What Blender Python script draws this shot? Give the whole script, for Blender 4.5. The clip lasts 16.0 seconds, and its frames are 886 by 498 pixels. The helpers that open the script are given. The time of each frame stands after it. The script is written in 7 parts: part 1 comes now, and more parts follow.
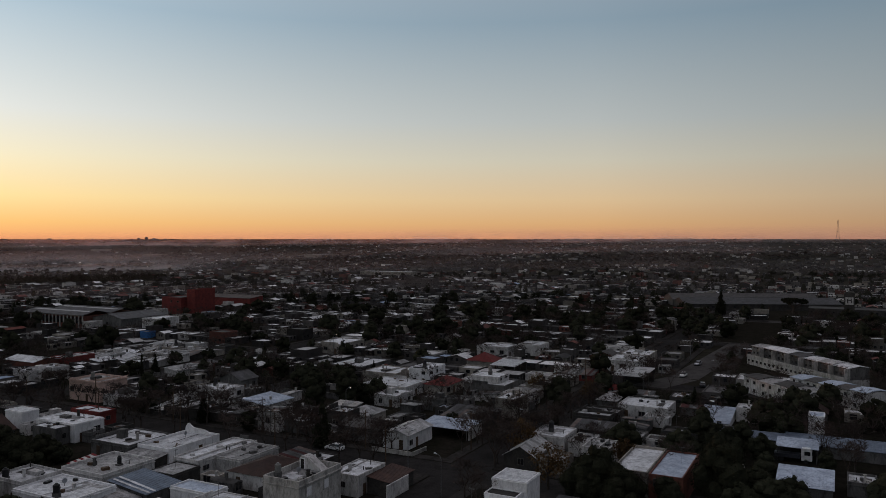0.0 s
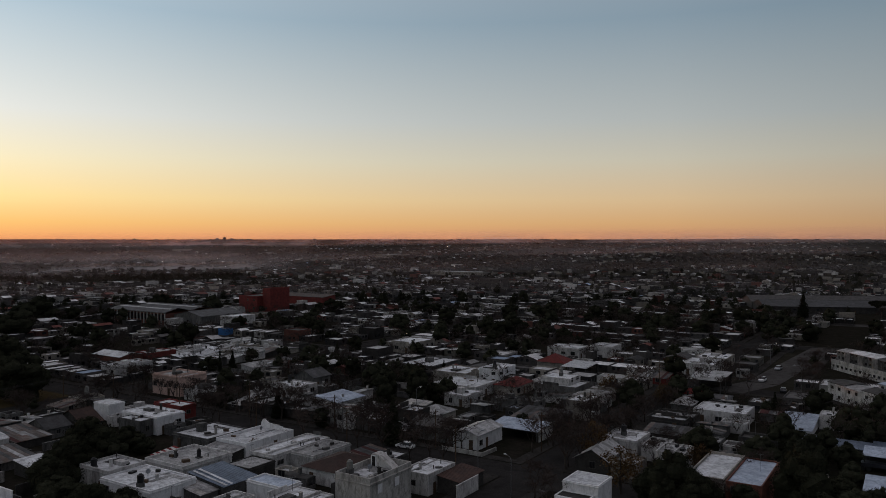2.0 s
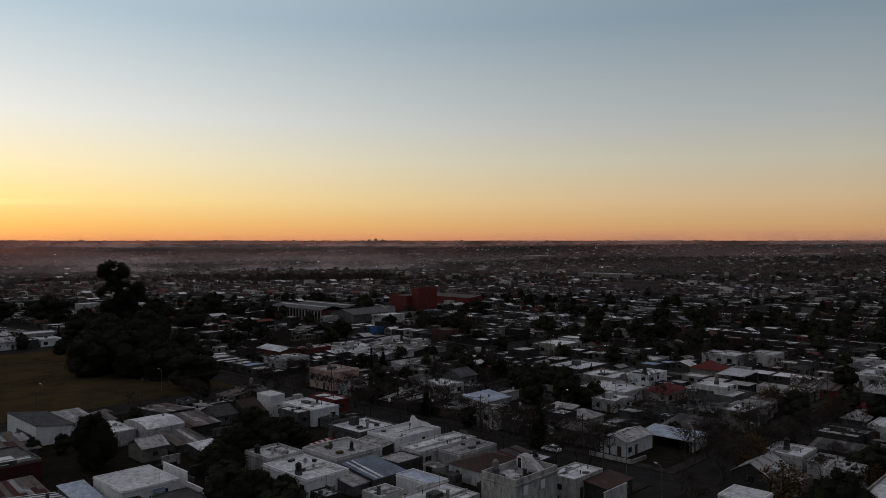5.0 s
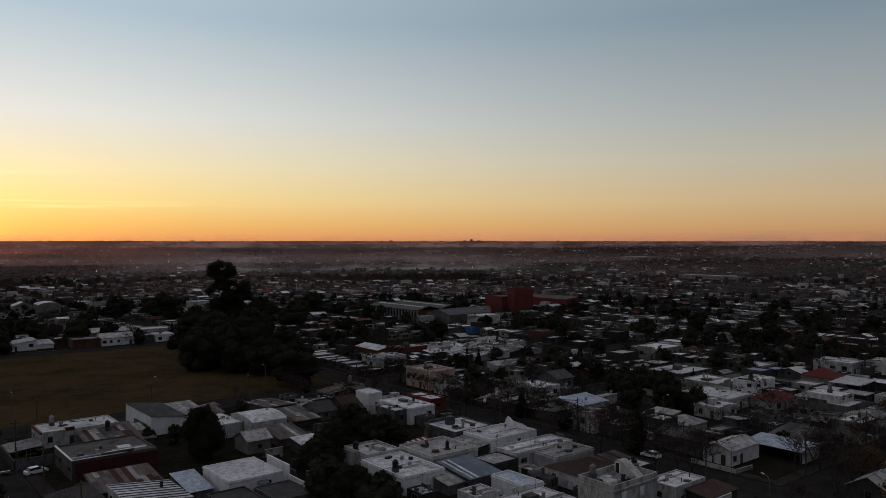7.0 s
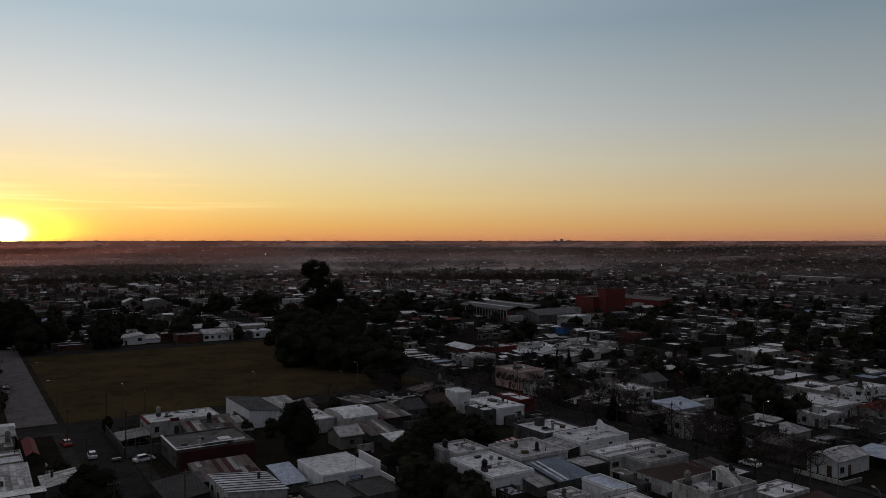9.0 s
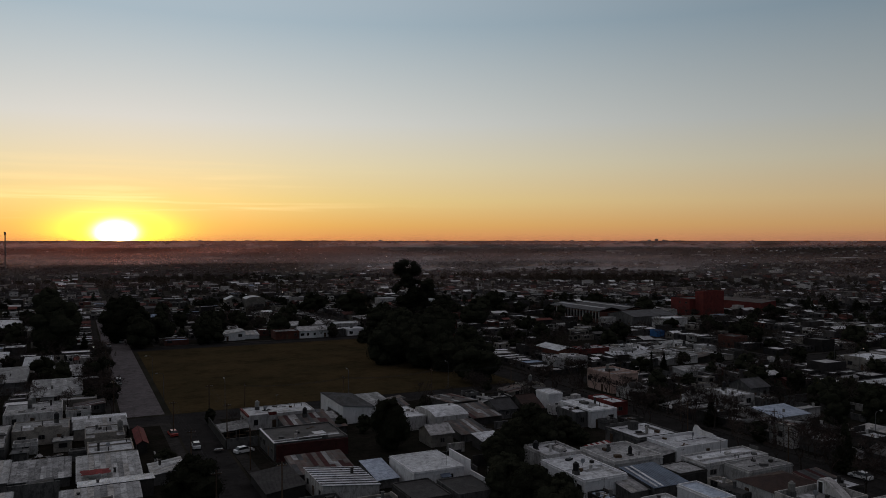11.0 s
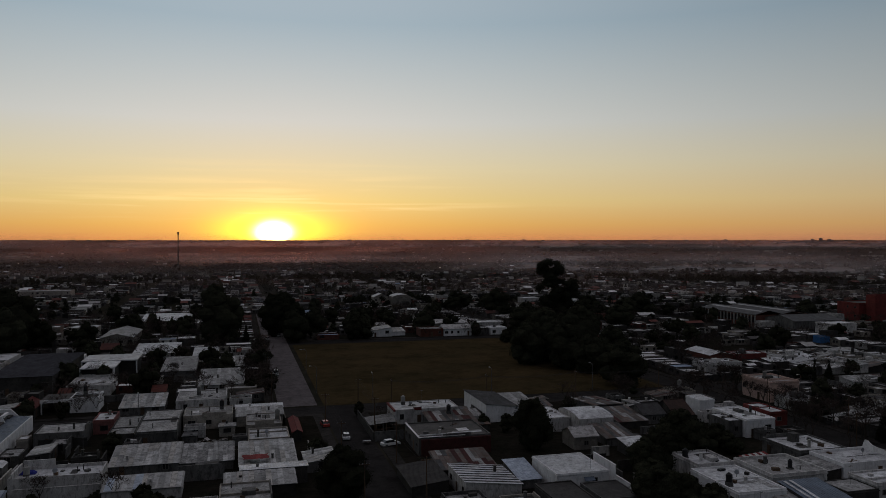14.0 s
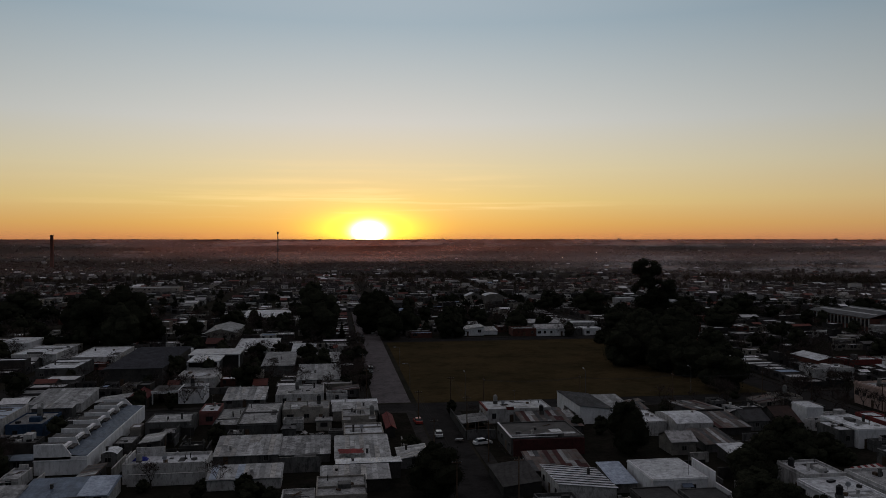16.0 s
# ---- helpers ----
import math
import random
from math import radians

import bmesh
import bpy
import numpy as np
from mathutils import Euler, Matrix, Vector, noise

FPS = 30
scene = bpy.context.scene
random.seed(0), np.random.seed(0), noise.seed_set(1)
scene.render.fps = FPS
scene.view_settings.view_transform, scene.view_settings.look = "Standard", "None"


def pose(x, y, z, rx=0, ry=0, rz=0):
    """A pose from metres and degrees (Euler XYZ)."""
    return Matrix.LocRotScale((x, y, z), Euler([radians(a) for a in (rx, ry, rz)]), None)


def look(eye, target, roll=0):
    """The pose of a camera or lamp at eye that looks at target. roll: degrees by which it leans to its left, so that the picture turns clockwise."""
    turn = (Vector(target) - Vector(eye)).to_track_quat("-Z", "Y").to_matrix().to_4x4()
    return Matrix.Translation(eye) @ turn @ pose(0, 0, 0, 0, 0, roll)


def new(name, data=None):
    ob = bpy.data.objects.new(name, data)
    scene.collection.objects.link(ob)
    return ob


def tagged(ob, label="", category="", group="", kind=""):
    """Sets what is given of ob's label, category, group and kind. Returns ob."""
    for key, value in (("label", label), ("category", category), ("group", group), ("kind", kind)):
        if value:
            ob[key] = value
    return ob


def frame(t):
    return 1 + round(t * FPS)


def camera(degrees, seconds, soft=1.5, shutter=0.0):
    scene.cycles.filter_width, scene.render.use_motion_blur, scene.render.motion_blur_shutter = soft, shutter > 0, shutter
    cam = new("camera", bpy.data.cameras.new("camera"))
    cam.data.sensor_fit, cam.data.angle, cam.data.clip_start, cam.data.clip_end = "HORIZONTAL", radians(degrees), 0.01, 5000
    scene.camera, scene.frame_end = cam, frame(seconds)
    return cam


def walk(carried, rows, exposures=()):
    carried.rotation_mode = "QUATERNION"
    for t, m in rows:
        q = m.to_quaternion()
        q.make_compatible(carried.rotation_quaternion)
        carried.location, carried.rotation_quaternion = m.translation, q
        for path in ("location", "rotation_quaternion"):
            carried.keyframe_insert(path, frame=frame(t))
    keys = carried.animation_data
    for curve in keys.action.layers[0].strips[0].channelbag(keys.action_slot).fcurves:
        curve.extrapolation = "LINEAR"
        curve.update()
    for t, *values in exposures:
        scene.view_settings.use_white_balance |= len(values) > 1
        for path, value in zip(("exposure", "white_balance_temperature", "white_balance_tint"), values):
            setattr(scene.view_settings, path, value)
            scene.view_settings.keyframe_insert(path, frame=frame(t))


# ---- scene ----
# ---------------------------------------------------------------- camera
# World axes follow the street grid: x along the cross streets, y along the long streets.
# The camera hangs at one place, 46 m over the town, and turns slowly to the left.
cam = camera(60.15, 16.0, soft=0.8)
EYE, TURN = 46.0, -62.5
ROWS = [
    (0.0, 0.0, -0.75), (0.5, 0.66, -0.74), (1.0, 2.35, -0.74), (1.5, 3.94, -0.74), (2.0, 5.25, -0.74),
    (2.5, 6.53, -0.74), (3.0, 8.44, -0.73), (3.5, 10.35, -0.71), (4.0, 12.29, -0.68), (6.5, 21.65, -0.62),
    (7.0, 23.33, -0.60), (7.5, 24.97, -0.59), (8.0, 26.60, -0.59), (8.5, 28.30, -0.61), (9.0, 30.02, -0.62),
    (11.5, 38.54, -0.64), (12.0, 40.33, -0.65), (12.5, 42.12, -0.65), (13.0, 43.89, -0.66), (13.5, 45.67, -0.67),
    (14.0, 47.48, -0.68), (14.5, 49.21, -0.70), (15.0, 51.01, -0.72), (15.5, 52.79, -0.73), (16.0, 54.40, -0.74),
]
EXPOSURES = [(0.0, 0.06), (2.0, -0.03), (4.0, -0.13), (7.5, -0.34), (9.0, -0.46), (12.5, -0.62), (16.0, -0.70)]
walk(cam, [(t, pose(0, 0, EYE, 90 + pitch, 0, yaw + TURN)) for t, yaw, pitch in ROWS], EXPOSURES)

# ---------------------------------------------------------------- world and sun
SUN_AZ = 2.56      # degrees from +y towards +x
SUN_EL = 0.55
sun_dir = Vector((math.sin(radians(SUN_AZ)) * math.cos(radians(SUN_EL)), math.cos(radians(SUN_AZ)) * math.cos(radians(SUN_EL)), math.sin(radians(SUN_EL))))


class Nodes:
    """A small wrapper to write node trees in few lines."""

    def __init__(self, tree):
        self.tree = tree
        tree.nodes.clear()

    def add(self, kind, **values):
        n = self.tree.nodes.new(kind)
        for key, value in values.items():
            setattr(n, key, value)
        return n

    def put(self, socket, value):
        if isinstance(value, bpy.types.NodeSocket):
            self.tree.links.new(value, socket)
        elif value is not None:
            socket.default_value = value

    def math(self, op, a, b=None, c=None, clamp=False):
        n = self.add("ShaderNodeMath", operation=op, use_clamp=clamp)
        for i, v in enumerate((a, b, c)):
            self.put(n.inputs[i], v)
        return n.outputs[0]

    def mix(self, fac, a, b, blend="MIX"):
        n = self.add("ShaderNodeMix", data_type="RGBA", blend_type=blend)
        self.put(n.inputs[0], fac)
        self.put(n.inputs[6], a)
        self.put(n.inputs[7], b)
        return n.outputs[2]

    def ramp(self, fac, stops, ease="LINEAR"):
        n = self.add("ShaderNodeValToRGB")
        n.color_ramp.interpolation = ease
        el = n.color_ramp.elements
        while len(el) < len(stops):
            el.new(0.5)
        for e, (p, c) in zip(el, stops):
            e.position, e.color = p, (*c, 1)
        self.put(n.inputs[0], fac)
        return n.outputs[0]

    def noise(self, vec, scale, detail=4, rough=0.55):
        n = self.add("ShaderNodeTexNoise")
        self.put(n.inputs["Vector"], vec)
        n.inputs["Scale"].default_value, n.inputs["Detail"].default_value, n.inputs["Roughness"].default_value = scale, detail, rough
        return n.outputs["Fac"]


def srgb(r, g, b):
    return tuple(((c / 255 + 0.055) / 1.055) ** 2.4 if c > 10 else c / 255 / 12.92 for c in (r, g, b))


world = bpy.data.worlds.new("dusk_sky")
scene.world = world
world.use_nodes = True
W = Nodes(world.node_tree)
w_dir = W.add("ShaderNodeTexCoord").outputs["Generated"]
w_sep = W.add("ShaderNodeSeparateXYZ")
W.put(w_sep.inputs[0], w_dir)
w_el = W.math("MAXIMUM", w_sep.outputs[2], 0.0)
# nearness to the sun's side of the sky, 0 behind the camera to 1 at the sun
w_dot = W.math("ADD", W.math("MULTIPLY", w_sep.outputs[0], sun_dir.x), W.math("MULTIPLY", w_sep.outputs[1], sun_dir.y))
w_near = W.math("MULTIPLY_ADD", w_dot, 0.5, 0.5, clamp=True)
w_far = W.ramp(w_el, [(0.0, srgb(208, 146, 114)), (0.02, srgb(217, 172, 124)), (0.05, srgb(219, 190, 152)), (0.10, srgb(201, 196, 180)), (0.15, srgb(178, 184, 184)), (0.27, srgb(134, 154, 169)), (0.6, srgb(178, 176, 184)), (1.0, srgb(184, 180, 188))])
w_sun = W.ramp(w_el, [(0.0, srgb(180, 116, 64)), (0.02, srgb(186, 142, 74)), (0.05, srgb(188, 166, 107)), (0.09, srgb(185, 173, 138)), (0.15, srgb(174, 174, 169)), (0.27, srgb(139, 154, 163)), (0.6, srgb(178, 176, 184)), (1.0, srgb(184, 180, 188))])
w_anti = W.ramp(w_el, [(0.0, srgb(98, 94, 100)), (0.10, srgb(98, 108, 115)), (0.27, srgb(88, 110, 125)), (0.55, srgb(146, 144, 153)), (1.0, srgb(184, 180, 188))])
w_band = W.mix(W.math("POWER", w_near, 5.0), w_far, w_sun)
w_band = W.mix(W.ramp(w_near, [(0.12, (0, 0, 0)), (0.66, (1, 1, 1))]), w_anti, w_band)
w_gain = W.math("MULTIPLY_ADD", W.math("POWER", w_near, 12.0), 0.55, W.math("MULTIPLY_ADD", W.math("POWER", w_near, 6.0), 1.15, 1.0))
w_band = W.mix(1.0, w_band, w_gain, "MULTIPLY")
# faint long streaks of cirrus low over the sun
w_map = W.add("ShaderNodeMapping")
w_map.inputs["Scale"].default_value = (2.2, 2.2, 70.0)
W.put(w_map.inputs[0], w_dir)
w_streak = W.ramp(W.noise(w_map.outputs[0], 1.6, 4, 0.6), [(0.52, (0, 0, 0)), (0.66, (1, 1, 1))])
w_low = W.ramp(w_el, [(0.022, (0, 0, 0)), (0.042, (1, 1, 1)), (0.06, (0.6, 0.6, 0.6)), (0.11, (0, 0, 0))])
w_band = W.mix(W.math("MULTIPLY", W.math("MULTIPLY", w_streak, w_low), W.math("MULTIPLY", W.math("POWER", w_near, 60.0), 0.6)), w_band, (2.0, 1.45, 0.7, 1))
sky = W.add("ShaderNodeTexSky", sky_type="NISHITA", sun_disc=False, sun_elevation=radians(1.5), sun_rotation=radians(SUN_AZ), altitude=50, air_density=1.2, dust_density=2.5, ozone_density=1.5)
w_col = W.mix(0.12, w_band, W.mix(1.0, sky.outputs[0], (0.08, 0.08, 0.08, 1), "MULTIPLY"))
# the sun's aureole, wider than it is high
w_dx = W.math("SUBTRACT", W.math("MULTIPLY", w_sep.outputs[0], sun_dir.y), W.math("MULTIPLY", w_sep.outputs[1], sun_dir.x))
w_dz = W.math("SUBTRACT", w_sep.outputs[2], sun_dir.z)


def aureole(sx, sz, colour):
    q = W.math("ADD", W.math("POWER", W.math("DIVIDE", W.math("ABSOLUTE", w_dx), sx), 2.0), W.math("POWER", W.math("DIVIDE", W.math("ABSOLUTE", w_dz), sz), 2.0))
    g = W.math("MULTIPLY", W.math("EXPONENT", W.math("MULTIPLY", q, -1.0)), W.math("GREATER_THAN", w_dot, 0.0))
    n = W.add("ShaderNodeMix", data_type="RGBA", blend_type="MULTIPLY")
    n.inputs[0].default_value = 1.0
    W.put(n.inputs[6], g)
    n.inputs[7].default_value = (*colour, 1)
    return n.outputs[2]


w_col = W.mix(1.0, w_col, aureole(0.0155, 0.0098, (30.0, 24.0, 11.0)), "ADD")
w_col = W.mix(1.0, w_col, aureole(0.060, 0.023, (2.8, 2.0, 0.0)), "ADD")
w_col = W.mix(1.0, w_col, aureole(0.20, 0.065, (0.42, 0.24, 0.04)), "ADD")
w_bg = W.add("ShaderNodeBackground")
W.put(w_bg.inputs[0], w_col)
w_bg.inputs[1].default_value = 1.0
W.put(W.add("ShaderNodeOutputWorld").inputs[0], w_bg.outputs[0])

sun = new("sun", bpy.data.lights.new("sun", "SUN"))
sun.data.energy, sun.data.angle, sun.data.color = 2.2, radians(1.0), (1.0, 0.26, 0.11)
sun.matrix_world = look(sun_dir * 100, (0, 0, 0))

# ---------------------------------------------------------------- materials


def surface(name, base, other=None, rough=0.8, metal=0.0, grain=6.0, blotch=0.35, spread=0.12, stain=0.35, bump=0.15, streak=(1, 1, 1), gloss=0.12, island=False, dirt=0.35, patch=0.0):
    """A weathered surface: two scales of variation between base and other, dark stains, fine relief, a shade of its own for each object."""
    m = bpy.data.materials.new(name)
    m.use_nodes = True
    N = Nodes(m.node_tree)
    other = other or tuple(c * 0.62 for c in base)
    geo = N.add("ShaderNodeNewGeometry").outputs["Position"]
    mp = N.add("ShaderNodeMapping")
    N.put(mp.inputs[0], geo)
    mp.inputs["Scale"].default_value = streak
    p = mp.outputs[0]
    big = N.noise(p, blotch, 5, 0.65)
    fine = N.noise(p, grain, 3, 0.6)
    c = N.mix(N.ramp(big, [(0.36, (0, 0, 0)), (0.66, (1, 1, 1))]), (*base, 1), (*other, 1))
    c = N.mix(N.math("MULTIPLY", N.ramp(fine, [(0.42, (0, 0, 0)), (0.7, (1, 1, 1))]), stain), c, (*[v * 0.4 for v in other], 1))
    if dirt:
        mid = N.noise(p, blotch * 3.1, 6, 0.7)
        c = N.mix(N.math("MULTIPLY", N.ramp(mid, [(0.5, (0, 0, 0)), (0.6, (1, 1, 1))]), dirt), c, (*[v * 0.35 for v in other], 1))
    if patch:
        sn = N.add("ShaderNodeVectorMath", operation="SNAP")
        N.put(sn.inputs[0], geo)
        sn.inputs[1].default_value = (1.1, 2.6, 8.0)
        wn = N.add("ShaderNodeTexWhiteNoise")
        N.put(wn.inputs[0], sn.outputs[0])
        c = N.mix(N.math("MULTIPLY", wn.outputs[0], patch), c, (*[v * 0.3 for v in other], 1))
    rnd = N.add("ShaderNodeNewGeometry").outputs["Random Per Island"] if island else N.add("ShaderNodeObjectInfo").outputs["Random"]
    hs = N.add("ShaderNodeHueSaturation")
    N.put(hs.inputs["Color"], c)
    N.put(hs.inputs["Value"], N.math("MULTIPLY_ADD", rnd, 2 * spread, 1 - spread))
    bs = N.add("ShaderNodeBsdfPrincipled")
    N.put(bs.inputs["Base Color"], hs.outputs[0])
    N.put(bs.inputs["Roughness"], N.math("MULTIPLY_ADD", fine, 0.25, rough - 0.12))
    bs.inputs["Metallic"].default_value = metal
    bs.inputs["Specular IOR Level"].default_value = gloss
    if bump:
        b = N.add("ShaderNodeBump")
        b.inputs["Strength"].default_value, b.inputs["Distance"].default_value = bump, 0.05
        N.put(b.inputs["Height"], fine)
        N.put(bs.inputs["Normal"], b.outputs[0])
    N.put(N.add("ShaderNodeOutputMaterial").inputs[0], bs.outputs[0])
    return m


def glow(name, colour, strength):
    m = bpy.data.materials.new(name)
    m.use_nodes = True
    N = Nodes(m.node_tree)
    e = N.add("ShaderNodeEmission")
    e.inputs[0].default_value, e.inputs[1].default_value = (*colour, 1), strength
    N.put(N.add("ShaderNodeOutputMaterial").inputs[0], e.outputs[0])
    return m


WHITE = surface("white_painted_render", (0.55, 0.54, 0.53), (0.33, 0.32, 0.31), blotch=0.5, spread=0.15, stain=0.4, dirt=0.55, streak=(1, 1, 0.4))
CLEAN = surface("fresh_white_paint", (0.74, 0.74, 0.75), (0.6, 0.6, 0.61), blotch=0.4, spread=0.08, stain=0.25, dirt=0.32, streak=(1, 1, 0.4))
CONCWALL = surface("weathered_pale_render", (0.44, 0.425, 0.40), (0.22, 0.212, 0.2), spread=0.15, dirt=0.55, streak=(1, 1, 0.4))
CREAM = surface("cream_render", (0.31, 0.285, 0.25), (0.17, 0.158, 0.142), spread=0.25, dirt=0.45)
# grey and dark also put shade into walls and recesses, besides cement and grime
GREY = surface("grey_cement_or_shade", (0.125, 0.122, 0.118), (0.06, 0.059, 0.058), spread=0.3, dirt=0.6, streak=(1, 1, 0.4))
DARK = surface("dark_grime_or_shade", (0.06, 0.056, 0.052), (0.03, 0.029, 0.028), spread=0.35)
PINK = surface("salmon_pink_render", (0.56, 0.40, 0.345), (0.40, 0.29, 0.25), dirt=0.3)
ROSE = surface("red_painted_render", (0.17, 0.036, 0.032), (0.10, 0.026, 0.024))
BLUE_PAINT = surface("bright_blue_paint", (0.05, 0.16, 0.38), (0.035, 0.11, 0.27), spread=0.1, dirt=0.3)
BLUEWALL = surface("blue_painted_render", (0.03, 0.058, 0.105), (0.022, 0.04, 0.075))
OCHRE = surface("ochre_painted_render", (0.24, 0.15, 0.06), (0.16, 0.10, 0.045))
MAROON = surface("dark_maroon_paint", (0.065, 0.019, 0.018), (0.04, 0.015, 0.014))
BRICK = surface("red_brick", (0.14, 0.055, 0.04), (0.085, 0.038, 0.03), grain=9, spread=0.25)
ROOFWHITE = surface("white_roof_membrane", (0.63, 0.645, 0.67), (0.39, 0.395, 0.405), rough=0.6, blotch=0.25, grain=2.5, stain=0.5, spread=0.18, gloss=0.4, dirt=0.6, patch=0.18)
ROOFGREY = surface("grey_roof_membrane", (0.38, 0.378, 0.376), (0.2, 0.198, 0.196), rough=0.65, blotch=0.3, grain=2.2, stain=0.6, spread=0.28, dirt=0.7, patch=0.35)
ROOFDARK = surface("dark_bitumen_roof", (0.075, 0.07, 0.067), (0.04, 0.038, 0.037), rough=0.8, blotch=0.3, grain=3, spread=0.3)
ZINC = surface("galvanised_sheet", (0.44, 0.44, 0.445), (0.27, 0.262, 0.255), rough=0.5, metal=0.25, blotch=0.3, grain=3, spread=0.28, dirt=0.65, patch=0.55)
ZINCDARK = surface("weathered_dark_sheet", (0.105, 0.106, 0.112), (0.06, 0.058, 0.057), rough=0.75, metal=0.1, blotch=0.3, grain=3, spread=0.25, patch=0.4)
BLUEMETAL = surface("blue_grey_metal_sheet", (0.135, 0.17, 0.225), (0.08, 0.1, 0.135), rough=0.45, metal=0.3, blotch=0.3, grain=2, spread=0.2, patch=0.3)
SKYBLUE = surface("pale_blue_roof_paint", (0.41, 0.47, 0.56), (0.26, 0.30, 0.37), rough=0.5, blotch=0.4, grain=2, spread=0.15, dirt=0.4, patch=0.2)
RUST = surface("rusty_corrugated_sheet", (0.115, 0.062, 0.047), (0.17, 0.16, 0.15), rough=0.75, metal=0.15, blotch=0.6, grain=4, spread=0.25, patch=0.7)
SLATE = surface("dark_slate_sheet", (0.062, 0.064, 0.072), (0.042, 0.042, 0.047), gloss=0.0, rough=0.85, blotch=0.4, grain=4, spread=0.1)
TERRA = surface("terracotta_roof_tiles", (0.13, 0.024, 0.022), (0.075, 0.02, 0.019), grain=7, blotch=0.5, spread=0.25)
BROWNROOF = surface("brown_roof_tiles", (0.065, 0.038, 0.031), (0.038, 0.026, 0.023), grain=7, spread=0.2)
GLASS = surface("dark_window_glass", (0.012, 0.014, 0.017), (0.02, 0.02, 0.022), rough=0.18, grain=1, bump=0.0, stain=0.1, gloss=0.5)
FRAME = surface("painted_window_frame", (0.15, 0.14, 0.13), (0.08, 0.075, 0.07), spread=0.7)
WOOD = surface("weathered_wood", (0.10, 0.065, 0.042), (0.06, 0.042, 0.03), grain=8, spread=0.3)
TANKBLACK = surface("black_plastic_tank", (0.018, 0.018, 0.02), (0.03, 0.03, 0.03), rough=0.5)
TANKGREY = surface("fibre_cement_tank", (0.28, 0.28, 0.27), (0.17, 0.17, 0.16), spread=0.3)
ASPHALT = surface("worn_asphalt", (0.034, 0.032, 0.031), (0.022, 0.021, 0.0205), blotch=0.12, grain=2.5, stain=0.4, spread=0.05, rough=0.95, gloss=0.0)
AVENUE = surface("pale_worn_asphalt", (0.078, 0.074, 0.071), (0.052, 0.049, 0.047), blotch=0.12, grain=2.0, stain=0.35, spread=0.05, rough=0.95, gloss=0.0)
CONCRETE = surface("concrete_road_slab", (0.13, 0.116, 0.118), (0.09, 0.082, 0.083), blotch=0.15, grain=1.2, spread=0.05, rough=0.95, gloss=0.0)
PAVING = surface("pavement_concrete", (0.046, 0.043, 0.04), (0.026, 0.0245, 0.023), blotch=0.3, grain=2, spread=0.1, gloss=0.0)
YARD = surface("yard_earth_and_weeds", (0.021, 0.018, 0.015), (0.012, 0.0125, 0.009), blotch=0.22, grain=1.5, spread=0.15, rough=0.95, gloss=0.0)
GRASS = surface("dry_winter_grass", (0.063, 0.045, 0.023), (0.037, 0.030, 0.016), blotch=0.035, grain=0.6, stain=0.3, spread=0.05, rough=0.95, gloss=0.0)
EARTH = surface("far_ground_cover", (0.034, 0.030, 0.024), (0.020, 0.020, 0.015), blotch=0.012, grain=0.08, stain=0.5, bump=0, rough=0.95, gloss=0.0)
BARK = surface("grey_brown_bark", (0.055, 0.045, 0.038), (0.035, 0.028, 0.024), grain=8, spread=0.2)
TWIG = surface("bare_winter_twigs", (0.055, 0.040, 0.034), (0.036, 0.027, 0.024), grain=4, spread=0.25, bump=0)
LEAF = surface("dark_evergreen_leaves", (0.029, 0.030, 0.020), (0.016, 0.018, 0.012), blotch=0.6, grain=5, spread=0.3, bump=0, rough=0.9, gloss=0.0)
LEAFDRY = surface("russet_autumn_leaves", (0.095, 0.055, 0.022), (0.055, 0.036, 0.018), blotch=0.6, grain=5, spread=0.3, bump=0)
# far leaves made paler in colour to stand for haze
FARLEAF = surface("far_hazed_foliage", (0.045, 0.039, 0.031), (0.028, 0.026, 0.020), blotch=0.05, grain=0.6, spread=0.1, bump=0)
STEEL = surface("grey_painted_steel", (0.16, 0.16, 0.165), (0.10, 0.10, 0.10), rough=0.5, metal=0.5)
TYRE = surface("black_rubber", (0.02, 0.02, 0.02), (0.03, 0.03, 0.03))
CARWHITE = surface("white_car_paint", (0.70, 0.70, 0.70), (0.6, 0.6, 0.6), rough=0.3, stain=0.1, bump=0, gloss=0.5)
CARRED = surface("red_car_paint", (0.36, 0.04, 0.03), (0.28, 0.035, 0.03), rough=0.3, stain=0.1, bump=0, gloss=0.5)
CARGREY = surface("silver_car_paint", (0.33, 0.34, 0.36), (0.27, 0.28, 0.3), rough=0.3, metal=0.5, stain=0.1, bump=0)
CARDARK = surface("dark_car_paint", (0.03, 0.032, 0.04), (0.025, 0.026, 0.03), rough=0.3, stain=0.1, bump=0, gloss=0.5)
REDCLOTH = surface("red_tarpaulin", (0.24, 0.035, 0.035), (0.15, 0.03, 0.03), patch=0.5)
BULB = glow("lamp_light", (1.0, 0.93, 0.8), 4.0)
DUSTPINK = surface("faded_pink_render", (0.26, 0.105, 0.098), (0.16, 0.075, 0.07), dirt=0.4)
BLUECLOTH = surface("blue_tarpaulin", (0.035, 0.045, 0.26), (0.03, 0.035, 0.17), patch=0.4)
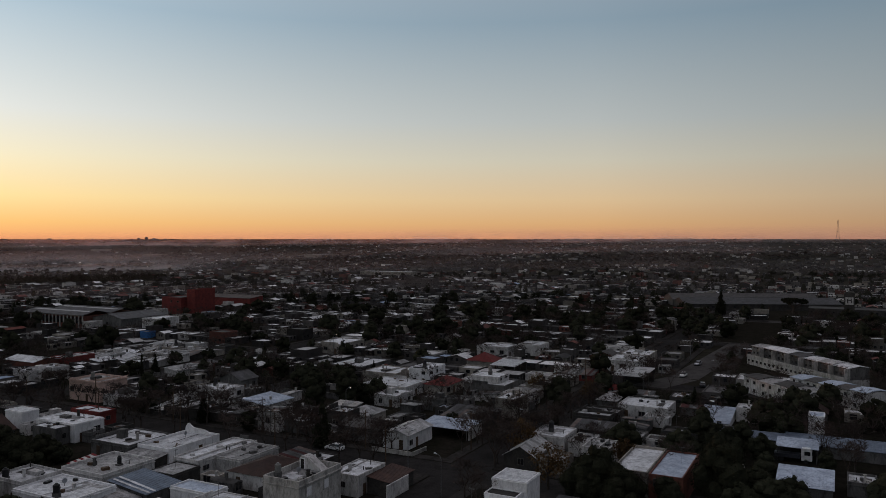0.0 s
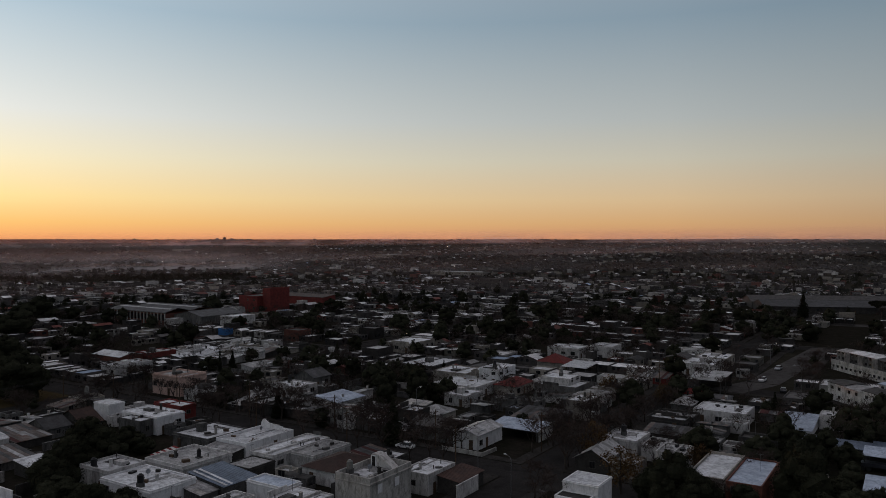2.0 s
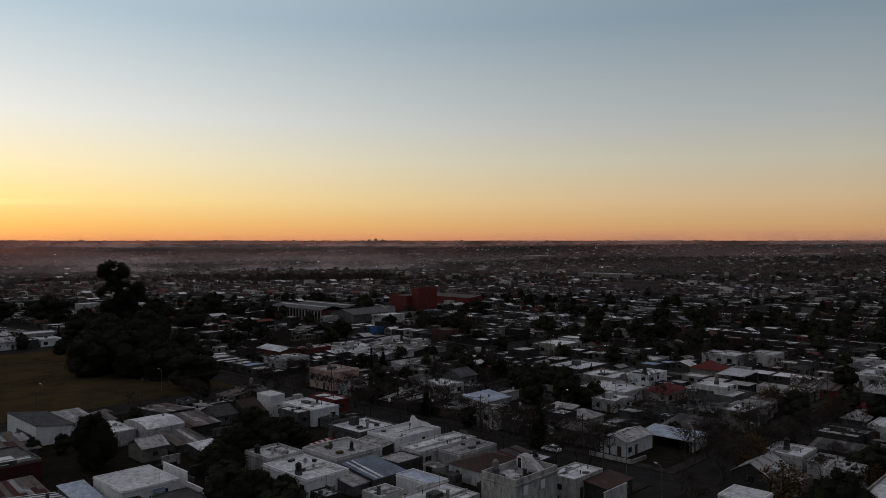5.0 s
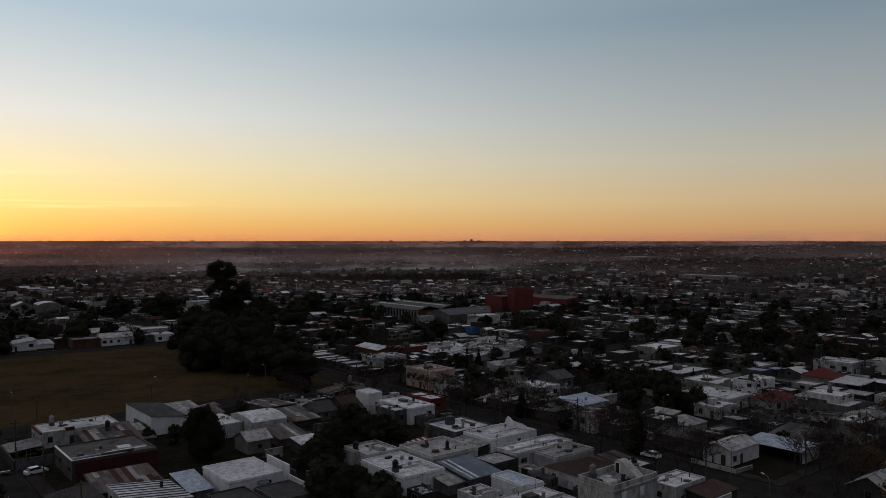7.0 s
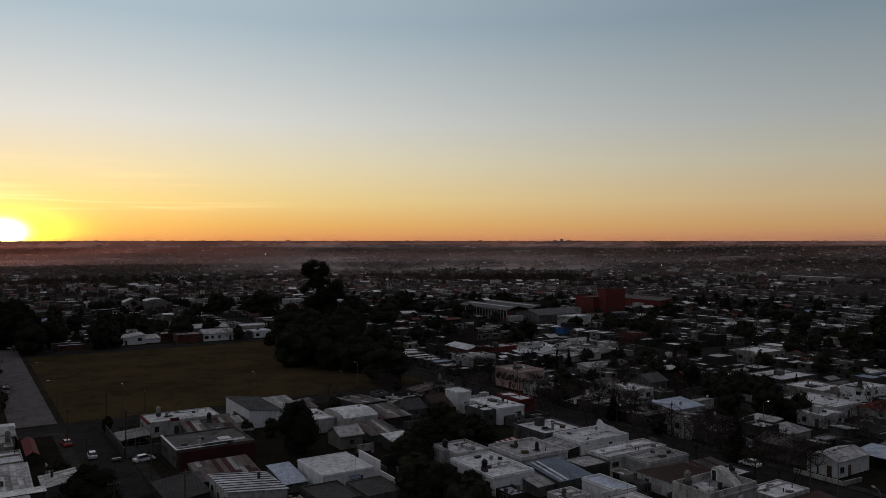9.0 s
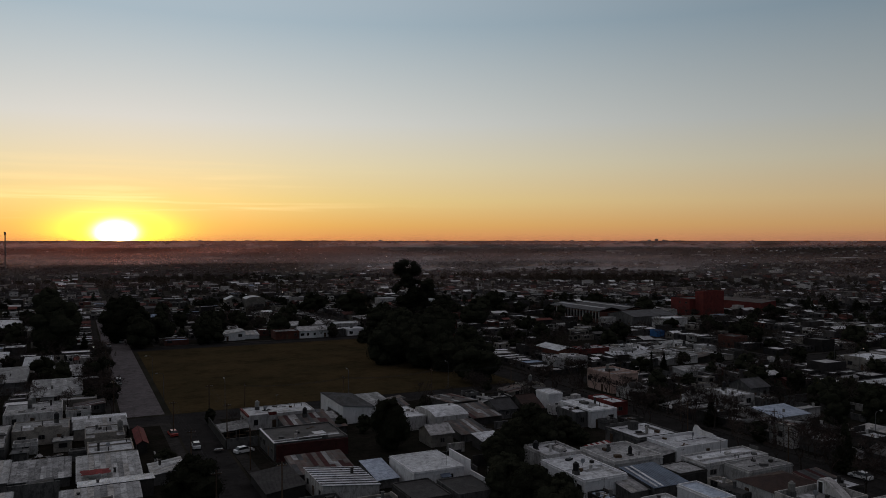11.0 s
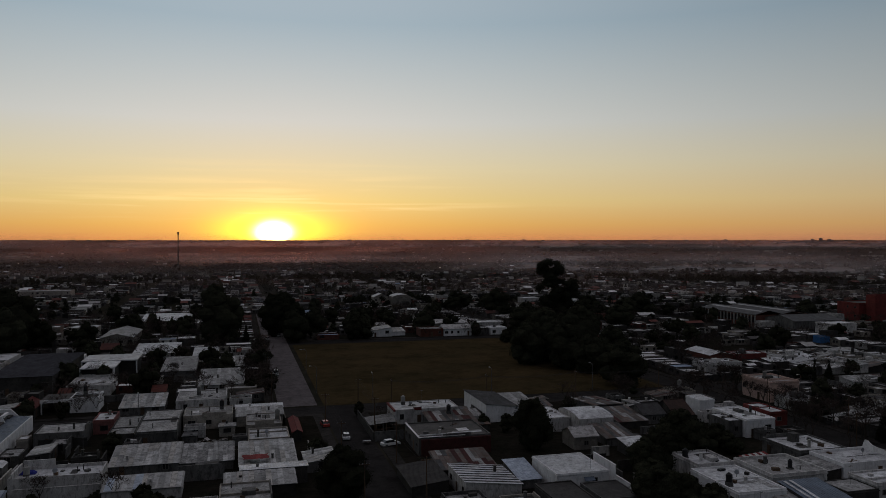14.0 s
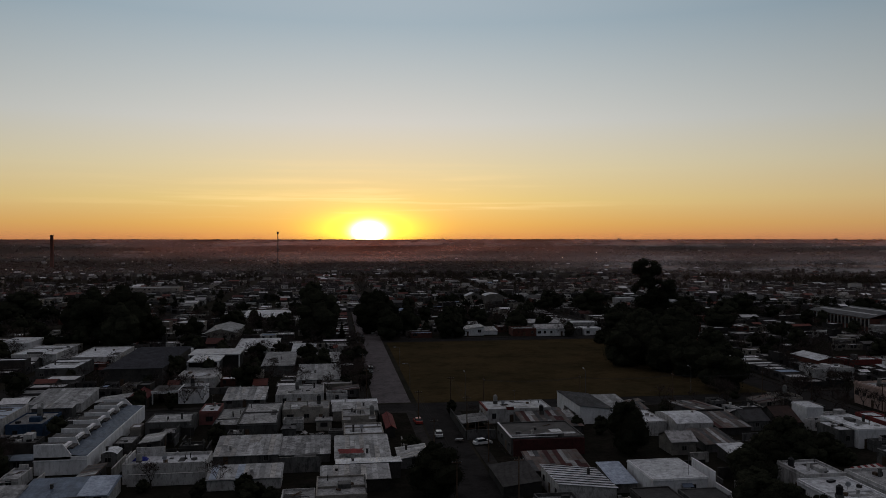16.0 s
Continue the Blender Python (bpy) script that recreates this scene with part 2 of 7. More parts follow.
# the same surfaces for joined groups, varied from piece to piece
S_WHITE = surface("white_render_joined", (0.46, 0.45, 0.43), (0.28, 0.27, 0.26), spread=0.4, island=True)
S_CREAM = surface("cream_render_joined", (0.24, 0.22, 0.19), (0.14, 0.13, 0.115), spread=0.45, island=True)
# darkened so that far walls read as shaded below their pale roofs
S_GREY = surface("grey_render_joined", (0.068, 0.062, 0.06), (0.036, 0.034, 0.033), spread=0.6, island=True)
S_BRICK = surface("brick_joined", (0.11, 0.045, 0.035), (0.07, 0.032, 0.027), spread=0.35, island=True)
S_ROOFW = surface("white_roof_joined", (0.72, 0.72, 0.73), (0.46, 0.456, 0.455), rough=0.6, blotch=0.22, grain=2.5, stain=0.45, spread=0.3, island=True)
S_ROOFG = surface("grey_roof_joined", (0.4, 0.394, 0.392), (0.24, 0.236, 0.233), rough=0.65, blotch=0.25, grain=2.2, stain=0.5, spread=0.45, island=True)
S_ROOFD = surface("dark_roof_joined", (0.08, 0.076, 0.074), (0.042, 0.04, 0.04), blotch=0.3, grain=3, spread=0.5, island=True)
S_ROOFT = surface("tiled_roof_joined", (0.13, 0.04, 0.03), (0.075, 0.028, 0.024), blotch=0.5, grain=7, spread=0.4, island=True)
S_ROOFB = surface("blue_roof_joined", (0.36, 0.46, 0.6), (0.24, 0.3, 0.4), blotch=0.4, grain=2, spread=0.3, island=True)
S_GLASS = surface("dark_glass_joined", (0.012, 0.014, 0.017), (0.02, 0.02, 0.022), rough=0.25, bump=0.0, stain=0.1, gloss=0.5, island=True)

# ---------------------------------------------------------------- mesh helpers


class Mesh:
    """Collects faces; each face has a material slot."""

    def __init__(self):
        self.v, self.f, self.m = [], [], []

    def face(self, pts, slot=0):
        n = len(self.v)
        self.v += [tuple(p) for p in pts]
        self.f.append(tuple(range(n, n + len(pts))))
        self.m.append(slot)

    def box(self, x0, x1, y0, y1, z0, z1, slot=0, skip=""):
        n = len(self.v)
        self.v += [(x0, y0, z0), (x1, y0, z0), (x1, y1, z0), (x0, y1, z0), (x0, y0, z1), (x1, y0, z1), (x1, y1, z1), (x0, y1, z1)]
        for key, q in (("b", (0, 3, 2, 1)), ("t", (4, 5, 6, 7)), ("s", (0, 1, 5, 4)), ("e", (1, 2, 6, 5)), ("n", (2, 3, 7, 6)), ("w", (3, 0, 4, 7))):
            if key not in skip:
                self.f.append(tuple(n + i for i in q))
                self.m.append(slot)
        return self

    def tube(self, a, b, ra, rb, sides=6, slot=0, cap=True):
        a, b = Vector(a), Vector(b)
        d = b - a
        if d.length < 1e-6:
            return self
        side = d.orthogonal().normalized()
        other = d.normalized().cross(side)
        n = len(self.v)
        for c, r in ((a, ra), (b, rb)):
            for i in range(sides):
                w = 2 * math.pi * i / sides
                self.v.append(tuple(c + (side * math.cos(w) + other * math.sin(w)) * r))
        for i in range(sides):
            j = (i + 1) % sides
            self.f.append((n + i, n + j, n + sides + j, n + sides + i))
            self.m.append(slot)
        if cap:
            self.f.append(tuple(n + sides + i for i in range(sides)))
            self.m.append(slot)
            self.f.append(tuple(n + i for i in reversed(range(sides))))
            self.m.append(slot)
        return self

    def move(self, m):
        self.v = [tuple(m @ Vector(p)) for p in self.v]
        return self

    def data(self, name, *mats):
        me = bpy.data.meshes.new(name)
        me.from_pydata(self.v, [], self.f)
        for mt in mats:
            me.materials.append(mt)
        if len(mats) > 1:
            me.polygons.foreach_set("material_index", self.m)
        me.update()
        return me


def part(name, mesh, mats, parent, label="", at=None):
    """One mesh object under a thing or a part."""
    me = mesh if isinstance(mesh, bpy.types.Mesh) else mesh.data(name, *(mats if isinstance(mats, (list, tuple)) else [mats]))
    ob = new(name, me)
    ob.parent = parent
    if at is not None:
        ob.matrix_basis = at
    if label:
        ob["label"] = label
    return ob


def thing(name, at, label, category, group=""):
    e = new(name)
    e.empty_display_size = 0.5
    e.matrix_basis = at
    return tagged(e, label, category, group)


def setting(name, mesh, mats, label, category):
    ob = new(name, mesh.data(name, *(mats if isinstance(mats, (list, tuple)) else [mats])))
    return tagged(ob, label, category, kind="structure")




class Plots:
    """Footprints of what has been built, kept by 20 m cells."""

    def __init__(self):
        self.cells = {}

    def cover(self, x0, x1, y0, y1):
        return [(i, j) for i in range(int(x0 // 20), int(x1 // 20) + 1) for j in range(int(y0 // 20), int(y1 // 20) + 1)]

    def append(self, r):
        for c in self.cover(*r):
            self.cells.setdefault(c, []).append(r)

    def near(self, x0, x1, y0, y1):
        return [r for c in self.cover(x0, x1, y0, y1) for r in self.cells.get(c, ())]


TAKEN = Plots()
STREETS_X = [-96.0, 26.0, 134.5, 244.0, 352.0, 460.0, 568.0]     # streets along y
STREETS_Y = [-72.0, 66.0, 208.0, 345.0, 483.0]            # streets along x


def free(x0, x1, y0, y1, gap=0.3):
    return all(x1 + gap <= a or x0 - gap >= b or y1 + gap <= c or y0 - gap >= d for a, b, c, d in TAKEN.near(x0 - gap, x1 + gap, y0 - gap, y1 + gap))


def smooth(a, b, x):
    t = min(1.0, max(0.0, (x - a) / (b - a)))
    return t * t * (3 - 2 * t)


def land(x, y):
    """Height of the ground: level under the near town, rolling up to a long low ridge at the horizon."""
    r = math.hypot(x, y)
    if r < 650:
        return 0.0
    az = math.degrees(math.atan2(x, y)) - 62.5
    east = smooth(-25, 15, az)
    start = 1500 - 700 * east
    up = smooth(start, 4300, r) * (44.5 + 1.5 * noise.noise((x / 900, y / 900, 3.1)))
    hill = 9 * east * smooth(700, 1500, r) * (1 - smooth(2200, 4000, r))
    roll = 4.0 * smooth(650, 1500, r) * noise.noise((x / 500, y / 500, 0.3)) * (1 - 0.6 * smooth(2800, 4200, r))
    drop = -60 * smooth(4500, 6500, r)
    return up + hill + roll + drop


# ---------------------------------------------------------------- ground and streets
gm = Mesh()
rings = [0, 30, 60, 100, 150, 200, 260, 330, 400, 480, 560, 640] + [640 * 1.055 ** k for k in range(1, 44)]
SEG = 240
idx = []
for r in rings:
    row = []
    for s in range(SEG if r else 1):
        w = 2 * math.pi * s / SEG
        x, y = r * math.sin(w), r * math.cos(w)
        row.append(len(gm.v))
        gm.v.append((x, y, land(x, y)))
    idx.append(row)
for s in range(SEG):
    gm.f.append((idx[0][0], idx[1][(s + 1) % SEG], idx[1][s]))
    gm.m.append(0)
for a, b in zip(idx[1:], idx[2:]):
    for s in range(SEG):
        e = (s + 1) % SEG
        gm.f.append((a[s], a[e], b[e], b[s]))
        gm.m.append(0)
setting("ground", gm, EARTH, "wide level ground of earth and scrub reaching the horizon", "ground")


def strip(name, pts, width, mat, z, label, category="road"):
    """A flat strip along a line of points."""
    m = Mesh()
    for (ax, ay), (bx, by) in zip(pts, pts[1:]):
        d = Vector((bx - ax, by - ay)).normalized() * width / 2
        n = Vector((-d.y, d.x))
        m.face([(ax - n.x, ay - n.y, z), (ax + n.x, ay + n.y, z), (bx + n.x, by + n.y, z), (bx - n.x, by - n.y, z)][::-1])
    return setting(name, m, mat, label, category)


for i, y in enumerate(STREETS_Y):
    strip("road_cross_%d" % i, [(-420, y), (640, y)], 8.6, ASPHALT, 0.016, "worn grey asphalt street between low houses")
for i, x in enumerate(STREETS_X):
    if x == 26.0:
        strip("road_long_%d" % i, [(26, -260), (26, 207)], 8.0, ASPHALT, 0.024, "worn grey asphalt street between low houses")
        strip("road_long_paved", [(16, 214), (16, 640)], 10.5, CONCRETE, 0.024, "pale concrete road beside a grass field")
    else:
        strip("road_long_%d" % i, [(x, -260), (x, 640)], 8.6, ASPHALT, 0.024, "worn grey asphalt street between low houses")
strip("road_avenue", [(222, 60), (260, 46), (520, 26), (640, 22)], 10.0, AVENUE, 0.034, "wide asphalt avenue with parked cars")


def block(x0, x1, y0, y1, inner=YARD):
    """A city block: a kerbed pavement slab with the yards on it."""
    k = 0.16
    p = Mesh().box(x0, x1, y0, y1, -0.05, k, skip="b")
    setting("pavement", p, PAVING, "cracked concrete pavement with a raised kerb round a block", "pavement")
    y = Mesh().box(x0 + 2.6, x1 - 2.6, y0 + 2.6, y1 - 2.6, 0.0, k + 0.012, skip="b")
    setting("ground_yards", y, inner, "bare earth and weeds of the back yards in a block", "ground")


for i in range(len(STREETS_X) - 1):
    for j in range(len(STREETS_Y) - 1):
        x0, x1, y0, y1 = STREETS_X[i] + 4.6, STREETS_X[i + 1] - 4.6, STREETS_Y[j] + 4.6, STREETS_Y[j + 1] - 4.6
        if (STREETS_X[i], STREETS_Y[j]) == (26.0, 208.0):
            continue
        if STREETS_X[i] == 244.0 and STREETS_Y[j] == -72.0:
            block(x0, x1, y0, 36.0)
            block(x0 + 16, x1, 50.0, y1)
            continue
        if STREETS_X[i] == -96.0 and STREETS_Y[j] >= 208:
            x1 = 9.8
        block(x0, x1, y0, y1)

# the open field of dry grass, gently crowned, on its own kerbed block
fm = Mesh()
FX, FY = 44, 56
for a in range(FX + 1):
    for b in range(FY + 1):
        x, y = 23.0 + (129.0 - 23.0) * a / FX, 213.0 + (339.5 - 213.0) * b / FY
        e = min(a, FX - a, b, FY - b)
        fm.v.append((x, y, 0.05 + (0.12 + 0.35 * smooth(0, 9, e) + 0.25 * noise.noise((x / 13, y / 13, 0))) * (1 if e else 0)))
for a in range(FX):
    for b in range(FY):
        n = a * (FY + 1) + b
        fm.f.append((n, n + FY + 1, n + FY + 2, n + 1))
        fm.m.append(0)
setting("ground_field", fm, GRASS, "open playing field of dry olive-brown winter grass", "field")
TAKEN.append((22, 130, 212, 340))
TAKEN.append((244, 330, 37, 51))     # the avenue
TAKEN.append((330, 460, 26, 46))
TAKEN.append((460, 640, 15, 36))
TAKEN.append((222, 246, 36, 72))     # the open corner by the avenue
GARDENS = [(138.5, 157.0, 70.0, 82.8), (124.0, 132.0, 36.0, 58.0), (124.5, 131.8, 24.0, 36.0), (122.0, 147.5, -12.0, 21.0), (157.5, 172.0, 0.0, 30.0), (66.0, 79.0, 99.0, 118.0), (82.0, 96.0, 134.0, 152.0), (56.0, 69.8, 144.0, 180.0), (164.0, 178.0, 113.0, 131.0), (14.8, 21.0, 126.0, 145.0),
           (100.0, 112.0, 138.0, 166.0), (-22.0, -4.0, 130.0, 144.0), (-40.0, -22.0, 130.0, 147.0), (110.0, 114.0, 40.0, 70.0), (29.5, 44.4, 171.6, 185.8), (29.5, 36.8, 146.4, 171.0), (37.0, 54.5, 139.0, 156.4)]
for q in GARDENS:
    TAKEN.append(q)

# ---------------------------------------------------------------- houses
WIN_W, WIN_H = 1.2, 1.1
wf = Mesh()
wx, wz = (-0.66, -0.58, -0.03, 0.03, 0.58, 0.66), (-0.61, -0.53, 0.53, 0.61)
for yy in (-0.09, 0.02):
    wf.v += [(x, yy, z) for x in wx for z in wz]
cell = lambda i, j: j in (0, 2) or i in (0, 2, 4)
for i in range(5):
    for j in range(3):
        if cell(i, j):
            q = (i * 4 + j, (i + 1) * 4 + j, (i + 1) * 4 + j + 1, i * 4 + j + 1)
            wf.f.append(q)
            wf.m.append(0)
            for (di, dj), (a, b) in (((-1, 0), (q[0], q[3])), ((1, 0), (q[2], q[1])), ((0, -1), (q[1], q[0])), ((0, 1), (q[3], q[2]))):
                if not (0 <= i + di < 5 and 0 <= j + dj < 3) or not cell(i + di, j + dj):
                    wf.f.append((a, b, b + 24, a + 24))
                    wf.m.append(0)
WINDOW_FRAME = wf.data("window_frame", FRAME)
WINDOW_PANE = Mesh().box(-0.58, 0.58, -0.035, 0.0, -0.53, 0.53).data("pane", GLASS)
WINDOW_FLAT = Mesh().box(-0.6, 0.6, -0.05, 0.02, -0.55, 0.55).data("window", GLASS)
df = Mesh().box(-0.48, 0.48, -0.07, 0.02, 0.0, 2.08)
DOOR = df.data("door", WOOD)


def on_side(side, hx, hy, s, z):
    """A pose on a wall: side s, e, n or w of a footprint of half sizes hx, hy; s runs along the wall."""
    return {"s": pose(s, -hy, z), "n": pose(s, hy, z, 0, 0, 180), "e": pose(hx, s, z, 0, 0, 90), "w": pose(-hx, s, z, 0, 0, -90)}[side]


def add_window(root, m, fine, scale=(1, 1)):
    sc = Matrix.Diagonal((scale[0], 1, scale[1], 1))
    if fine:
        f = part("window", WINDOW_FRAME, None, root, at=m @ sc)
        part("pane", WINDOW_PANE, None, f)
    else:
        part("window", WINDOW_FLAT, None, root, at=m @ sc)


def sheet(hx, hy, z_lo, z_hi, along, mat_pitch=0.55, over=0.25, thick=0.05):
    """A ribbed metal roof over half sizes hx, hy. along: the way it falls, from high to low: w, e, s, n. Ribs run down the slope."""
    m = Mesh()
    L, Wd = (hx, hy) if along in "we" else (hy, hx)
    L, Wd = L + over, Wd + over
    n = max(4, min(60, int(2 * Wd / mat_pitch)))
    prof = []
    for i in range(n + 1):
        c = -Wd + 2 * Wd * i / n
        q = 2 * Wd / n
        prof += [(c, 0.0), (c + 0.30 * q, 0.0), (c + 0.38 * q, 0.035), (c + 0.52 * q, 0.035), (c + 0.6 * q, 0.0)] if i < n else [(c, 0.0)]
    for (c0, h0), (c1, h1) in zip(prof, prof[1:]):
        q = [(-L, c0, z_lo + h0), (L, c0, z_hi + h0), (L, c1, z_hi + h1), (-L, c1, z_lo + h1)]
        m.face(q)
    m.face([(-L, -Wd, z_lo - thick), (-L, Wd, z_lo - thick), (L, Wd, z_hi - thick), (L, -Wd, z_hi - thick)])
    for c in (-Wd, Wd):
        m.face([(-L, c, z_lo - thick), (L, c, z_hi - thick), (L, c, z_hi), (-L, c, z_lo)])
    for x, z in ((-L, z_lo), (L, z_hi)):
        m.face([(x, -Wd, z - thick), (x, Wd, z - thick), (x, Wd, z), (x, -Wd, z)])
    return m.move(pose(0, 0, 0, 0, 0, {"w": 0, "s": 90, "e": 180, "n": -90}[along]))


def slab(pts, thick):
    """A flat plate: a polygon and the same one thick below it."""
    m = Mesh()
    low = [(x, y, z - thick) for x, y, z in pts]
    m.face(pts)
    m.face(low[::-1])
    for i in range(len(pts)):
        j = (i + 1) % len(pts)
        m.face([low[i], low[j], pts[j], pts[i]])
    return m


def join(*ms):
    out = Mesh()
    for m in ms:
        n = len(out.v)
        out.v += m.v
        out.f += [tuple(n + i for i in f) for f in m.f]
        out.m += m.m
    return out


def shell(hx, hy, h, lip=0.4, t=0.22, base=-0.1):
    """Outer walls with a parapet of height lip round a sunk roof."""
    m = Mesh().box(-hx, hx, -hy, hy, base, h, skip="bt")
    i, j, z = hx - t, hy - t, h - lip
    for a, b, c, d in (((-hx, -hy), (hx, -hy), (i, -j), (-i, -j)), ((hx, -hy), (hx, hy), (i, j), (i, -j)), ((hx, hy), (-hx, hy), (-i, j), (i, j)), ((-hx, hy), (-hx, -hy), (-i, -j), (-i, j))):
        m.face([(*a, h), (*b, h), (*c, h), (*d, h)])
        m.face([(*d, h), (*c, h), (*c, z), (*d, z)])
    return m


WALL_WORDS = {"white_painted_render": "white", "cream_render": "cream", "grey_cement_or_shade": "grey cement", "dark_grime_or_shade": "dark-walled", "salmon_pink_render": "salmon pink", "red_painted_render": "dark red", "faded_pink_render": "faded pink",
              "blue_painted_render": "blue", "bright_blue_paint": "bright blue", "ochre_painted_render": "ochre", "red_brick": "red brick", "fresh_white_paint": "bright white", "weathered_pale_render": "weathered pale"}
ROOF_WORDS = {"white_roof_membrane": "white-coated", "grey_roof_membrane": "stained grey", "dark_bitumen_roof": "dark bitumen", "galvanised_sheet": "galvanised sheet", "weathered_dark_sheet": "dark sheet-metal", "blue_grey_metal_sheet": "blue-grey metal",
              "pale_blue_roof_paint": "pale blue", "rusty_corrugated_sheet": "rusty sheet", "terracotta_roof_tiles": "terracotta tiled", "brown_roof_tiles": "brown tiled", "dark_slate_sheet": "dark slate-coloured"}
KIND_WORDS = {"flat": "flat roof", "metal": "ribbed roof", "gable": "gabled roof", "hip": "hipped roof", "barrel": "barrel-vaulted roof"}


def house(x0, x1, y0, y1, h, kind="flat", wall=WHITE, top=ROOFGREY, lip=0.4, fall="w", pitch=0.25, ridge="x", windows="sw", storeys=0, fine=True, rz=0.0, base=0.16, seed=None, label="", name="house", doors=True, tall=True, dense=3.4, ridge_half=None, glazed=0.62):
    """A town house: walls, roof, windows, doors, chimney, all parts of one thing."""
    rng = random.Random(seed if seed is not None else int(abs(x0 * 31 + y0 * 57)))
    hx, hy = (x1 - x0) / 2, (y1 - y0) / 2
    if not rz:
        TAKEN.append((x0, x1, y0, y1))
    storeys = storeys or (2 if h > 5.2 else 1)
    size = "two-storey" if storeys > 1 else "low"
    label = label or "%s %s house with a %s %s" % (size, WALL_WORDS[wall.name], ROOF_WORDS[top.name], KIND_WORDS[kind])
    root = thing(name, pose((x0 + x1) / 2, (y0 + y1) / 2, base, 0, 0, rz), label, "house" if name == "house" else name.replace("_", " "))
    if kind == "flat":
        part("wall", shell(hx, hy, h, lip), wall, root)
        z = h - lip + 0.02
        roof = Mesh().box(-hx + 0.22, hx - 0.22, -hy + 0.22, hy - 0.22, z - 0.15, z)
        part("roof", roof, top, root)
        if fine and rng.random() < 0.5:
            c = Mesh().box(-hx - 0.12, hx + 0.12, -hy - 0.12, -hy, h - lip - 0.25, h - lip - 0.1).box(-hx - 0.12, -hx, -hy, hy + 0.12, h - lip - 0.25, h - lip - 0.1)
            part("cornice", c, wall, root)
        top_z = z
    elif kind == "metal":
        run = hx if fall in "we" else hy
        rise = min(1.2, 2 * run * math.tan(radians(7)))
        lo, hi = h - rise, h
        m = Mesh()
        hs = {"w": (lo, hi, hi, lo), "e": (hi, lo, lo, hi), "s": (lo, lo, hi, hi), "n": (hi, hi, lo, lo)}[fall]
        cs = [(-hx, -hy), (hx, -hy), (hx, hy), (-hx, hy)]
        for i in range(4):
            j = (i + 1) % 4
            m.face([(*cs[i], -0.1), (*cs[j], -0.1), (*cs[j], hs[j] - 0.07), (*cs[i], hs[i] - 0.07)])
        part("wall", m, wall, root)
        part("roof", sheet(hx, hy, lo, hi, fall, 0.55 if fine else 1.4), top, root)
        top_z = lo
    elif kind in ("gable", "hip"):
        L, Wd = (hx, hy) if ridge == "x" else (hy, hx)
        rise = Wd * pitch * 2
        e = h
        o = 0.35
        eo = e - o * rise / Wd
        m = Mesh().box(-L, L, -Wd, Wd, -0.1, e, skip="bt")
        if kind == "gable":
            for s in (-L, L):
                m.face([(s, -Wd, e), (s, Wd, e), (s, 0, e + rise)])
            r = join(slab([(-L - o, -Wd - o, eo), (L + o, -Wd - o, eo), (L + o, 0, e + rise + 0.08), (-L - o, 0, e + rise + 0.08)], 0.08), slab([(L + o, Wd + o, eo), (-L - o, Wd + o, eo), (-L - o, 0, e + rise + 0.08), (L + o, 0, e + rise + 0.08)], 0.08))
        else:
            k = ridge_half or max(0.2, L - Wd)
            a, b = (-k, 0, e + rise), (k, 0, e + rise)
            c0, c1, c2, c3 = (-L - o, -Wd - o, eo), (L + o, -Wd - o, eo), (L + o, Wd + o, eo), (-L - o, Wd + o, eo)
            r = Mesh()
            r.face([c0, c1, b, a])
            r.face([c1, c2, b])
            r.face([c2, c3, a, b])
            r.face([c3, c0, a])
            r.face([c3, c2, c1, c0])
        # battens that break up the slope
        turn = pose(0, 0, 0, 0, 0, 0 if ridge == "x" else 90)
        part("wall", m.move(turn), wall, root)
        part("roof", r.move(turn), top, root)
        if kind == "gable":
            part("ridge_cap", Mesh().tube((-L - o, 0, e + rise + 0.08), (L + o, 0, e + rise + 0.08), 0.11, 0.11, 6).move(turn), top, root)
        top_z = h
    else:
        L, Wd = (hx, hy) if ridge == "x" else (hy, hx)
        m = Mesh().box(-L, L, -Wd, Wd, -0.1, h, skip="bt")
        arc = [(Wd * math.sin(w), h + (math.cos(w) - math.cos(1.05)) * Wd * pitch * 2.2) for w in [(-1.0 + 0.2 * i) * 1.05 for i in range(11)]]
        arc = [(c / math.sin(1.05), z) for c, z in arc]
        r = Mesh()
        for (a0, z0), (a1, z1) in zip(arc, arc[1:]):
            r.face([(-L - 0.1, a0, z0), (L + 0.1, a0, z0), (L + 0.1, a1, z1), (-L - 0.1, a1, z1)][::-1])
        for s in (-L, L):
            m.face([(s, a, z - 0.03) for a, z in arc])
        turn = pose(0, 0, 0, 0, 0, 0 if ridge == "x" else 90)
        part("wall", m.move(turn), wall, root)
        part("roof", r.move(turn), top, root)
        top_z = h
    # windows and a door, in even steps along each wall that faces out
    for side in windows:
        run = hx if side in "sn" else hy
        n = max(1, int(2 * run / dense))
        dr = rng.randrange(n) if doors and n > 1 else -1
        for k in range(n):
            s = -run + 2 * run * (k + 0.5) / n + rng.uniform(-0.3, 0.3)
            if abs(s) + 0.75 > run:
                continue
            for fl in range(storeys):
                z = (h - 0.3) * (fl + 0.55) / storeys if h > 3.4 else 1.45
                if fl == 0 and k == dr and h > 2.6:
                    part("door", DOOR, None, root, at=on_side(side, hx, hy, s, 0.0))
                elif rng.random() < glazed:
                    add_window(root, on_side(side, hx, hy, s, z), fine, (rng.choice((0.8, 1.0, 1.3)), rng.choice((0.8, 1.0, 1.15))))
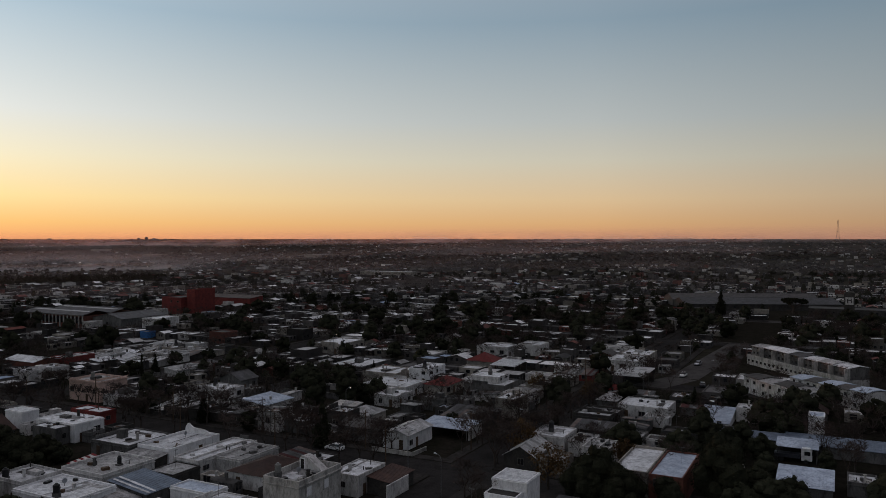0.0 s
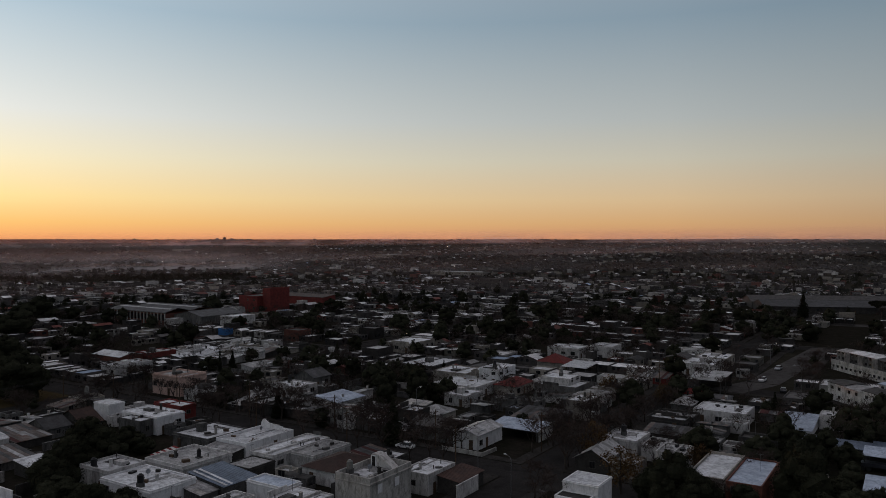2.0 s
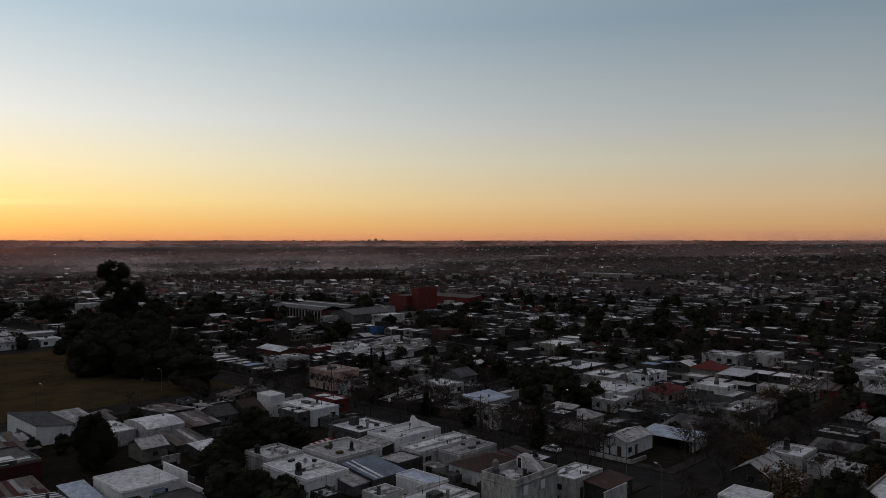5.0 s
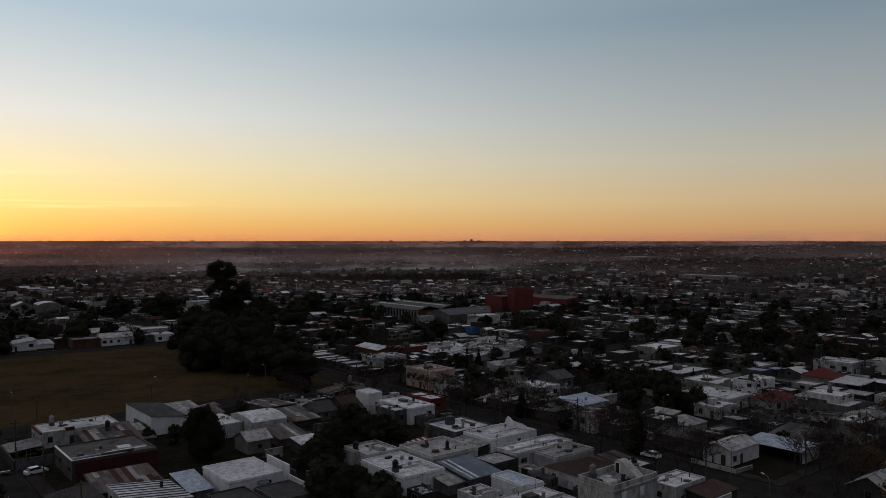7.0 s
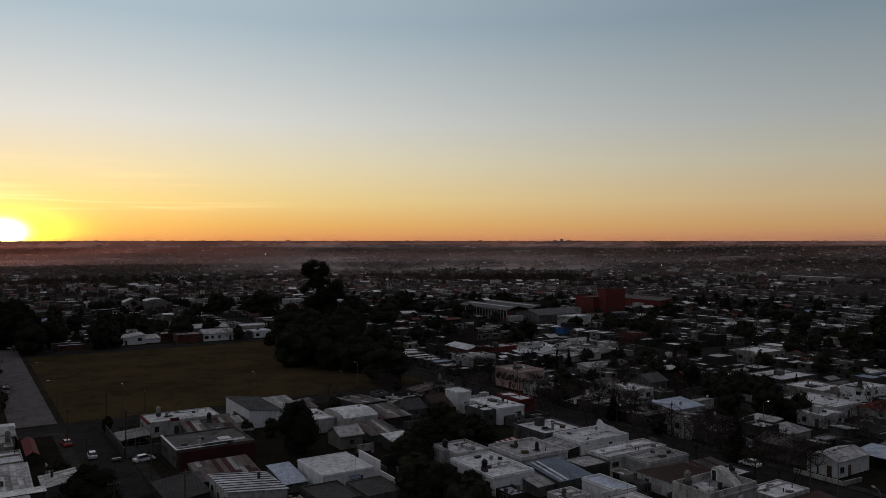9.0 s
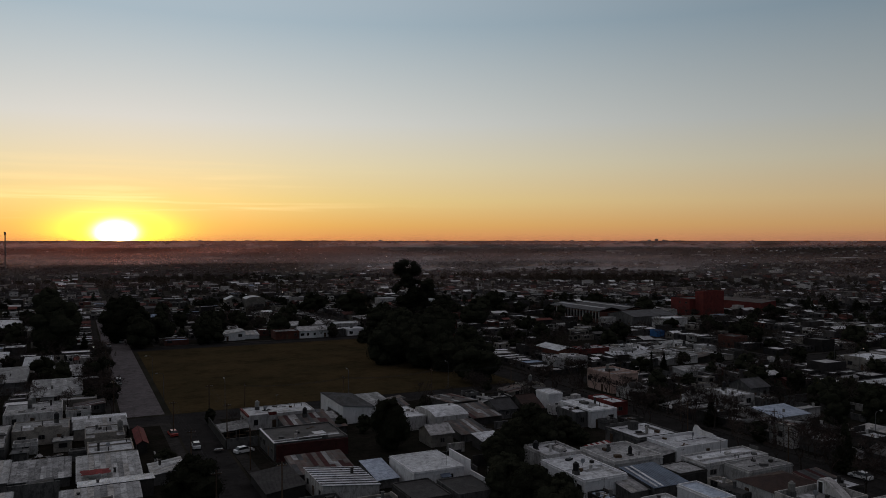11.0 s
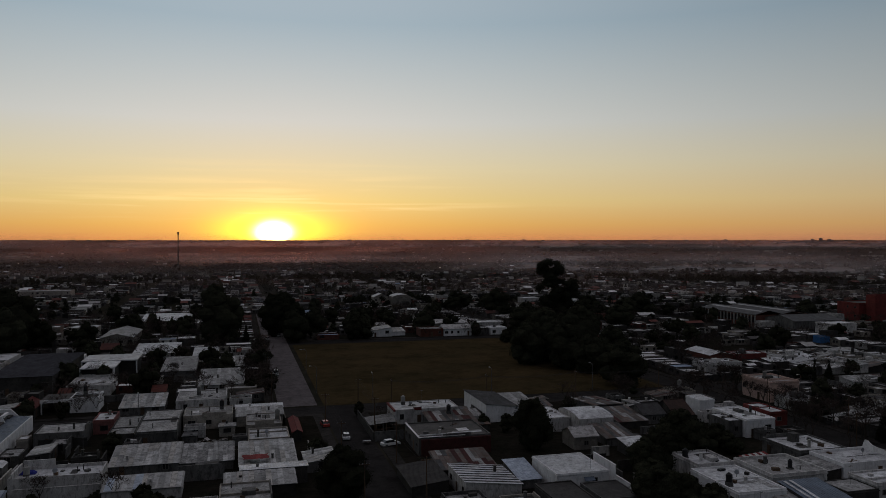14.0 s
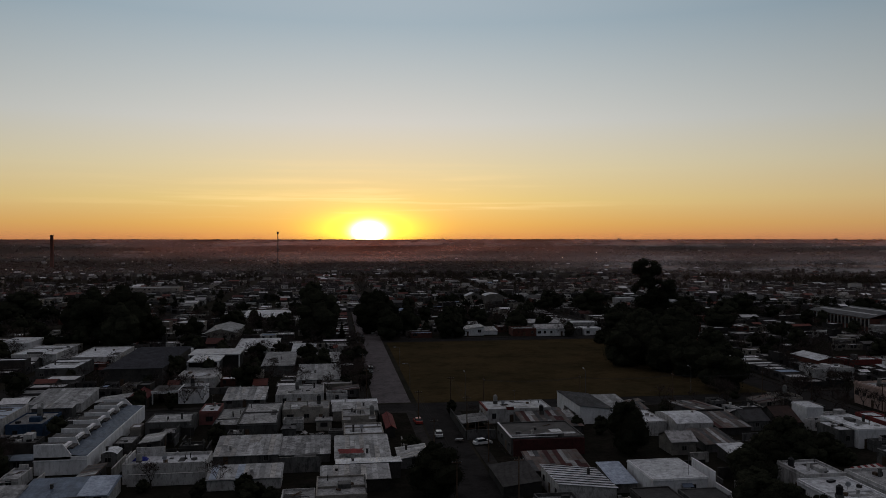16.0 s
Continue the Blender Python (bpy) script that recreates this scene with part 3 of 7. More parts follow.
    if tall and kind == "flat" and fine and hx > 2.2 and hy > 2.2:
        if rng.random() < 0.45:
            cy = rng.uniform(-0.4, 0.4) * hy
            part("roof_divider", Mesh().box(-hx + 0.23, hx - 0.23, cy - 0.1, cy + 0.1, top_z - 0.05, top_z + rng.uniform(0.15, 0.5)), wall, root)
        if rng.random() < 0.3:
            a, b = rng.uniform(0.7, 1.3), rng.uniform(0.7, 1.3)
            cx, cy = rng.uniform(-0.5, 0.5) * (hx - a), rng.uniform(-0.5, 0.5) * (hy - b)
            part("roof_hut", Mesh().box(cx - a, cx + a, cy - b, cy + b, top_z - 0.05, top_z + rng.uniform(0.6, 1.9)), rng.choice((wall, GREY, WHITE)), root)
        for k in range(rng.randrange(3)):
            cx, cy = rng.uniform(-0.8, 0.8) * hx, rng.uniform(-0.8, 0.8) * hy
            part("vent_pipe", Mesh().tube((cx, cy, top_z - 0.1), (cx, cy, top_z + rng.uniform(0.5, 1.1)), 0.09, 0.09, 7), DARK, root)
    if kind == "flat" and fine and hx > 1.6 and hy > 1.6 and name == "house" and tall:
        roof_clutter(root, hx, hy, top_z, h, wall, rng)
    if kind == "metal" and fine and name in ("house", "long_shed") and top in (RUST, ZINC, ROOFGREY, ZINCDARK) and max(hx, hy) < 12:
        loose_sheets(root, hx, hy, lo, hi, fall, {RUST: (RUST, ROOFGREY, RUST, ZINCDARK, ZINC, ZINCDARK, RUST, MAROON), ZINC: (ZINC, ZINC, ZINC, ROOFGREY, CONCWALL), ROOFGREY: (ROOFGREY, ROOFGREY, ROOFGREY, ZINC), ZINCDARK: (ZINCDARK, ZINCDARK, RUST, ROOFDARK)}[top], rng)
    if tall and rng.random() < 0.55:
        cx, cy = rng.uniform(-0.6, 0.6) * hx, rng.uniform(-0.6, 0.6) * hy
        ch = Mesh().box(cx - 0.22, cx + 0.22, cy - 0.22, cy + 0.22, top_z - 0.4, top_z + rng.uniform(0.7, 1.5))
        z = max(p[2] for p in ch.v)
        ch.box(cx - 0.3, cx + 0.3, cy - 0.3, cy + 0.3, z, z + 0.09)
        part("chimney", ch, rng.choice((GREY, DARK, CONCWALL, WHITE)), root)
    return root


def roof_clutter(root, hx, hy, z, h, wall, rng):
    """What gathers on a flat roof: patches of new membrane, raised party walls, pipes, boards, bricks and tubs."""
    pick = lambda q: rng.uniform(-q, q)
    for k in range(rng.randrange(1, 4)):
        a, b = rng.uniform(0.5, max(0.6, hx * 0.5)), rng.uniform(0.4, max(0.5, hy * 0.4))
        cx, cy = pick(max(0.0, hx - a - 0.4)), pick(max(0.0, hy - b - 0.4))
        part("membrane_patch", Mesh().box(cx - a, cx + a, cy - b, cy + b, z - 0.02, z + 0.008 + 0.006 * k), rng.choice((ROOFGREY, ROOFWHITE, ROOFDARK, ROOFGREY)), root)
    if rng.random() < 0.55:
        side, lift, f0, f1 = rng.choice("senw"), rng.uniform(0.25, 0.9), rng.uniform(-0.98, 0.0), rng.uniform(0.2, 0.98)
        m = Mesh()
        if side in "sn":
            y = hy - 0.11 if side == "n" else -hy + 0.11
            m.box(f0 * hx, f1 * hx, y - 0.1, y + 0.1, h - 0.05, h + lift)
        else:
            x = hx - 0.11 if side == "e" else -hx + 0.11
            m.box(x - 0.1, x + 0.1, f0 * hy, f1 * hy, h - 0.05, h + lift)
        part("raised_parapet", m, rng.choice((wall, wall, GREY)), root)
    if rng.random() < 0.5:
        cx, cy, L = pick(hx * 0.5), pick(hy * 0.6), rng.uniform(1.0, hx)
        part("roof_pipe", Mesh().tube((max(-hx + 0.3, cx - L), cy, z + 0.08), (min(hx - 0.3, cx + L), cy, z + 0.1), 0.05, 0.05, 5), DARK, root)
    for k in range(rng.randrange(0, 5)):
        cx, cy, w, d, t = pick(hx * 0.75), pick(hy * 0.75), rng.uniform(0.15, 0.8), rng.uniform(0.15, 0.5), rng.uniform(0.12, 0.6)
        part("roof_box", Mesh().box(-w, w, -d, d, z - 0.02, z + t).move(pose(cx, cy, 0, 0, 0, rng.uniform(0, 180))), rng.choice((DARK, GREY, GREY, WOOD, TANKBLACK, WHITE, CONCWALL)), root)
    if rng.random() < 0.25:
        cx, cy = pick(hx * 0.6), pick(hy * 0.6)
        for k in range(3):
            part("board", Mesh().box(-1.3, 1.3, -0.1, 0.1, z + 0.05 * k, z + 0.05 * k + 0.04).move(pose(cx, cy + 0.12 * k, 0, 0, 0, 20 * k + rng.uniform(0, 30))), WOOD, root)


def loose_sheets(root, hx, hy, lo, hi, fall, mats, rng, wide=1.0):
    """Roofing sheets of different age laid side by side over a sloping roof, each a piece of its own."""
    L, Wd = (hx, hy) if fall in "we" else (hy, hx)
    turn = pose(0, 0, 0, 0, 0, {"w": 0, "s": 90, "e": 180, "n": -90}[fall])
    n = max(3, int(2 * Wd / wide))
    for i in range(n):
        cut = rng.uniform(-0.5, 0.5) * L
        for row in range(2 if L > 4.5 else 1):
            a0, a1 = (-L - 0.15 - rng.uniform(0, 0.15), L + 0.15) if L <= 4.5 else ((-L - 0.15 - rng.uniform(0, 0.2), cut + 0.1) if row == 0 else (cut - 0.1, L + 0.15))
            c0, c1 = -Wd + 2 * Wd * i / n + 0.03, -Wd + 2 * Wd * (i + 1) / n - 0.03
            zz = lambda a: lo + (hi - lo) * (a + L) / (2 * L) + 0.07 + 0.03 * row + rng.uniform(0, 0.025)
            part("roof_sheet", slab([(a0, c0, zz(a0)), (a1, c0, zz(a1)), (a1, c1, zz(a1)), (a0, c1, zz(a0))], 0.02).move(turn), rng.choice(mats), root)


def random_house(x0, x1, y0, y1, fine, rng):
    kind = rng.choices(("flat", "metal", "gable", "hip", "barrel"), (56, 36, 5, 2, 1))[0]
    # dark walls weighted heavily; their colour stands in for shade
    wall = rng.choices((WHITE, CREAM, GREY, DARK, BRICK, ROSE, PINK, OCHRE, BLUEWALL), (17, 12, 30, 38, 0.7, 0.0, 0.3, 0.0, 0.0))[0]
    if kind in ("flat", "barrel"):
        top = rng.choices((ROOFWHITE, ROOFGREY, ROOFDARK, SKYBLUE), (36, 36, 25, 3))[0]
    elif kind == "metal":
        top = rng.choices((ZINC, ZINCDARK, RUST, BLUEMETAL, SKYBLUE), (30, 34, 26, 7, 3))[0]
    else:
        top = rng.choices((TERRA, BROWNROOF, ZINC, ZINCDARK), (18, 40, 14, 28))[0]
    h = rng.choices((rng.uniform(2.4, 3.1), rng.uniform(4.6, 5.6)), (95, 5))[0] if (x1 - x0) * (y1 - y0) > 30 else rng.uniform(2.1, 2.8)
    ridge = "x" if x1 - x0 > y1 - y0 else "y"
    return house(x0, x1, y0, y1, h, kind, wall, top, rng.choice((0.25, 0.4, 0.6)), rng.choice("wesn"), rng.uniform(0.18, 0.32), ridge, "sw" if (x0 + x1) > 0 else "se", fine=fine, seed=rng.randrange(10 ** 6), dense=rng.uniform(3.0, 5.0), glazed=0.45)


def water_tank(x, y, z, black=True, r=0.55, stand=0.9):
    """A roof tank on a block stand."""
    root = thing("water_tank", pose(x, y, z), "black plastic water tank on a flat roof" if black else "grey fibre-cement water tank on a flat roof", "water tank", "roof water tanks")
    m = TANKBLACK if black else TANKGREY
    part("stand", Mesh().box(-0.5, 0.5, -0.5, 0.5, -0.05, stand), GREY, root)
    part("tank_body", Mesh().tube((0, 0, stand), (0, 0, stand + 1.25), r, r, 14).tube((0, 0, stand + 1.25), (0, 0, stand + 1.45), r, r * 0.45, 14), m, root)
    part("lid", Mesh().tube((0, 0, stand + 1.45), (0, 0, stand + 1.55), 0.24, 0.24, 10), m, root)
    return root


def free_wall(x0, y0, x1, y1, h, mat=WHITE, t=0.18, label="white boundary wall beside a yard"):
    """A free-standing yard wall with a coping."""
    d = Vector((x1 - x0, y1 - y0))
    root = thing("yard_wall", pose((x0 + x1) / 2, (y0 + y1) / 2, 0.16, 0, 0, math.degrees(math.atan2(d.y, d.x))), label, "wall")
    L = d.length / 2
    part("wall", Mesh().box(-L, L, -t / 2, t / 2, -0.1, h), mat, root)
    part("coping", Mesh().box(-L - 0.04, L + 0.04, -t / 2 - 0.05, t / 2 + 0.05, h, h + 0.07), mat, root)
    return root


def open_shed(x0, x1, y0, y1, h, top=ZINC, fall="w", rz=0, label="open-sided shed with a galvanised sheet roof on posts"):
    """A roof on posts, open at the sides."""
    TAKEN.append((x0, x1, y0, y1))
    hx, hy = (x1 - x0) / 2, (y1 - y0) / 2
    root = thing("shed", pose((x0 + x1) / 2, (y0 + y1) / 2, 0.16, 0, 0, rz), label, "shed")
    part("roof", sheet(hx, hy, h - 0.6, h, fall, 0.8), top, root)
    for a in (-0.96, 0, 0.96):
        for b in (-0.96, 0.96):
            part("post", Mesh().box(a * hx - 0.1, a * hx + 0.1, b * hy - 0.1, b * hy + 0.1, -0.1, h - 0.62), GREY, root)
    # dark colour stands for the shade inside the shed
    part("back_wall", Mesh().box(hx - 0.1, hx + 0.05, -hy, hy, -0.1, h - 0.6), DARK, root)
    return root


# ---------------------------------------------------------------- block between the two long streets, near the camera
house(113.5, 121.3, 152.2, 165.5, 4.3, "flat", CLEAN, ROOFWHITE, 0.15, windows="s", seed=1, label="white cubic house with a pale flat roof over a yard")
house(109.8, 113.4, 153.6, 161.5, 3.9, "flat", GREY, ROOFWHITE, 0.15, windows="s", seed=2)
house(116.0, 120.4, 174.5, 181.0, 4.2, "flat", CLEAN, ROOFWHITE, 0.1, windows="", seed=3, label="plain white cube-shaped rear house without windows", tall=False)
# grey wall colour imitates a wall in shade
house(109.5, 121.0, 130.2, 141.5, 3.2, "flat", GREY, ROOFWHITE, 0.3, windows="sw", seed=4)
house(105.4, 111.3, 121.0, 129.6, 2.4, "metal", DARK, ROOFGREY, fall="w", windows="", seed=44, tall=False)
house(101.2, 107.9, 108.6, 114.8, 2.5, "flat", DARK, ROOFGREY, 0.15, windows="", seed=45, tall=False)
house(111.5, 125.6, 120.6, 129.8, 3.2, "flat", CLEAN, ROOFWHITE, 0.5, windows="sw", seed=5, label="white stepped house with a raised parapet front")
curl = thing("roof_parapet", pose(123.9, 125.0, 3.3), "white curved parapet crowning a stepped house front", "parapet")
cm = Mesh()
prof = [(-3.9, 0.35), (-3.2, 0.4), (-2.6, 0.7), (-1.8, 0.85), (1.6, 1.15), (2.6, 1.75), (3.3, 1.8), (3.7, 1.2), (3.9, 0.6)]
cm.v += [(x, y, z) for x in (-0.14, 0.14) for y, z in [(-3.9, 0.0)] + prof + [(3.9, 0.0)]]
nn = len(prof) + 2
cm.f += [tuple(range(nn))[::-1], tuple(range(nn, 2 * nn))] + [(i, (i + 1) % nn, (i + 1) % nn + nn, i + nn) for i in range(nn)]
cm.m += [0] * (nn + 2)
part("wall", cm, CLEAN, curl)
part("coping", Mesh().box(-0.2, 0.2, -1.8, 1.6, 0.98, 1.02).box(-0.2, 0.2, 2.6, 3.3, 1.78, 1.84), WHITE, curl)
house(108.2, 125.0, 109.4, 116.0, 3.2, "flat", WHITE, ROOFWHITE, 0.35, windows="sw", seed=7)
house(112.6, 124.0, 102.8, 109.0, 3.1, "flat", WHITE, ROOFGREY, 0.25, windows="sw", seed=8)
house(92.0, 103.6, 116.0, 127.2, 4.0, "flat", WHITE, ROOFGREY, 0.45, windows="w", seed=9, label="large white house with a stained grey flat roof")
blue = house(91.4, 99.2, 104.4, 113.6, 3.6, "metal", GREY, BLUEMETAL, fall="s", windows="w", seed=10, label="low outbuilding under a blue-grey sheet roof", tall=False)
for bx in (-3.4, -2.2):
    bz = [max(c[2] for ch in blue.children if ch.name.startswith("roof") for c in ch.bound_box), min(c[2] for ch in blue.children if ch.name.startswith("roof") for c in ch.bound_box)]
    part("roof_strip", slab([(bx, -4.5, bz[1] + 0.13), (bx + 0.55, -4.5, bz[1] + 0.13), (bx + 0.55, 4.3, bz[0] + 0.06), (bx, 4.3, bz[0] + 0.06)], 0.05), ROOFWHITE, blue, "pale translucent roof sheet")
house(87.4, 91.2, 105.6, 115.4, 3.1, "metal", GREY, ZINC, fall="s", windows="", seed=11, label="lean-to of grey ribbed sheets", tall=False)
house(80.6, 90.0, 110.0, 124.0, 3.7, "flat", CLEAN, ROOFWHITE, 0.25, windows="w", seed=12, label="wide white house with a white-coated flat roof")
house(82.2, 90.0, 124.2, 132.8, 4.3, "flat", WHITE, ROOFWHITE, 0.4, windows="w", seed=13)
house(95.0, 99.4, 93.6, 102.6, 3.2, "flat", CLEAN, SKYBLUE, 0.25, windows="w", seed=14, label="small white house with a pale blue flat roof", tall=False)
house(86.6, 97.0, 84.0, 92.4, 3.3, "flat", WHITE, ROOFWHITE, 0.2, windows="w", seed=15)
house(126.2, 131.0, 160.0, 170.6, 3.6, "flat", ROSE, ROOFWHITE, 0.3, windows="s", seed=16)
house(107.0, 118.6, 91.6, 100.6, 3.0, "hip", WHITE, BROWNROOF, pitch=0.16, windows="w", seed=17, label="white house under a low brown hipped roof")
B2 = house(98.7, 110.4, 77.7, 85.2, 6.5, "flat", CONCWALL, ROOFGREY, 1.0, windows="", storeys=2, seed=18, label="two-storey pale house with a parapeted roof terrace")
hood = thing("stair_house", pose(108.3, 83.2, 5.66), "white stair hut with a curved hood on a roof terrace", "stair hut")
hm = Mesh()
hp = [(1.2, 0.0), (1.2, 1.7), (0.9, 2.15), (0.2, 2.3), (-0.8, 2.0), (-1.9, 1.3), (-3.0, 0.6), (-3.7, 0.0)]
hm.v += [(x, y, z) for x in (-0.9, 0.9) for y, z in hp]
hn = len(hp)
hm.f += [tuple(range(hn))[::-1], tuple(range(hn, 2 * hn))] + [(i, (i + 1) % hn, (i + 1) % hn + hn, i + hn) for i in range(hn)]
hm.m += [0] * (hn + 2)
part("hood", hm, WHITE, hood)
part("door", Mesh().box(-0.97, -0.88, 0.1, 0.9, 0.0, 1.75), DARK, hood, "dark door opening")
part("door_frame", Mesh().box(-1.0, -0.88, 0.9, 1.05, 0.0, 1.9).box(-1.0, -0.88, -0.05, 0.1, 0.0, 1.9).box(-1.0, -0.88, -0.05, 1.05, 1.75, 1.9), CLEAN, hood)
for bx, by, w, c in ((102.6, 79.6, 0.9, WOOD), (104.8, 80.4, 0.6, DARK), (106.0, 79.3, 1.1, ZINCDARK), (101.0, 82.6, 0.5, TANKBLACK)):
    bx_t = thing("crate", pose(bx, by, 5.68, 0, 0, bx * 40), "old crate of junk on a roof terrace", "crate", "terrace junk")
    part("body", Mesh().box(-w, w, -0.4, 0.4, 0, 0.35), c, bx_t)
    part("lid", Mesh().box(-w - 0.05, w + 0.05, -0.45, 0.45, 0.35, 0.4), GREY, bx_t)
for wx in (101.4, 106.2):
    sh = part("shutter", Mesh().box(wx - 104.7 - 0.85, wx - 104.7 + 0.85, -3.85, -3.74, 3.3, 5.2), CONCWALL, B2, "pale closed window shutter")
    part("shutter_panel", Mesh().box(wx - 104.7 - 0.6, wx - 104.7 + 0.6, -3.88, -3.85, 3.5, 5.0), CLEAN, sh)
part("cornice", Mesh().box(-6.0, 6.0, -4.0, -3.75, 5.45, 5.65), CONCWALL, B2, "pale moulded cornice")
house(112.6, 121.8, 75.6, 81.6, 3.9, "flat", WHITE, ROOFWHITE, 0.25, windows="sw", seed=20)
house(115.4, 124.0, 70.8, 75.4, 3.2, "metal", DARK, BROWNROOF, fall="s", windows="", seed=21, label="low house under a dark brown sheet roof", tall=False)
free_wall(113.5, 70.2, 121.0, 70.2, 2.6, WHITE, label="white-painted street wall")
house(60.0, 68.6, 182.0, 201.2, 4.7, "metal", CLEAN, ZINCDARK, fall="e", windows="", seed=22, name="shed", label="long white windowless shed with a grey sheet roof", tall=False)
house(68.8, 76.0, 186.0, 200.0, 3.4, "metal", ROSE, ROOFGREY, fall="s", windows="s", seed=23, label="low house with a pinkish red front beside a shed")
E24 = house(37.4, 54.0, 186.0, 195.4, 3.6, "flat", WHITE, ROOFWHITE, 0.2, windows="sw", seed=24, label="cream house with a pinkish flat roof edge")
part("coping", Mesh().box(-8.45, -8.0, -4.75, 4.75, 3.2, 3.68), ROSE, E24, "dark red painted roof edge")
redge = thing("roof_box", pose(43.4, 186.4, 3.5), "dark red brick box on a flat roof edge", "roof box")
part("body", Mesh().box(-0.9, 0.9, -0.6, 0.6, -0.05, 0.75), ROSE, redge)
part("cap", Mesh().box(-1.0, 1.0, -0.7, 0.7, 0.75, 0.82), WHITE, redge)
house(44.6, 58.4, 174.4, 185.6, 2.8, "metal", GREY, RUST, fall="s", windows="", seed=25, label="patched lean-to of rusty and clear sheets", tall=False)
house(37.4, 52.8, 156.7, 157.5, 3.5, "flat", MAROON, ROOFDARK, 0.1, windows="", seed=27, name="wall", label="dark red brick end wall of a workshop", tall=False, doors=False)
house(37.4, 48.6, 140.6, 149.8, 3.0, "metal", DARK, RUST, fall="s", windows="", seed=43, label="open lean-to roofed with alternating pale and rusty sheets", tall=False)
E4 = house(37.0, 53.0, 157.6, 171.4, 3.8, "flat", GREY, ROOFDARK, 0.3, windows="w", seed=26, label="broad grey workshop with a dark flat roof and white edges")
part("coping", Mesh().box(-8.1, -7.7, -7.0, 7.0, 3.8, 3.92), CLEAN, E4, "white-painted roof edge")
part("coping", Mesh().box(-7.7, 2.2, -7.0, -6.7, 3.8, 3.92), CLEAN, E4, "white-painted roof edge")
part("coping", Mesh().box(-7.7, 1.0, -4.3, -4.1, 3.5, 3.72), CLEAN, E4, "white-painted roof edge")
E6 = house(38.2, 48.6, 127.0, 138.4, 3.8, "metal", WHITE, ROOFWHITE, fall="e", windows="sw", seed=28, label="white house under a pale ribbed sheet roof")
for k in range(8):
    y = -5.2 + 1.45 * k
    part("seam", slab([(-5.4, y, 3.9), (5.4, y, 2.72), (5.4, y + 0.28, 2.72), (-5.4, y + 0.28, 3.9)], 0.1), ZINCDARK, E6, "dark seam between roof sheets")
house(29.9, 36.8, 132.8, 146.0, 2.6, "metal", DARK, ROOFDARK, fall="w", windows="", seed=29, tall=False)
house(50.0, 54.2, 131.6, 141.0, 2.9, "metal", GREY, SKYBLUE, fall="s", windows="", seed=30, tall=False)
house(55.2, 65.4, 126.8, 138.8, 3.8, "flat", CLEAN, ROOFWHITE, 0.12, windows="s", seed=31, label="white box-shaped house with a smooth pale roof", dense=5.0, tall=False)
house(50.6, 57.6, 116.0, 126.0, 2.8, "flat", DARK, ROOFDARK, 0.2, windows="", seed=32, tall=False)
house(58.4, 65.4, 115.0, 124.0, 2.9, "flat", GREY, ROOFDARK, 0.2, windows="s", seed=33, tall=False)
open_shed(30.4, 36.6, 180.0, 188.0, 2.4, ROOFGREY, "w", label="low lean-to of grey boards on posts in a yard")
free_wall(29.8, 172.0, 29.8, 196.0, 1.9, DARK, label="dark board fence along a street yard")
free_wall(30.0, 171.8, 36.8, 171.8, 2.1, GREY, label="grey cement wall beside a workshop yard")
for k, (px, py, ph) in enumerate(((31.0, 174.0, 3.2), (33.6, 176.2, 2.8), (36.0, 177.4, 3.4), (31.2, 178.6, 3.0))):
    post = thing("post", pose(px, py, 0.16), "thin leaning wooden post in a cluttered yard", "post", "yard posts")
    part("shaft", Mesh().tube((0, 0, -0.2), (0.15 * (k - 1.5), 0.1, ph), 0.08, 0.06, 6), WOOD, post)
    part("rail", Mesh().box(-1.4, 1.4, -0.04, 0.04, ph * 0.6, ph * 0.6 + 0.1), WOOD, post)
junk = random.Random(61)
for k in range(46):
    jx, jy = junk.choice(((33.5, 176.0), (60.0, 148.0), (104.0, 120.0), (-30.0, 172.0), (-6.0, 176.0), (92.0, 158.0)))
    jx, jy = jx + junk.uniform(-6, 6), jy + junk.uniform(-6, 6)
    if not free(jx - 0.9, jx + 0.9, jy - 0.9, jy + 0.9, 0):
        continue
    pile = thing("scrap_pile", pose(jx, jy, 0.17, 0, 0, junk.uniform(0, 180)), "low heap of boards and sheet scrap in a yard", "scrap", "yard scrap")
    for q in range(junk.randrange(3, 6)):
        w, d = junk.uniform(0.4, 1.1), junk.uniform(0.1, 0.6)
        part("sheet", Mesh().box(-w, w, -d, d, -0.02, 0.05).move(pose(junk.uniform(-0.4, 0.4), junk.uniform(-0.4, 0.4), 0.02 + 0.12 * q, junk.uniform(-9, 9), junk.uniform(-9, 9), junk.uniform(0, 180))), junk.choice((ZINC, RUST, WOOD, GREY, ROOFWHITE)), pile)
free_wall(67.4, 128.0, 67.4, 137.0, 4.2, CLEAN, label="tall white stepped party wall")
free_wall(67.4, 120.0, 67.4, 127.8, 2.4, CLEAN, label="low white stepped party wall")
house(70.8, 76.2, 153.0, 159.6, 3.0, "gable", CREAM, ZINC, pitch=0.2, ridge="x", windows="s", seed=34)
house(77.2, 86.0, 164.4, 176.6, 3.8, "barrel", WHITE, ROOFWHITE, pitch=0.14, ridge="x", windows="s", seed=35)
house(70.6, 76.8, 169.0, 181.0, 3.4, "flat", WHITE, ROOFWHITE, 0.15, windows="s", seed=36)
house(79.0, 86.0, 154.0, 163.0, 2.9, "metal", GREY, RUST, fall="s", windows="", seed=37, label="shed roofed with grey ribbed sheets and pale strips", tall=False)
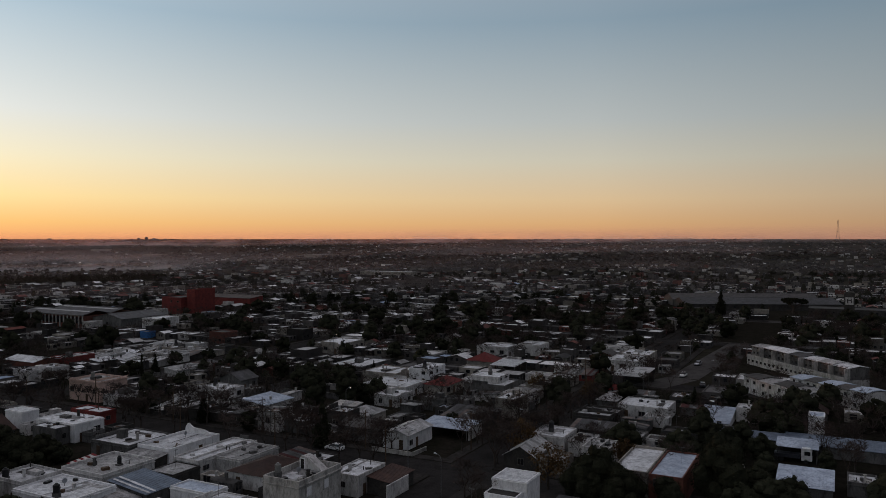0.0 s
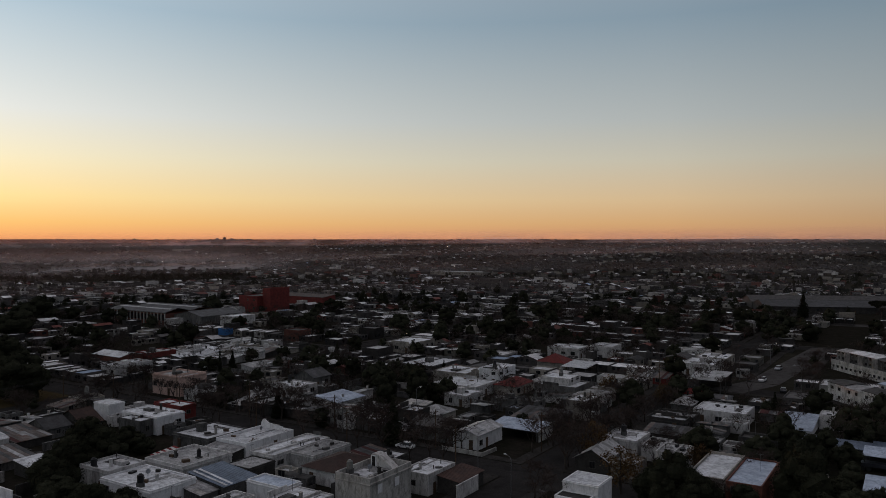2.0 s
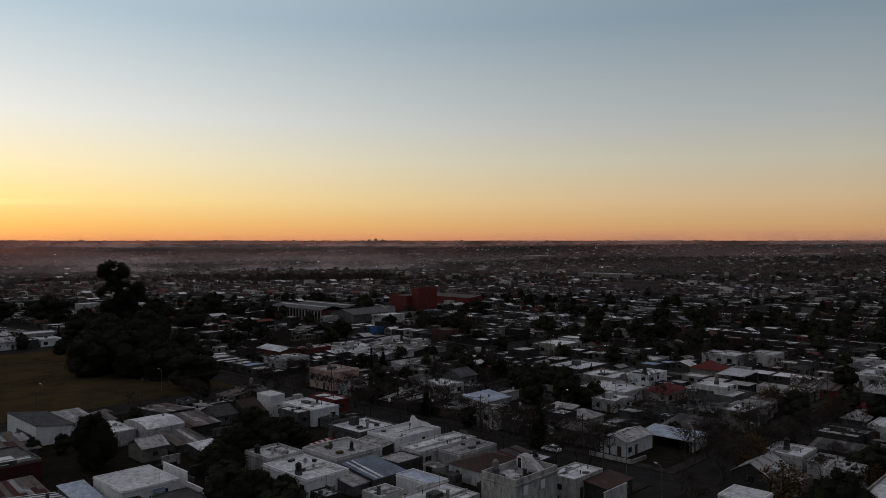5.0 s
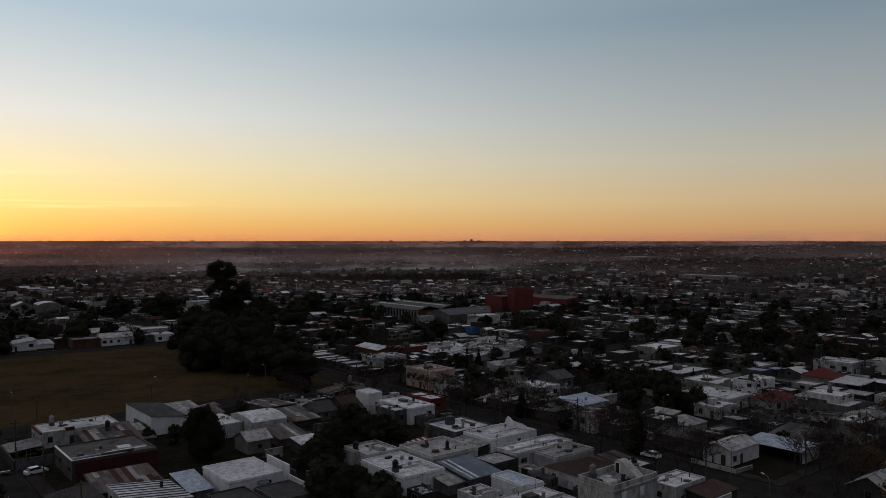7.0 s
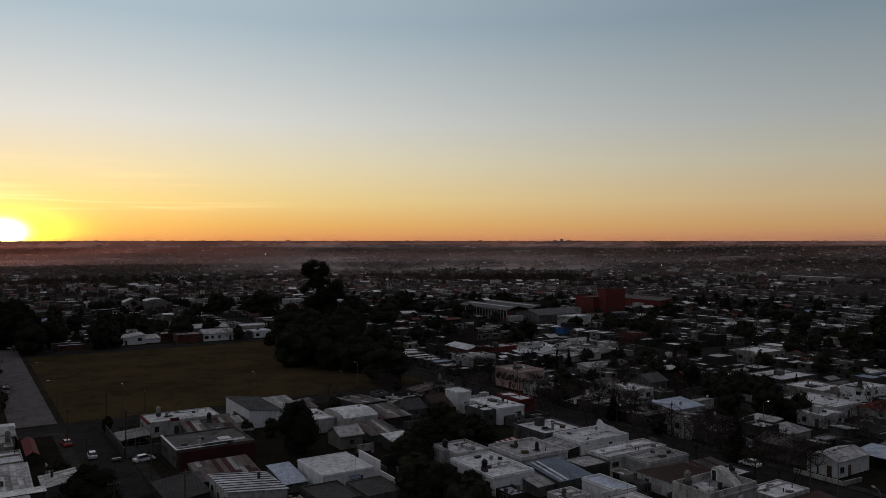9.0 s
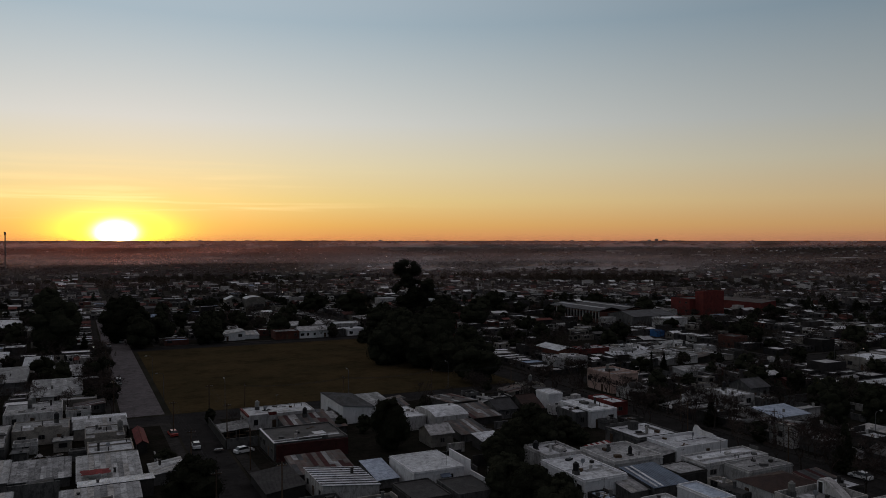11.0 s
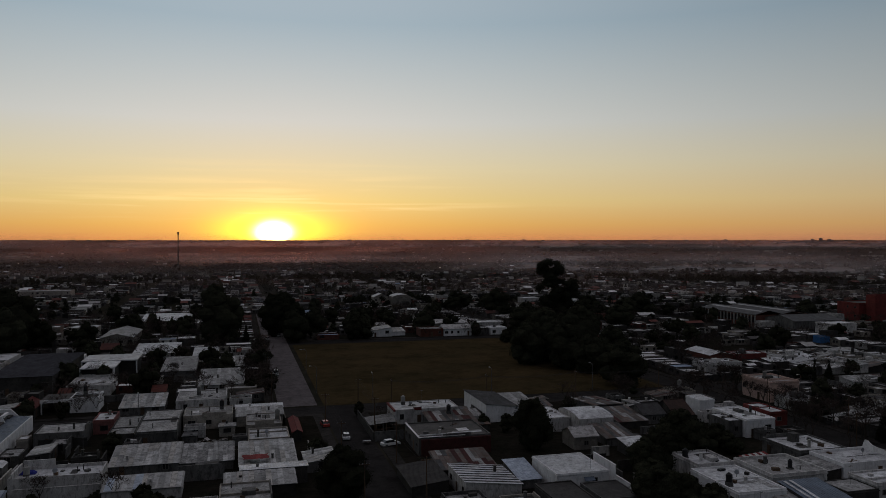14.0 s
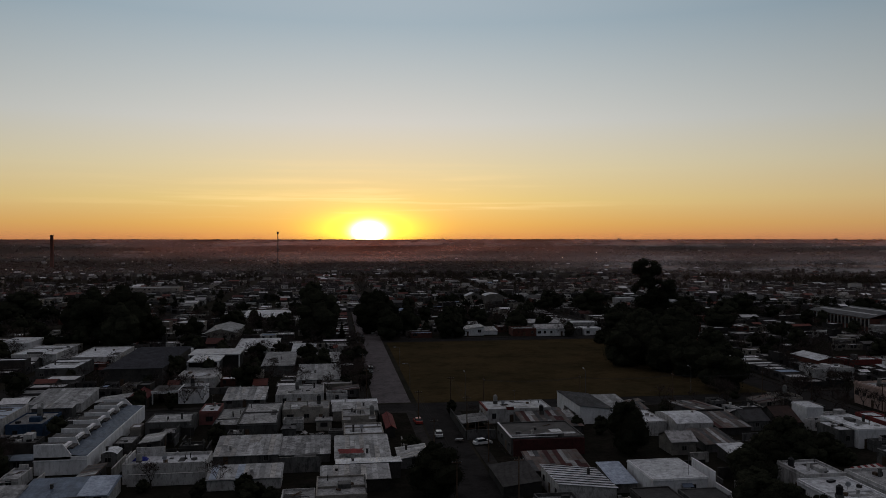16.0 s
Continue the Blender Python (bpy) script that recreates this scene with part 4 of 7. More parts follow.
house(79.6, 85.0, 143.4, 150.4, 2.9, "metal", DARK, ROOFWHITE, fall="s", windows="", seed=38, tall=False)
house(97.4, 103.2, 170.0, 178.4, 2.5, "gable", GREY, ZINCDARK, pitch=0.2, ridge="x", windows="s", seed=39)
house(104.4, 109.6, 167.4, 178.0, 2.6, "gable", DARK, BROWNROOF, pitch=0.24, ridge="x", windows="", seed=40)
house(88.8, 96.8, 167.0, 178.0, 3.0, "metal", DARK, RUST, fall="s", windows="", seed=41, tall=False)
house(89.0, 97.0, 180.0, 196.0, 3.2, "metal", GREY, RUST, fall="n", windows="", seed=42)

# ---------------------------------------------------------------- houses beyond the first long street
pink = house(144.6, 154.4, 183.8, 196.0, 5.9, "flat", PINK, ROOFGREY, 0.5, windows="sw", storeys=1, seed=50, label="tall old salmon-pink corner house with a cornice", dense=3.0)
for z, e in ((4.5, 0.10), (5.5, 0.22), (6.15, 0.12)):
    part("cornice", join(Mesh().box(-4.9 - e, 4.9 + e, -6.1 - e, -6.1, z, z + 0.16), Mesh().box(-4.9 - e, -4.9, -6.1, 6.1 + e, z, z + 0.16)), PINK, pink, "salmon-pink moulded cornice")
house(152.0, 166.0, 225.0, 233.0, 4.4, "flat", WHITE, ROOFWHITE, 0.4, windows="sw", seed=51)
house(166.5, 176.0, 244.0, 260.0, 3.8, "gable", BRICK, ROOFWHITE, pitch=0.1, ridge="y", windows="s", seed=52, label="red brick hall with a pale shallow roof")
house(177.0, 189.0, 242.0, 250.0, 4.0, "flat", ROSE, ROOFWHITE, 0.3, windows="sw", seed=53)
house(143.0, 154.0, 83.0, 89.4, 3.3, "gable", CLEAN, ZINC, pitch=0.14, ridge="x", windows="sw", seed=54, label="small white house with dark windows and a shallow sheet roof", dense=2.6)
free_wall(139.6, 80.0, 139.6, 90.0, 0.8, CONCWALL, label="low weathered garden wall at a street corner")
free_wall(139.6, 80.0, 145.0, 79.6, 0.8, CONCWALL, label="low weathered garden wall at a street corner")
open_shed(156.0, 163.4, 75.0, 87.4, 3.0, SKYBLUE, "w", label="open-fronted shed with a pale bluish metal roof on posts")
# the shed's inner shade is put into this wall's colour
free_wall(163.6, 75.0, 163.6, 87.4, 2.6, DARK, label="rear wall of an open shed, coloured dark as shade")
free_wall(156.2, 74.8, 163.4, 74.8, 2.7, WHITE, label="white end wall of an open shed")
house(166.0, 178.0, 76.0, 88.4, 2.8, "metal", DARK, ZINCDARK, fall="w", windows="s", seed=56)
house(144.4, 152.4, 91.0, 102.0, 3.3, "gable", GREY, ROOFDARK, pitch=0.14, ridge="y", windows="s", seed=57)
house(155.8, 163.4, 101.2, 108.6, 3.1, "hip", CREAM, ZINC, pitch=0.2, windows="s", seed=58)
house(158.6, 166.8, 110.6, 117.6, 3.2, "metal", GREY, ZINC, fall="w", windows="", seed=59)
house(178.0, 186.6, 106.8, 114.0, 3.2, "flat", WHITE, ROOFWHITE, 0.2, windows="sw", seed=60)
house(209.6, 221.0, 114.2, 121.2, 5.2, "flat", CLEAN, ROOFWHITE, 0.35, windows="sw", storeys=2, seed=61)
house(206.0, 218.4, 124.0, 136.4, 3.5, "flat", CREAM, ROOFWHITE, 0.25, windows="s", seed=62)
house(188.6, 200.8, 110.2, 124.8, 3.5, "flat", WHITE, ROOFWHITE, 0.25, windows="sw", seed=63)
house(198.6, 209.8, 102.4, 109.8, 2.9, "hip", CREAM, TERRA, pitch=0.22, windows="s", seed=64)
house(212.0, 230.0, 140.6, 154.0, 3.5, "flat", GREY, ROOFWHITE, 0.25, windows="sw", seed=65)
house(153.6, 164.8, 131.6, 139.4, 3.8, "metal", WHITE, SKYBLUE, fall="s", windows="", seed=66, label="white-gabled hall with a pale blue metal roof")
house(174.6, 182.0, 159.0, 167.2, 3.6, "gable", GREY, ZINCDARK, pitch=0.22, ridge="x", windows="sw", seed=67)
house(161.0, 169.4, 153.0, 163.6, 3.5, "flat", WHITE, ROOFWHITE, 0.3, windows="sw", seed=68)
house(250.0, 268.0, 176.6, 189.2, 4.0, "flat", CREAM, ROOFWHITE, 0.3, windows="sw", seed=69)
house(201.6, 212.0, 85.0, 98.0, 3.9, "flat", GREY, ROOFWHITE, 0.3, windows="", seed=70, label="grey unrendered block with a white upper storey set back")
house(204.0, 212.0, 88.0, 97.0, 2.0, "flat", WHITE, ROOFWHITE, 0.25, base=3.85, windows="s", seed=71, name="roof_room", label="white room set back on a flat roof", tall=False)
house(272.0, 282.0, 113.6, 126.6, 4.2, "flat", WHITE, ROOFWHITE, 0.3, windows="sw", seed=72)
house(281.6, 292.0, 104.0, 113.0, 4.5, "flat", WHITE, ROOFWHITE, 0.3, windows="s", seed=73)
house(242.8, 251.0, 106.8, 117.0, 3.3, "hip", CREAM, TERRA, pitch=0.25, windows="s", seed=74)
open_shed(236.0, 247.0, 96.0, 104.8, 4.0, ROOFWHITE, "w", label="porch house with a white roof on posts")
house(239.0, 247.0, 70.6, 80.6, 3.0, "metal", ROSE, RUST, fall="w", windows="w", seed=75, label="low house with a faded pink-red front")
open_shed(234.0, 249.0, 74.0 - 21.0, 62.6, 4.4, ZINC, "w")
house(262.0, 276.0, 61.5, 72.0, 4.0, "flat", WHITE, ROOFWHITE, 0.25, windows="sw", seed=76)
house(279.6, 293.0, 61.4, 72.0, 3.8, "flat", CREAM, ROOFWHITE, 0.25, windows="sw", seed=77)
house(195.0, 205.6, 38.2, 50.8, 3.4, "flat", WHITE, ROOFWHITE, 0.25, windows="sw", seed=78)

# ---------------------------------------------------------------- block by the avenue
house(116.8, 123.0, 45.4, 51.6, 6.0, "flat", CLEAN, ROOFWHITE, 0.1, windows="", storeys=2, seed=80, label="tall plain white cube house with a smooth roof", tall=False, doors=False)
house(113.6, 116.7, 46.0, 51.6, 4.4, "flat", CLEAN, ROOFDARK, 0.15, windows="w", seed=81, label="lower white annexe with a dark flat roof", tall=False)
house(106.0, 113.4, 46.4, 55.0, 3.0, "flat", WHITE, ROOFWHITE, 0.2, windows="w", seed=82)
creamh = house(133.5, 150.4, 29.6, 35.8, 5.4, "flat", CREAM, ROOFWHITE, 0.5, windows="", storeys=2, seed=83, label="old cream two-storey house with a cornice and a garage front", tall=False)
part("cornice", Mesh().box(-8.75, -8.45, -3.1, 3.1, 4.55, 4.75).box(-8.65, -8.45, -3.1, 3.1, 5.2, 5.4), CREAM, creamh, "moulded cream cornice")
part("garage_door", Mesh().box(-8.55, -8.44, 0.2, 2.9, 0.0, 2.5), ZINCDARK, creamh, "dark slatted garage door")
part("transom", Mesh().box(-8.54, -8.44, 0.3, 2.8, 3.5, 4.0), GLASS, creamh)
part("door", Mesh().box(-8.54, -8.44, -1.9, -1.1, 0.0, 2.4), DARK, creamh)
house(133.6, 150.4, 23.6, 29.4, 5.2, "flat", BRICK, SKYBLUE, 0.3, windows="w", storeys=2, seed=94, label="red brick house beside an old one, with a bluish flat roof", dense=2.4, tall=False)
house(146.8, 154.2, 40.0, 45.4, 4.8, "flat", WHITE, ROOFGREY, 0.3, windows="sw", seed=84)
house(169.6, 176.0, 44.4, 55.4, 3.1, "metal", DARK, ZINCDARK, fall="w", windows="", seed=85)
house(155.4, 162.8, 46.2, 51.0, 3.3, "flat", WHITE, ROOFGREY, 0.2, windows="sw", seed=86)
house(154.8, 163.8, 51.8, 59.6, 3.9, "flat", WHITE, ROOFWHITE, 0.25, windows="w", seed=87)
house(193.0, 206.8, 23.6, 31.0, 2.9, "metal", CLEAN, SKYBLUE, fall="w", windows="w", seed=88, label="white house with a pale blue sheet roof")
house(204.0, 209.6, 18.0, 23.2, 3.6, "flat", WHITE, ROOFWHITE, 0.3, windows="w", seed=89)
house(197.8, 203.0, 3.2, 6.6, 4.6, "flat", CLEAN, SKYBLUE, 0.2, windows="w", seed=90, label="narrow white tower house with a pale roof", tall=False)
house(148.0, 157.0, 1.0, 10.0, 3.4, "metal", GREY, SKYBLUE, fall="w", windows="", seed=91, label="shed with a pale bluish metal roof", tall=False)
house(178.0, 182.6, 10.8, 24.0, 3.2, "metal", GREY, BLUEMETAL, fall="w", windows="", seed=92, name="long_shed", label="long shed with a blue-grey sheet roof", tall=False)
house(178.4, 184.6, -24.0, 10.4, 3.2, "metal", GREY, BLUEMETAL, fall="w", windows="", seed=93, name="long_shed", label="long shed with a blue-grey sheet roof", tall=False)
open_shed(172.4, 178.2, 4.0, 11.6, 3.6, SKYBLUE, "w", label="truck shelter with a pale blue sheet roof")


def flats(cx, cy, length, depth, h, rz, units, tops, label, gallery=False):
    """A row of narrow flats, each unit with a roof of its own; a long gallery runs along the taller row."""
    rng = random.Random(int(cx))
    root = thing("apartment_block", pose(cx, cy, 0.1, 0, 0, rz), label, "flats")
    hx, hy = length / 2, depth / 2
    w = length / units
    low = h * 0.42 if gallery else h
    if gallery:
        part("ground_floor", Mesh().box(-hx, hx, -hy, hy, -0.2, low), CONCWALL, root)
        part("gallery_parapet", Mesh().box(-hx, hx, hy + 0.0, hy + 0.2, low - 0.3, low + 0.95), CONCWALL, root, "long stained pale gallery parapet")
        for k in range(3 * units):
            x = -hx + length * (k + 0.5) / (3 * units)
            add_window(root, on_side("n", hx, hy, x, low * 0.55), True, (0.8, 0.7))
    back = 2.0 if gallery else 0.0
    for k in range(units):
        x0 = -hx + w * k
        top = h + rng.uniform(-0.25, 0.35)
        y1 = hy - back
        # behind the gallery the wall is grey, its recess shade put into colour
        part("wall", Mesh().box(x0 + 0.01, x0 + w - 0.01, -hy, y1, low if gallery else -0.2, top - 0.1), GREY if gallery else (CONCWALL, WHITE, WHITE)[rng.randrange(3)], root)
        mid = (y1 - hy) / 2
        e = 0.35
        part("roof", join(slab([(x0 + 0.05, -hy - e, top - 0.1), (x0 + w - 0.05, -hy - e, top - 0.1), (x0 + w - 0.05, mid, top + 0.5), (x0 + 0.05, mid, top + 0.5)], 0.12), slab([(x0 + 0.05, mid, top + 0.5), (x0 + w - 0.05, mid, top + 0.5), (x0 + w - 0.05, y1 + e, top - 0.1), (x0 + 0.05, y1 + e, top - 0.1)], 0.12)), tops[k % len(tops)], root)
        if gallery:
            part("party_wall", Mesh().box(x0 - 0.1, x0 + 0.1, y1, hy - 0.02, low, top - 0.2), CONCWALL, root)
        for f in ((0.3, 0.72) if not gallery else (0.2, 0.5, 0.8)):
            for z in ((low + 1.5, low + 3.4) if gallery else (h * 0.24, h * 0.72)):
                add_window(root, pose(x0 + w * f, y1, z, 0, 0, 180), True, (0.75, 0.75))
    TAKEN.append((cx - length * 0.42, cx + length * 0.42, cy - length * 0.42, cy + length * 0.42))


flats(284.0, 11.2, 50.0, 9.0, 6.8, 39.0, 7, (ROOFWHITE, ROOFGREY, ROOFWHITE, ZINCDARK, ROOFWHITE), "long pale row of flats with a gallery and stepped roofs", True)
flats(237.0, 13.6, 29.0, 7.3, 4.9, 40.0, 4, (ROOFGREY, ROOFDARK), "two-storey row of flats with dark and pale roofs")
flats(243.9, 0.7, 29.0, 7.6, 4.9, 43.0, 5, (SKYBLUE, ROOFDARK), "two-storey row of flats with pale bluish and dark roofs")

# ---------------------------------------------------------------- block on the near side of the paved road
F1 = house(-57.6, -47.8, 157.0, 203.2, 3.5, "flat", CLEAN, ZINCDARK, 0.5, windows="", seed=100, label="long white building with stepped roof bays and a blue-grey sheet roof", name="workshop", tall=False, doors=False)
for k in range(7):
    y = -23.1 + 7.55 * k
    tz, depth = (6.0, 0.4) if k == 0 else (5.45, 0.3)
    m = Mesh()
    e = 1.9 if k in (0, 6) else 1.1
    pr = [(-4.9, 3.0), (e, 3.0), (e, 3.9), (0.4, tz), (-4.9, tz)]
    m.v += [(x, y, z) for x, z in pr] + [(x, y + depth, z) for x, z in pr]
    m.f += [(0, 1, 2, 3, 4), (9, 8, 7, 6, 5)] + [(i, (i + 1) % 5, (i + 1) % 5 + 5, i + 5) for i in range(5)]
    m.m += [0] * 7
    part("portal_wall", m, CLEAN, F1, "white portal wall with a sloping shoulder")
    if k < 6:
        part("bay_roof", Mesh().box(-4.7, 0.35, y + 0.42, y + 4.4, 3.2, 5.35), ZINCDARK, F1, "weathered dark bay roof")
        part("bay_edge", Mesh().box(0.1, 0.8, y + 0.42, y + 4.4, 5.0, 5.5), CLEAN, F1, "white bay roof edge")
        part("bay_floor", Mesh().box(-4.7, 0.9, y + 4.42, y + 7.5, 3.2, 4.2), ROOFDARK, F1, "dark sunk bay roof")
part("metal_roof", sheet(2.05, 22.6, 3.3, 3.95, "e", 0.6, over=0.0).move(pose(2.5, 0.2, 0)), BLUEMETAL, F1, "blue-grey ribbed metal roof")
lowblue = house(-53.0, -38.4, 137.0, 145.0, 3.0, "metal", WHITE, BLUEMETAL, fall="s", windows="s", seed=101, label="low house with blue metal roofs")
part("roof_sheet", slab([(2.2, -4.1, 2.13), (7.2, -4.1, 2.13), (7.2, 4.1, 3.13), (2.2, 4.1, 3.13)], 0.03), SKYBLUE, lowblue, "newer pale blue roof sheet")
house(-60.0, -53.2, 132.0, 142.0, 2.8, "metal", GREY, ROOFGREY, fall="s", windows="", seed=102)
house(-39.2, -24.0, 149.0, 156.4, 3.8, "flat", WHITE, ROOFWHITE, 0.6, windows="", seed=103, label="white walled compound building with a terrace")
house(-83.0, -74.8, 186.0, 201.0, 5.0, "flat", WHITE, SKYBLUE, 0.5, windows="e", seed=104)
house(-74.4, -66.4, 186.4, 199.0, 3.4, "flat", BLUEWALL, ROOFGREY, 0.3, windows="s", seed=105, label="low blue-walled house with a grey flat roof")
house(-74.0, -64.6, 201.0 - 0.4, 204.0, 4.4, "metal", GREY, ZINC, fall="s", windows="", seed=106)
house(-71.0, -53.6, 250.0, 299.0, 5.4, "hip", DARK, SLATE, pitch=0.062, ridge="x", ridge_half=4.5, windows="s", storeys=1, seed=107, label="large dark barn with a slate-coloured hipped roof", tall=False, name="barn")
# walls coloured dark for the shade below the roof slab
mod = house(-50.0, -33.4, 277.4, 290.6, 5.0, "flat", DARK, ROOFDARK, 0.1, windows="", seed=108, label="modern house with a broad white roof slab over shade-darkened walls", tall=False, doors=False, name="villa")
part("roof_slab", Mesh().box(-8.8, 8.8, -7.6, 7.2, 5.02, 5.4), ROOFWHITE, mod, "broad white roof slab")
part("side_wall", Mesh().box(-8.7, -8.4, -7.5, 6.0, -0.1, 5.0), CLEAN, mod)
part("post", Mesh().box(8.3, 8.7, -7.5, -7.1, -0.1, 5.0), CLEAN, mod)
wing = thing("house_wing", pose(-43.2, 269.2, 0.16), "open white house wing with a roof slab over a dark recess", "house")
TAKEN.append((-48.4, -38.0, 262.0, 276.3))
part("roof", Mesh().box(-5.2, 5.2, -7.2, 7.1, 4.9, 5.25), ROOFWHITE, wing)
# recess shade painted into these two walls, dark and grey
part("wall", Mesh().box(-5.2, -0.5, -4.4, 7.0, -0.1, 4.9), DARK, wing, "recessed house wall coloured dark for its shade")
part("wall", Mesh().box(-0.4, 4.4, -2.0, 7.0, -0.1, 4.9), GREY, wing)
part("side_wall", Mesh().box(-5.2, -4.9, -7.2, -4.5, -0.1, 4.9), CLEAN, wing)
part("post", Mesh().box(4.6, 5.2, -7.2, -6.6, -0.1, 4.9), CLEAN, wing, "square white corner post")
part("balustrade", Mesh().box(-4.8, 4.5, -7.1, -6.9, -0.1, 3.3), WHITE, wing)
house(-66.0, -54.4, 300.0, 309.0, 3.5, "flat", CLEAN, ROOFWHITE, 0.1, windows="s", seed=131, label="low white house with a row of small slots", doors=False, dense=2.4, glazed=1.0, tall=False)
house(-48.4, -36.4, 243.0, 258.0, 3.2, "flat", WHITE, ROOFGREY, 0.25, windows="", seed=109)
hutp = house(-43.0, -36.0, 220.4, 229.0, 4.0, "flat", CLEAN, ROOFDARK, 0.2, windows="", seed=110, label="white hut with a dark flat roof and an open porch")
part("porch_roof", Mesh().box(-10.6, -3.5, -4.3, 4.3, 3.3, 3.7), ROOFDARK, hutp)
part("porch_beam", Mesh().box(-10.7, -3.5, -4.5, -4.25, 3.0, 3.75), CLEAN, hutp)
part("porch_post", Mesh().box(-10.5, -10.2, -4.4, -4.1, -0.1, 3.1), CLEAN, hutp)
part("porch_post", Mesh().box(-5.0, -4.7, -4.4, -4.1, -0.1, 3.1), CLEAN, hutp)
# dark panel puts in the porch's shade as colour
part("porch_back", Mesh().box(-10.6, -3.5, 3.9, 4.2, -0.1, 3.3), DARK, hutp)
TAKEN.append((-50.0, -43.0, 220.4, 229.0))
house(-43.4, -33.2, 184.6, 194.0, 3.3, "flat", GREY, ROOFGREY, 0.25, windows="s", seed=111)
house(-33.0, -28.4, 194.6, 203.4, 3.4, "flat", DUSTPINK, ROOFWHITE, 0.3, windows="s", seed=112)
house(-95.0, -83.0, 261.0, 281.0, 4.2, "flat", GREY, ROOFWHITE, 0.3, windows="s", seed=113)
house(-80.0, -66.4, 213.4, 229.0, 3.5, "metal", WHITE, ROOFGREY, fall="s", windows="", seed=132)
house(-131.0, -119.4, 321.0, 339.0, 5.0, "flat", CLEAN, ROOFWHITE, 0.15, windows="s", seed=133)
house(-116.0, -100.6, 296.0, 320.0, 4.0, "flat", WHITE, ROOFWHITE, 0.3, windows="s", seed=134)
house(-93.0, -78.0, 288.0, 315.0, 3.7, "flat", WHITE, ROOFWHITE, 0.3, windows="s", seed=135)
house(-22.0, -13.2, 180.0, 202.4, 3.4, "flat", GREY, ROOFGREY, 0.2, windows="s", seed=114)
house(-27.8, -22.2, 180.6, 199.0, 3.1, "flat", DARK, ROOFGREY, 0.2, windows="", seed=115)
house(-12.8, -1.3, 193.2, 203.2, 3.5, "flat", CREAM, ROOFGREY, 0.25, windows="s", seed=116)
house(-0.6, 11.0, 200.4, 203.4, 3.4, "metal", GREY, ROOFWHITE, fall="s", windows="", seed=117)
house(1.8, 9.8, 181.0, 192.6, 3.3, "flat", CREAM, ROOFGREY, 0.2, windows="s", seed=118)
house(-0.4, 10.8, 193.4, 200.0, 3.4, "metal", CREAM, ZINC, fall="s", windows="", seed=119)
house(12.0, 13.9, 176.0, 190.0, 2.3, "gable", DARK, TERRA, pitch=0.25, ridge="y", windows="", seed=120, label="narrow outhouse under a terracotta tiled roof", tall=False)
house(2.2, 10.8, 168.4, 178.0, 3.2, "flat", CREAM, ROOFWHITE, 0.35, windows="s", seed=121)
house(0.2, 11.2, 153.6, 167.4, 3.0, "metal", GREY, ZINC, fall="s", windows="", seed=122, label="low house roofed with patched painted sheets")
house(0.4, 12.6, 145.8, 151.0, 3.3, "metal", DARK, ROOFWHITE, fall="n", windows="", seed=123)
house(-2.4, 10.0, 138.8, 145.2, 3.1, "metal", DARK, ZINC, fall="s", windows="", seed=124)
house(-3.0, 5.2, 122.8, 133.0, 5.0, "flat", CREAM, ROOFGREY, 0.3, windows="s", storeys=1, seed=125)
house(-8.6, -3.2, 123.6, 130.0, 4.0, "flat", WHITE, ROOFGREY, 0.3, windows="s", seed=126)
house(-24.2, -11.4, 158.6, 169.8, 3.2, "metal", GREY, ZINC, fall="s", windows="s", seed=127)
house(-11.0, -1.0, 158.4, 168.4, 3.0, "metal", GREY, ROOFGREY, fall="s", windows="", seed=128)
ribshed = house(-23.0, -9.8, 143.0, 149.4, 2.8, "metal", WHITE, ZINC, fall="s", windows="", seed=129, label="low shed with a ribbed sheet roof behind a pale wall")
rz0, rz1 = 2.8 - min(1.2, 6.4 * math.tan(radians(7))), 2.8
for k, x in enumerate((-6.3, -1.6)):
    part("roof_light", slab([(x, -3.3, rz0 + 0.16), (x + 1.3, -3.3, rz0 + 0.16), (x + 1.3, 3.1, rz1 + 0.16), (x, 3.1, rz1 + 0.16)], 0.02), SKYBLUE, ribshed, "pale translucent roof sheet")
tarp2 = thing("tarpaulin", pose(-37.0, 153.6, 3.45), "crumpled blue tarpaulin heaped on a roof terrace", "tarpaulin")
bm2 = Mesh()
for i in range(7):
    for j in range(6):
        e = min(i, 6 - i, j, 5 - j)
        bm2.v.append((-1.4 + 0.47 * i, -0.8 + 0.32 * j, (0.0 if e == 0 else 0.28 + 0.14 * e) + 0.16 * noise.noise((i * 0.9, j * 0.9, 2.0)) * (e > 0)))
for i in range(6):
    for j in range(5):
        bm2.f.append((i * 6 + j, i * 6 + 6 + j, i * 6 + 7 + j, i * 6 + 1 + j))
        bm2.m.append(0)
part("cloth", bm2, BLUECLOTH, tarp2)
free_wall(-38.6, 149.2, -38.6, 156.2, 4.5, WHITE, label="tall white terrace side wall")
free_wall(-38.4, 156.4, -33.0, 156.4, 4.9, WHITE, label="tall white terrace back wall")
house(-16.4, -7.4, 301.0, 318.0, 3.2, "metal", CREAM, ROOFWHITE, fall="s", windows="s", seed=136)
house(-8.2, 2.0, 275.0, 291.0, 3.2, "metal", WHITE, ROOFGREY, fall="s", windows="s", seed=137)
house(-11.6, 1.8, 240.4, 263.0, 3.3, "metal", WHITE, ROOFGREY, fall="s", windows="s", seed=138, label="white bungalow under a patched pale sheet roof")
house(-38.8, -22.6, 311.0, 333.0, 3.6, "metal", WHITE, ROOFWHITE, fall="s", windows="s", seed=139)
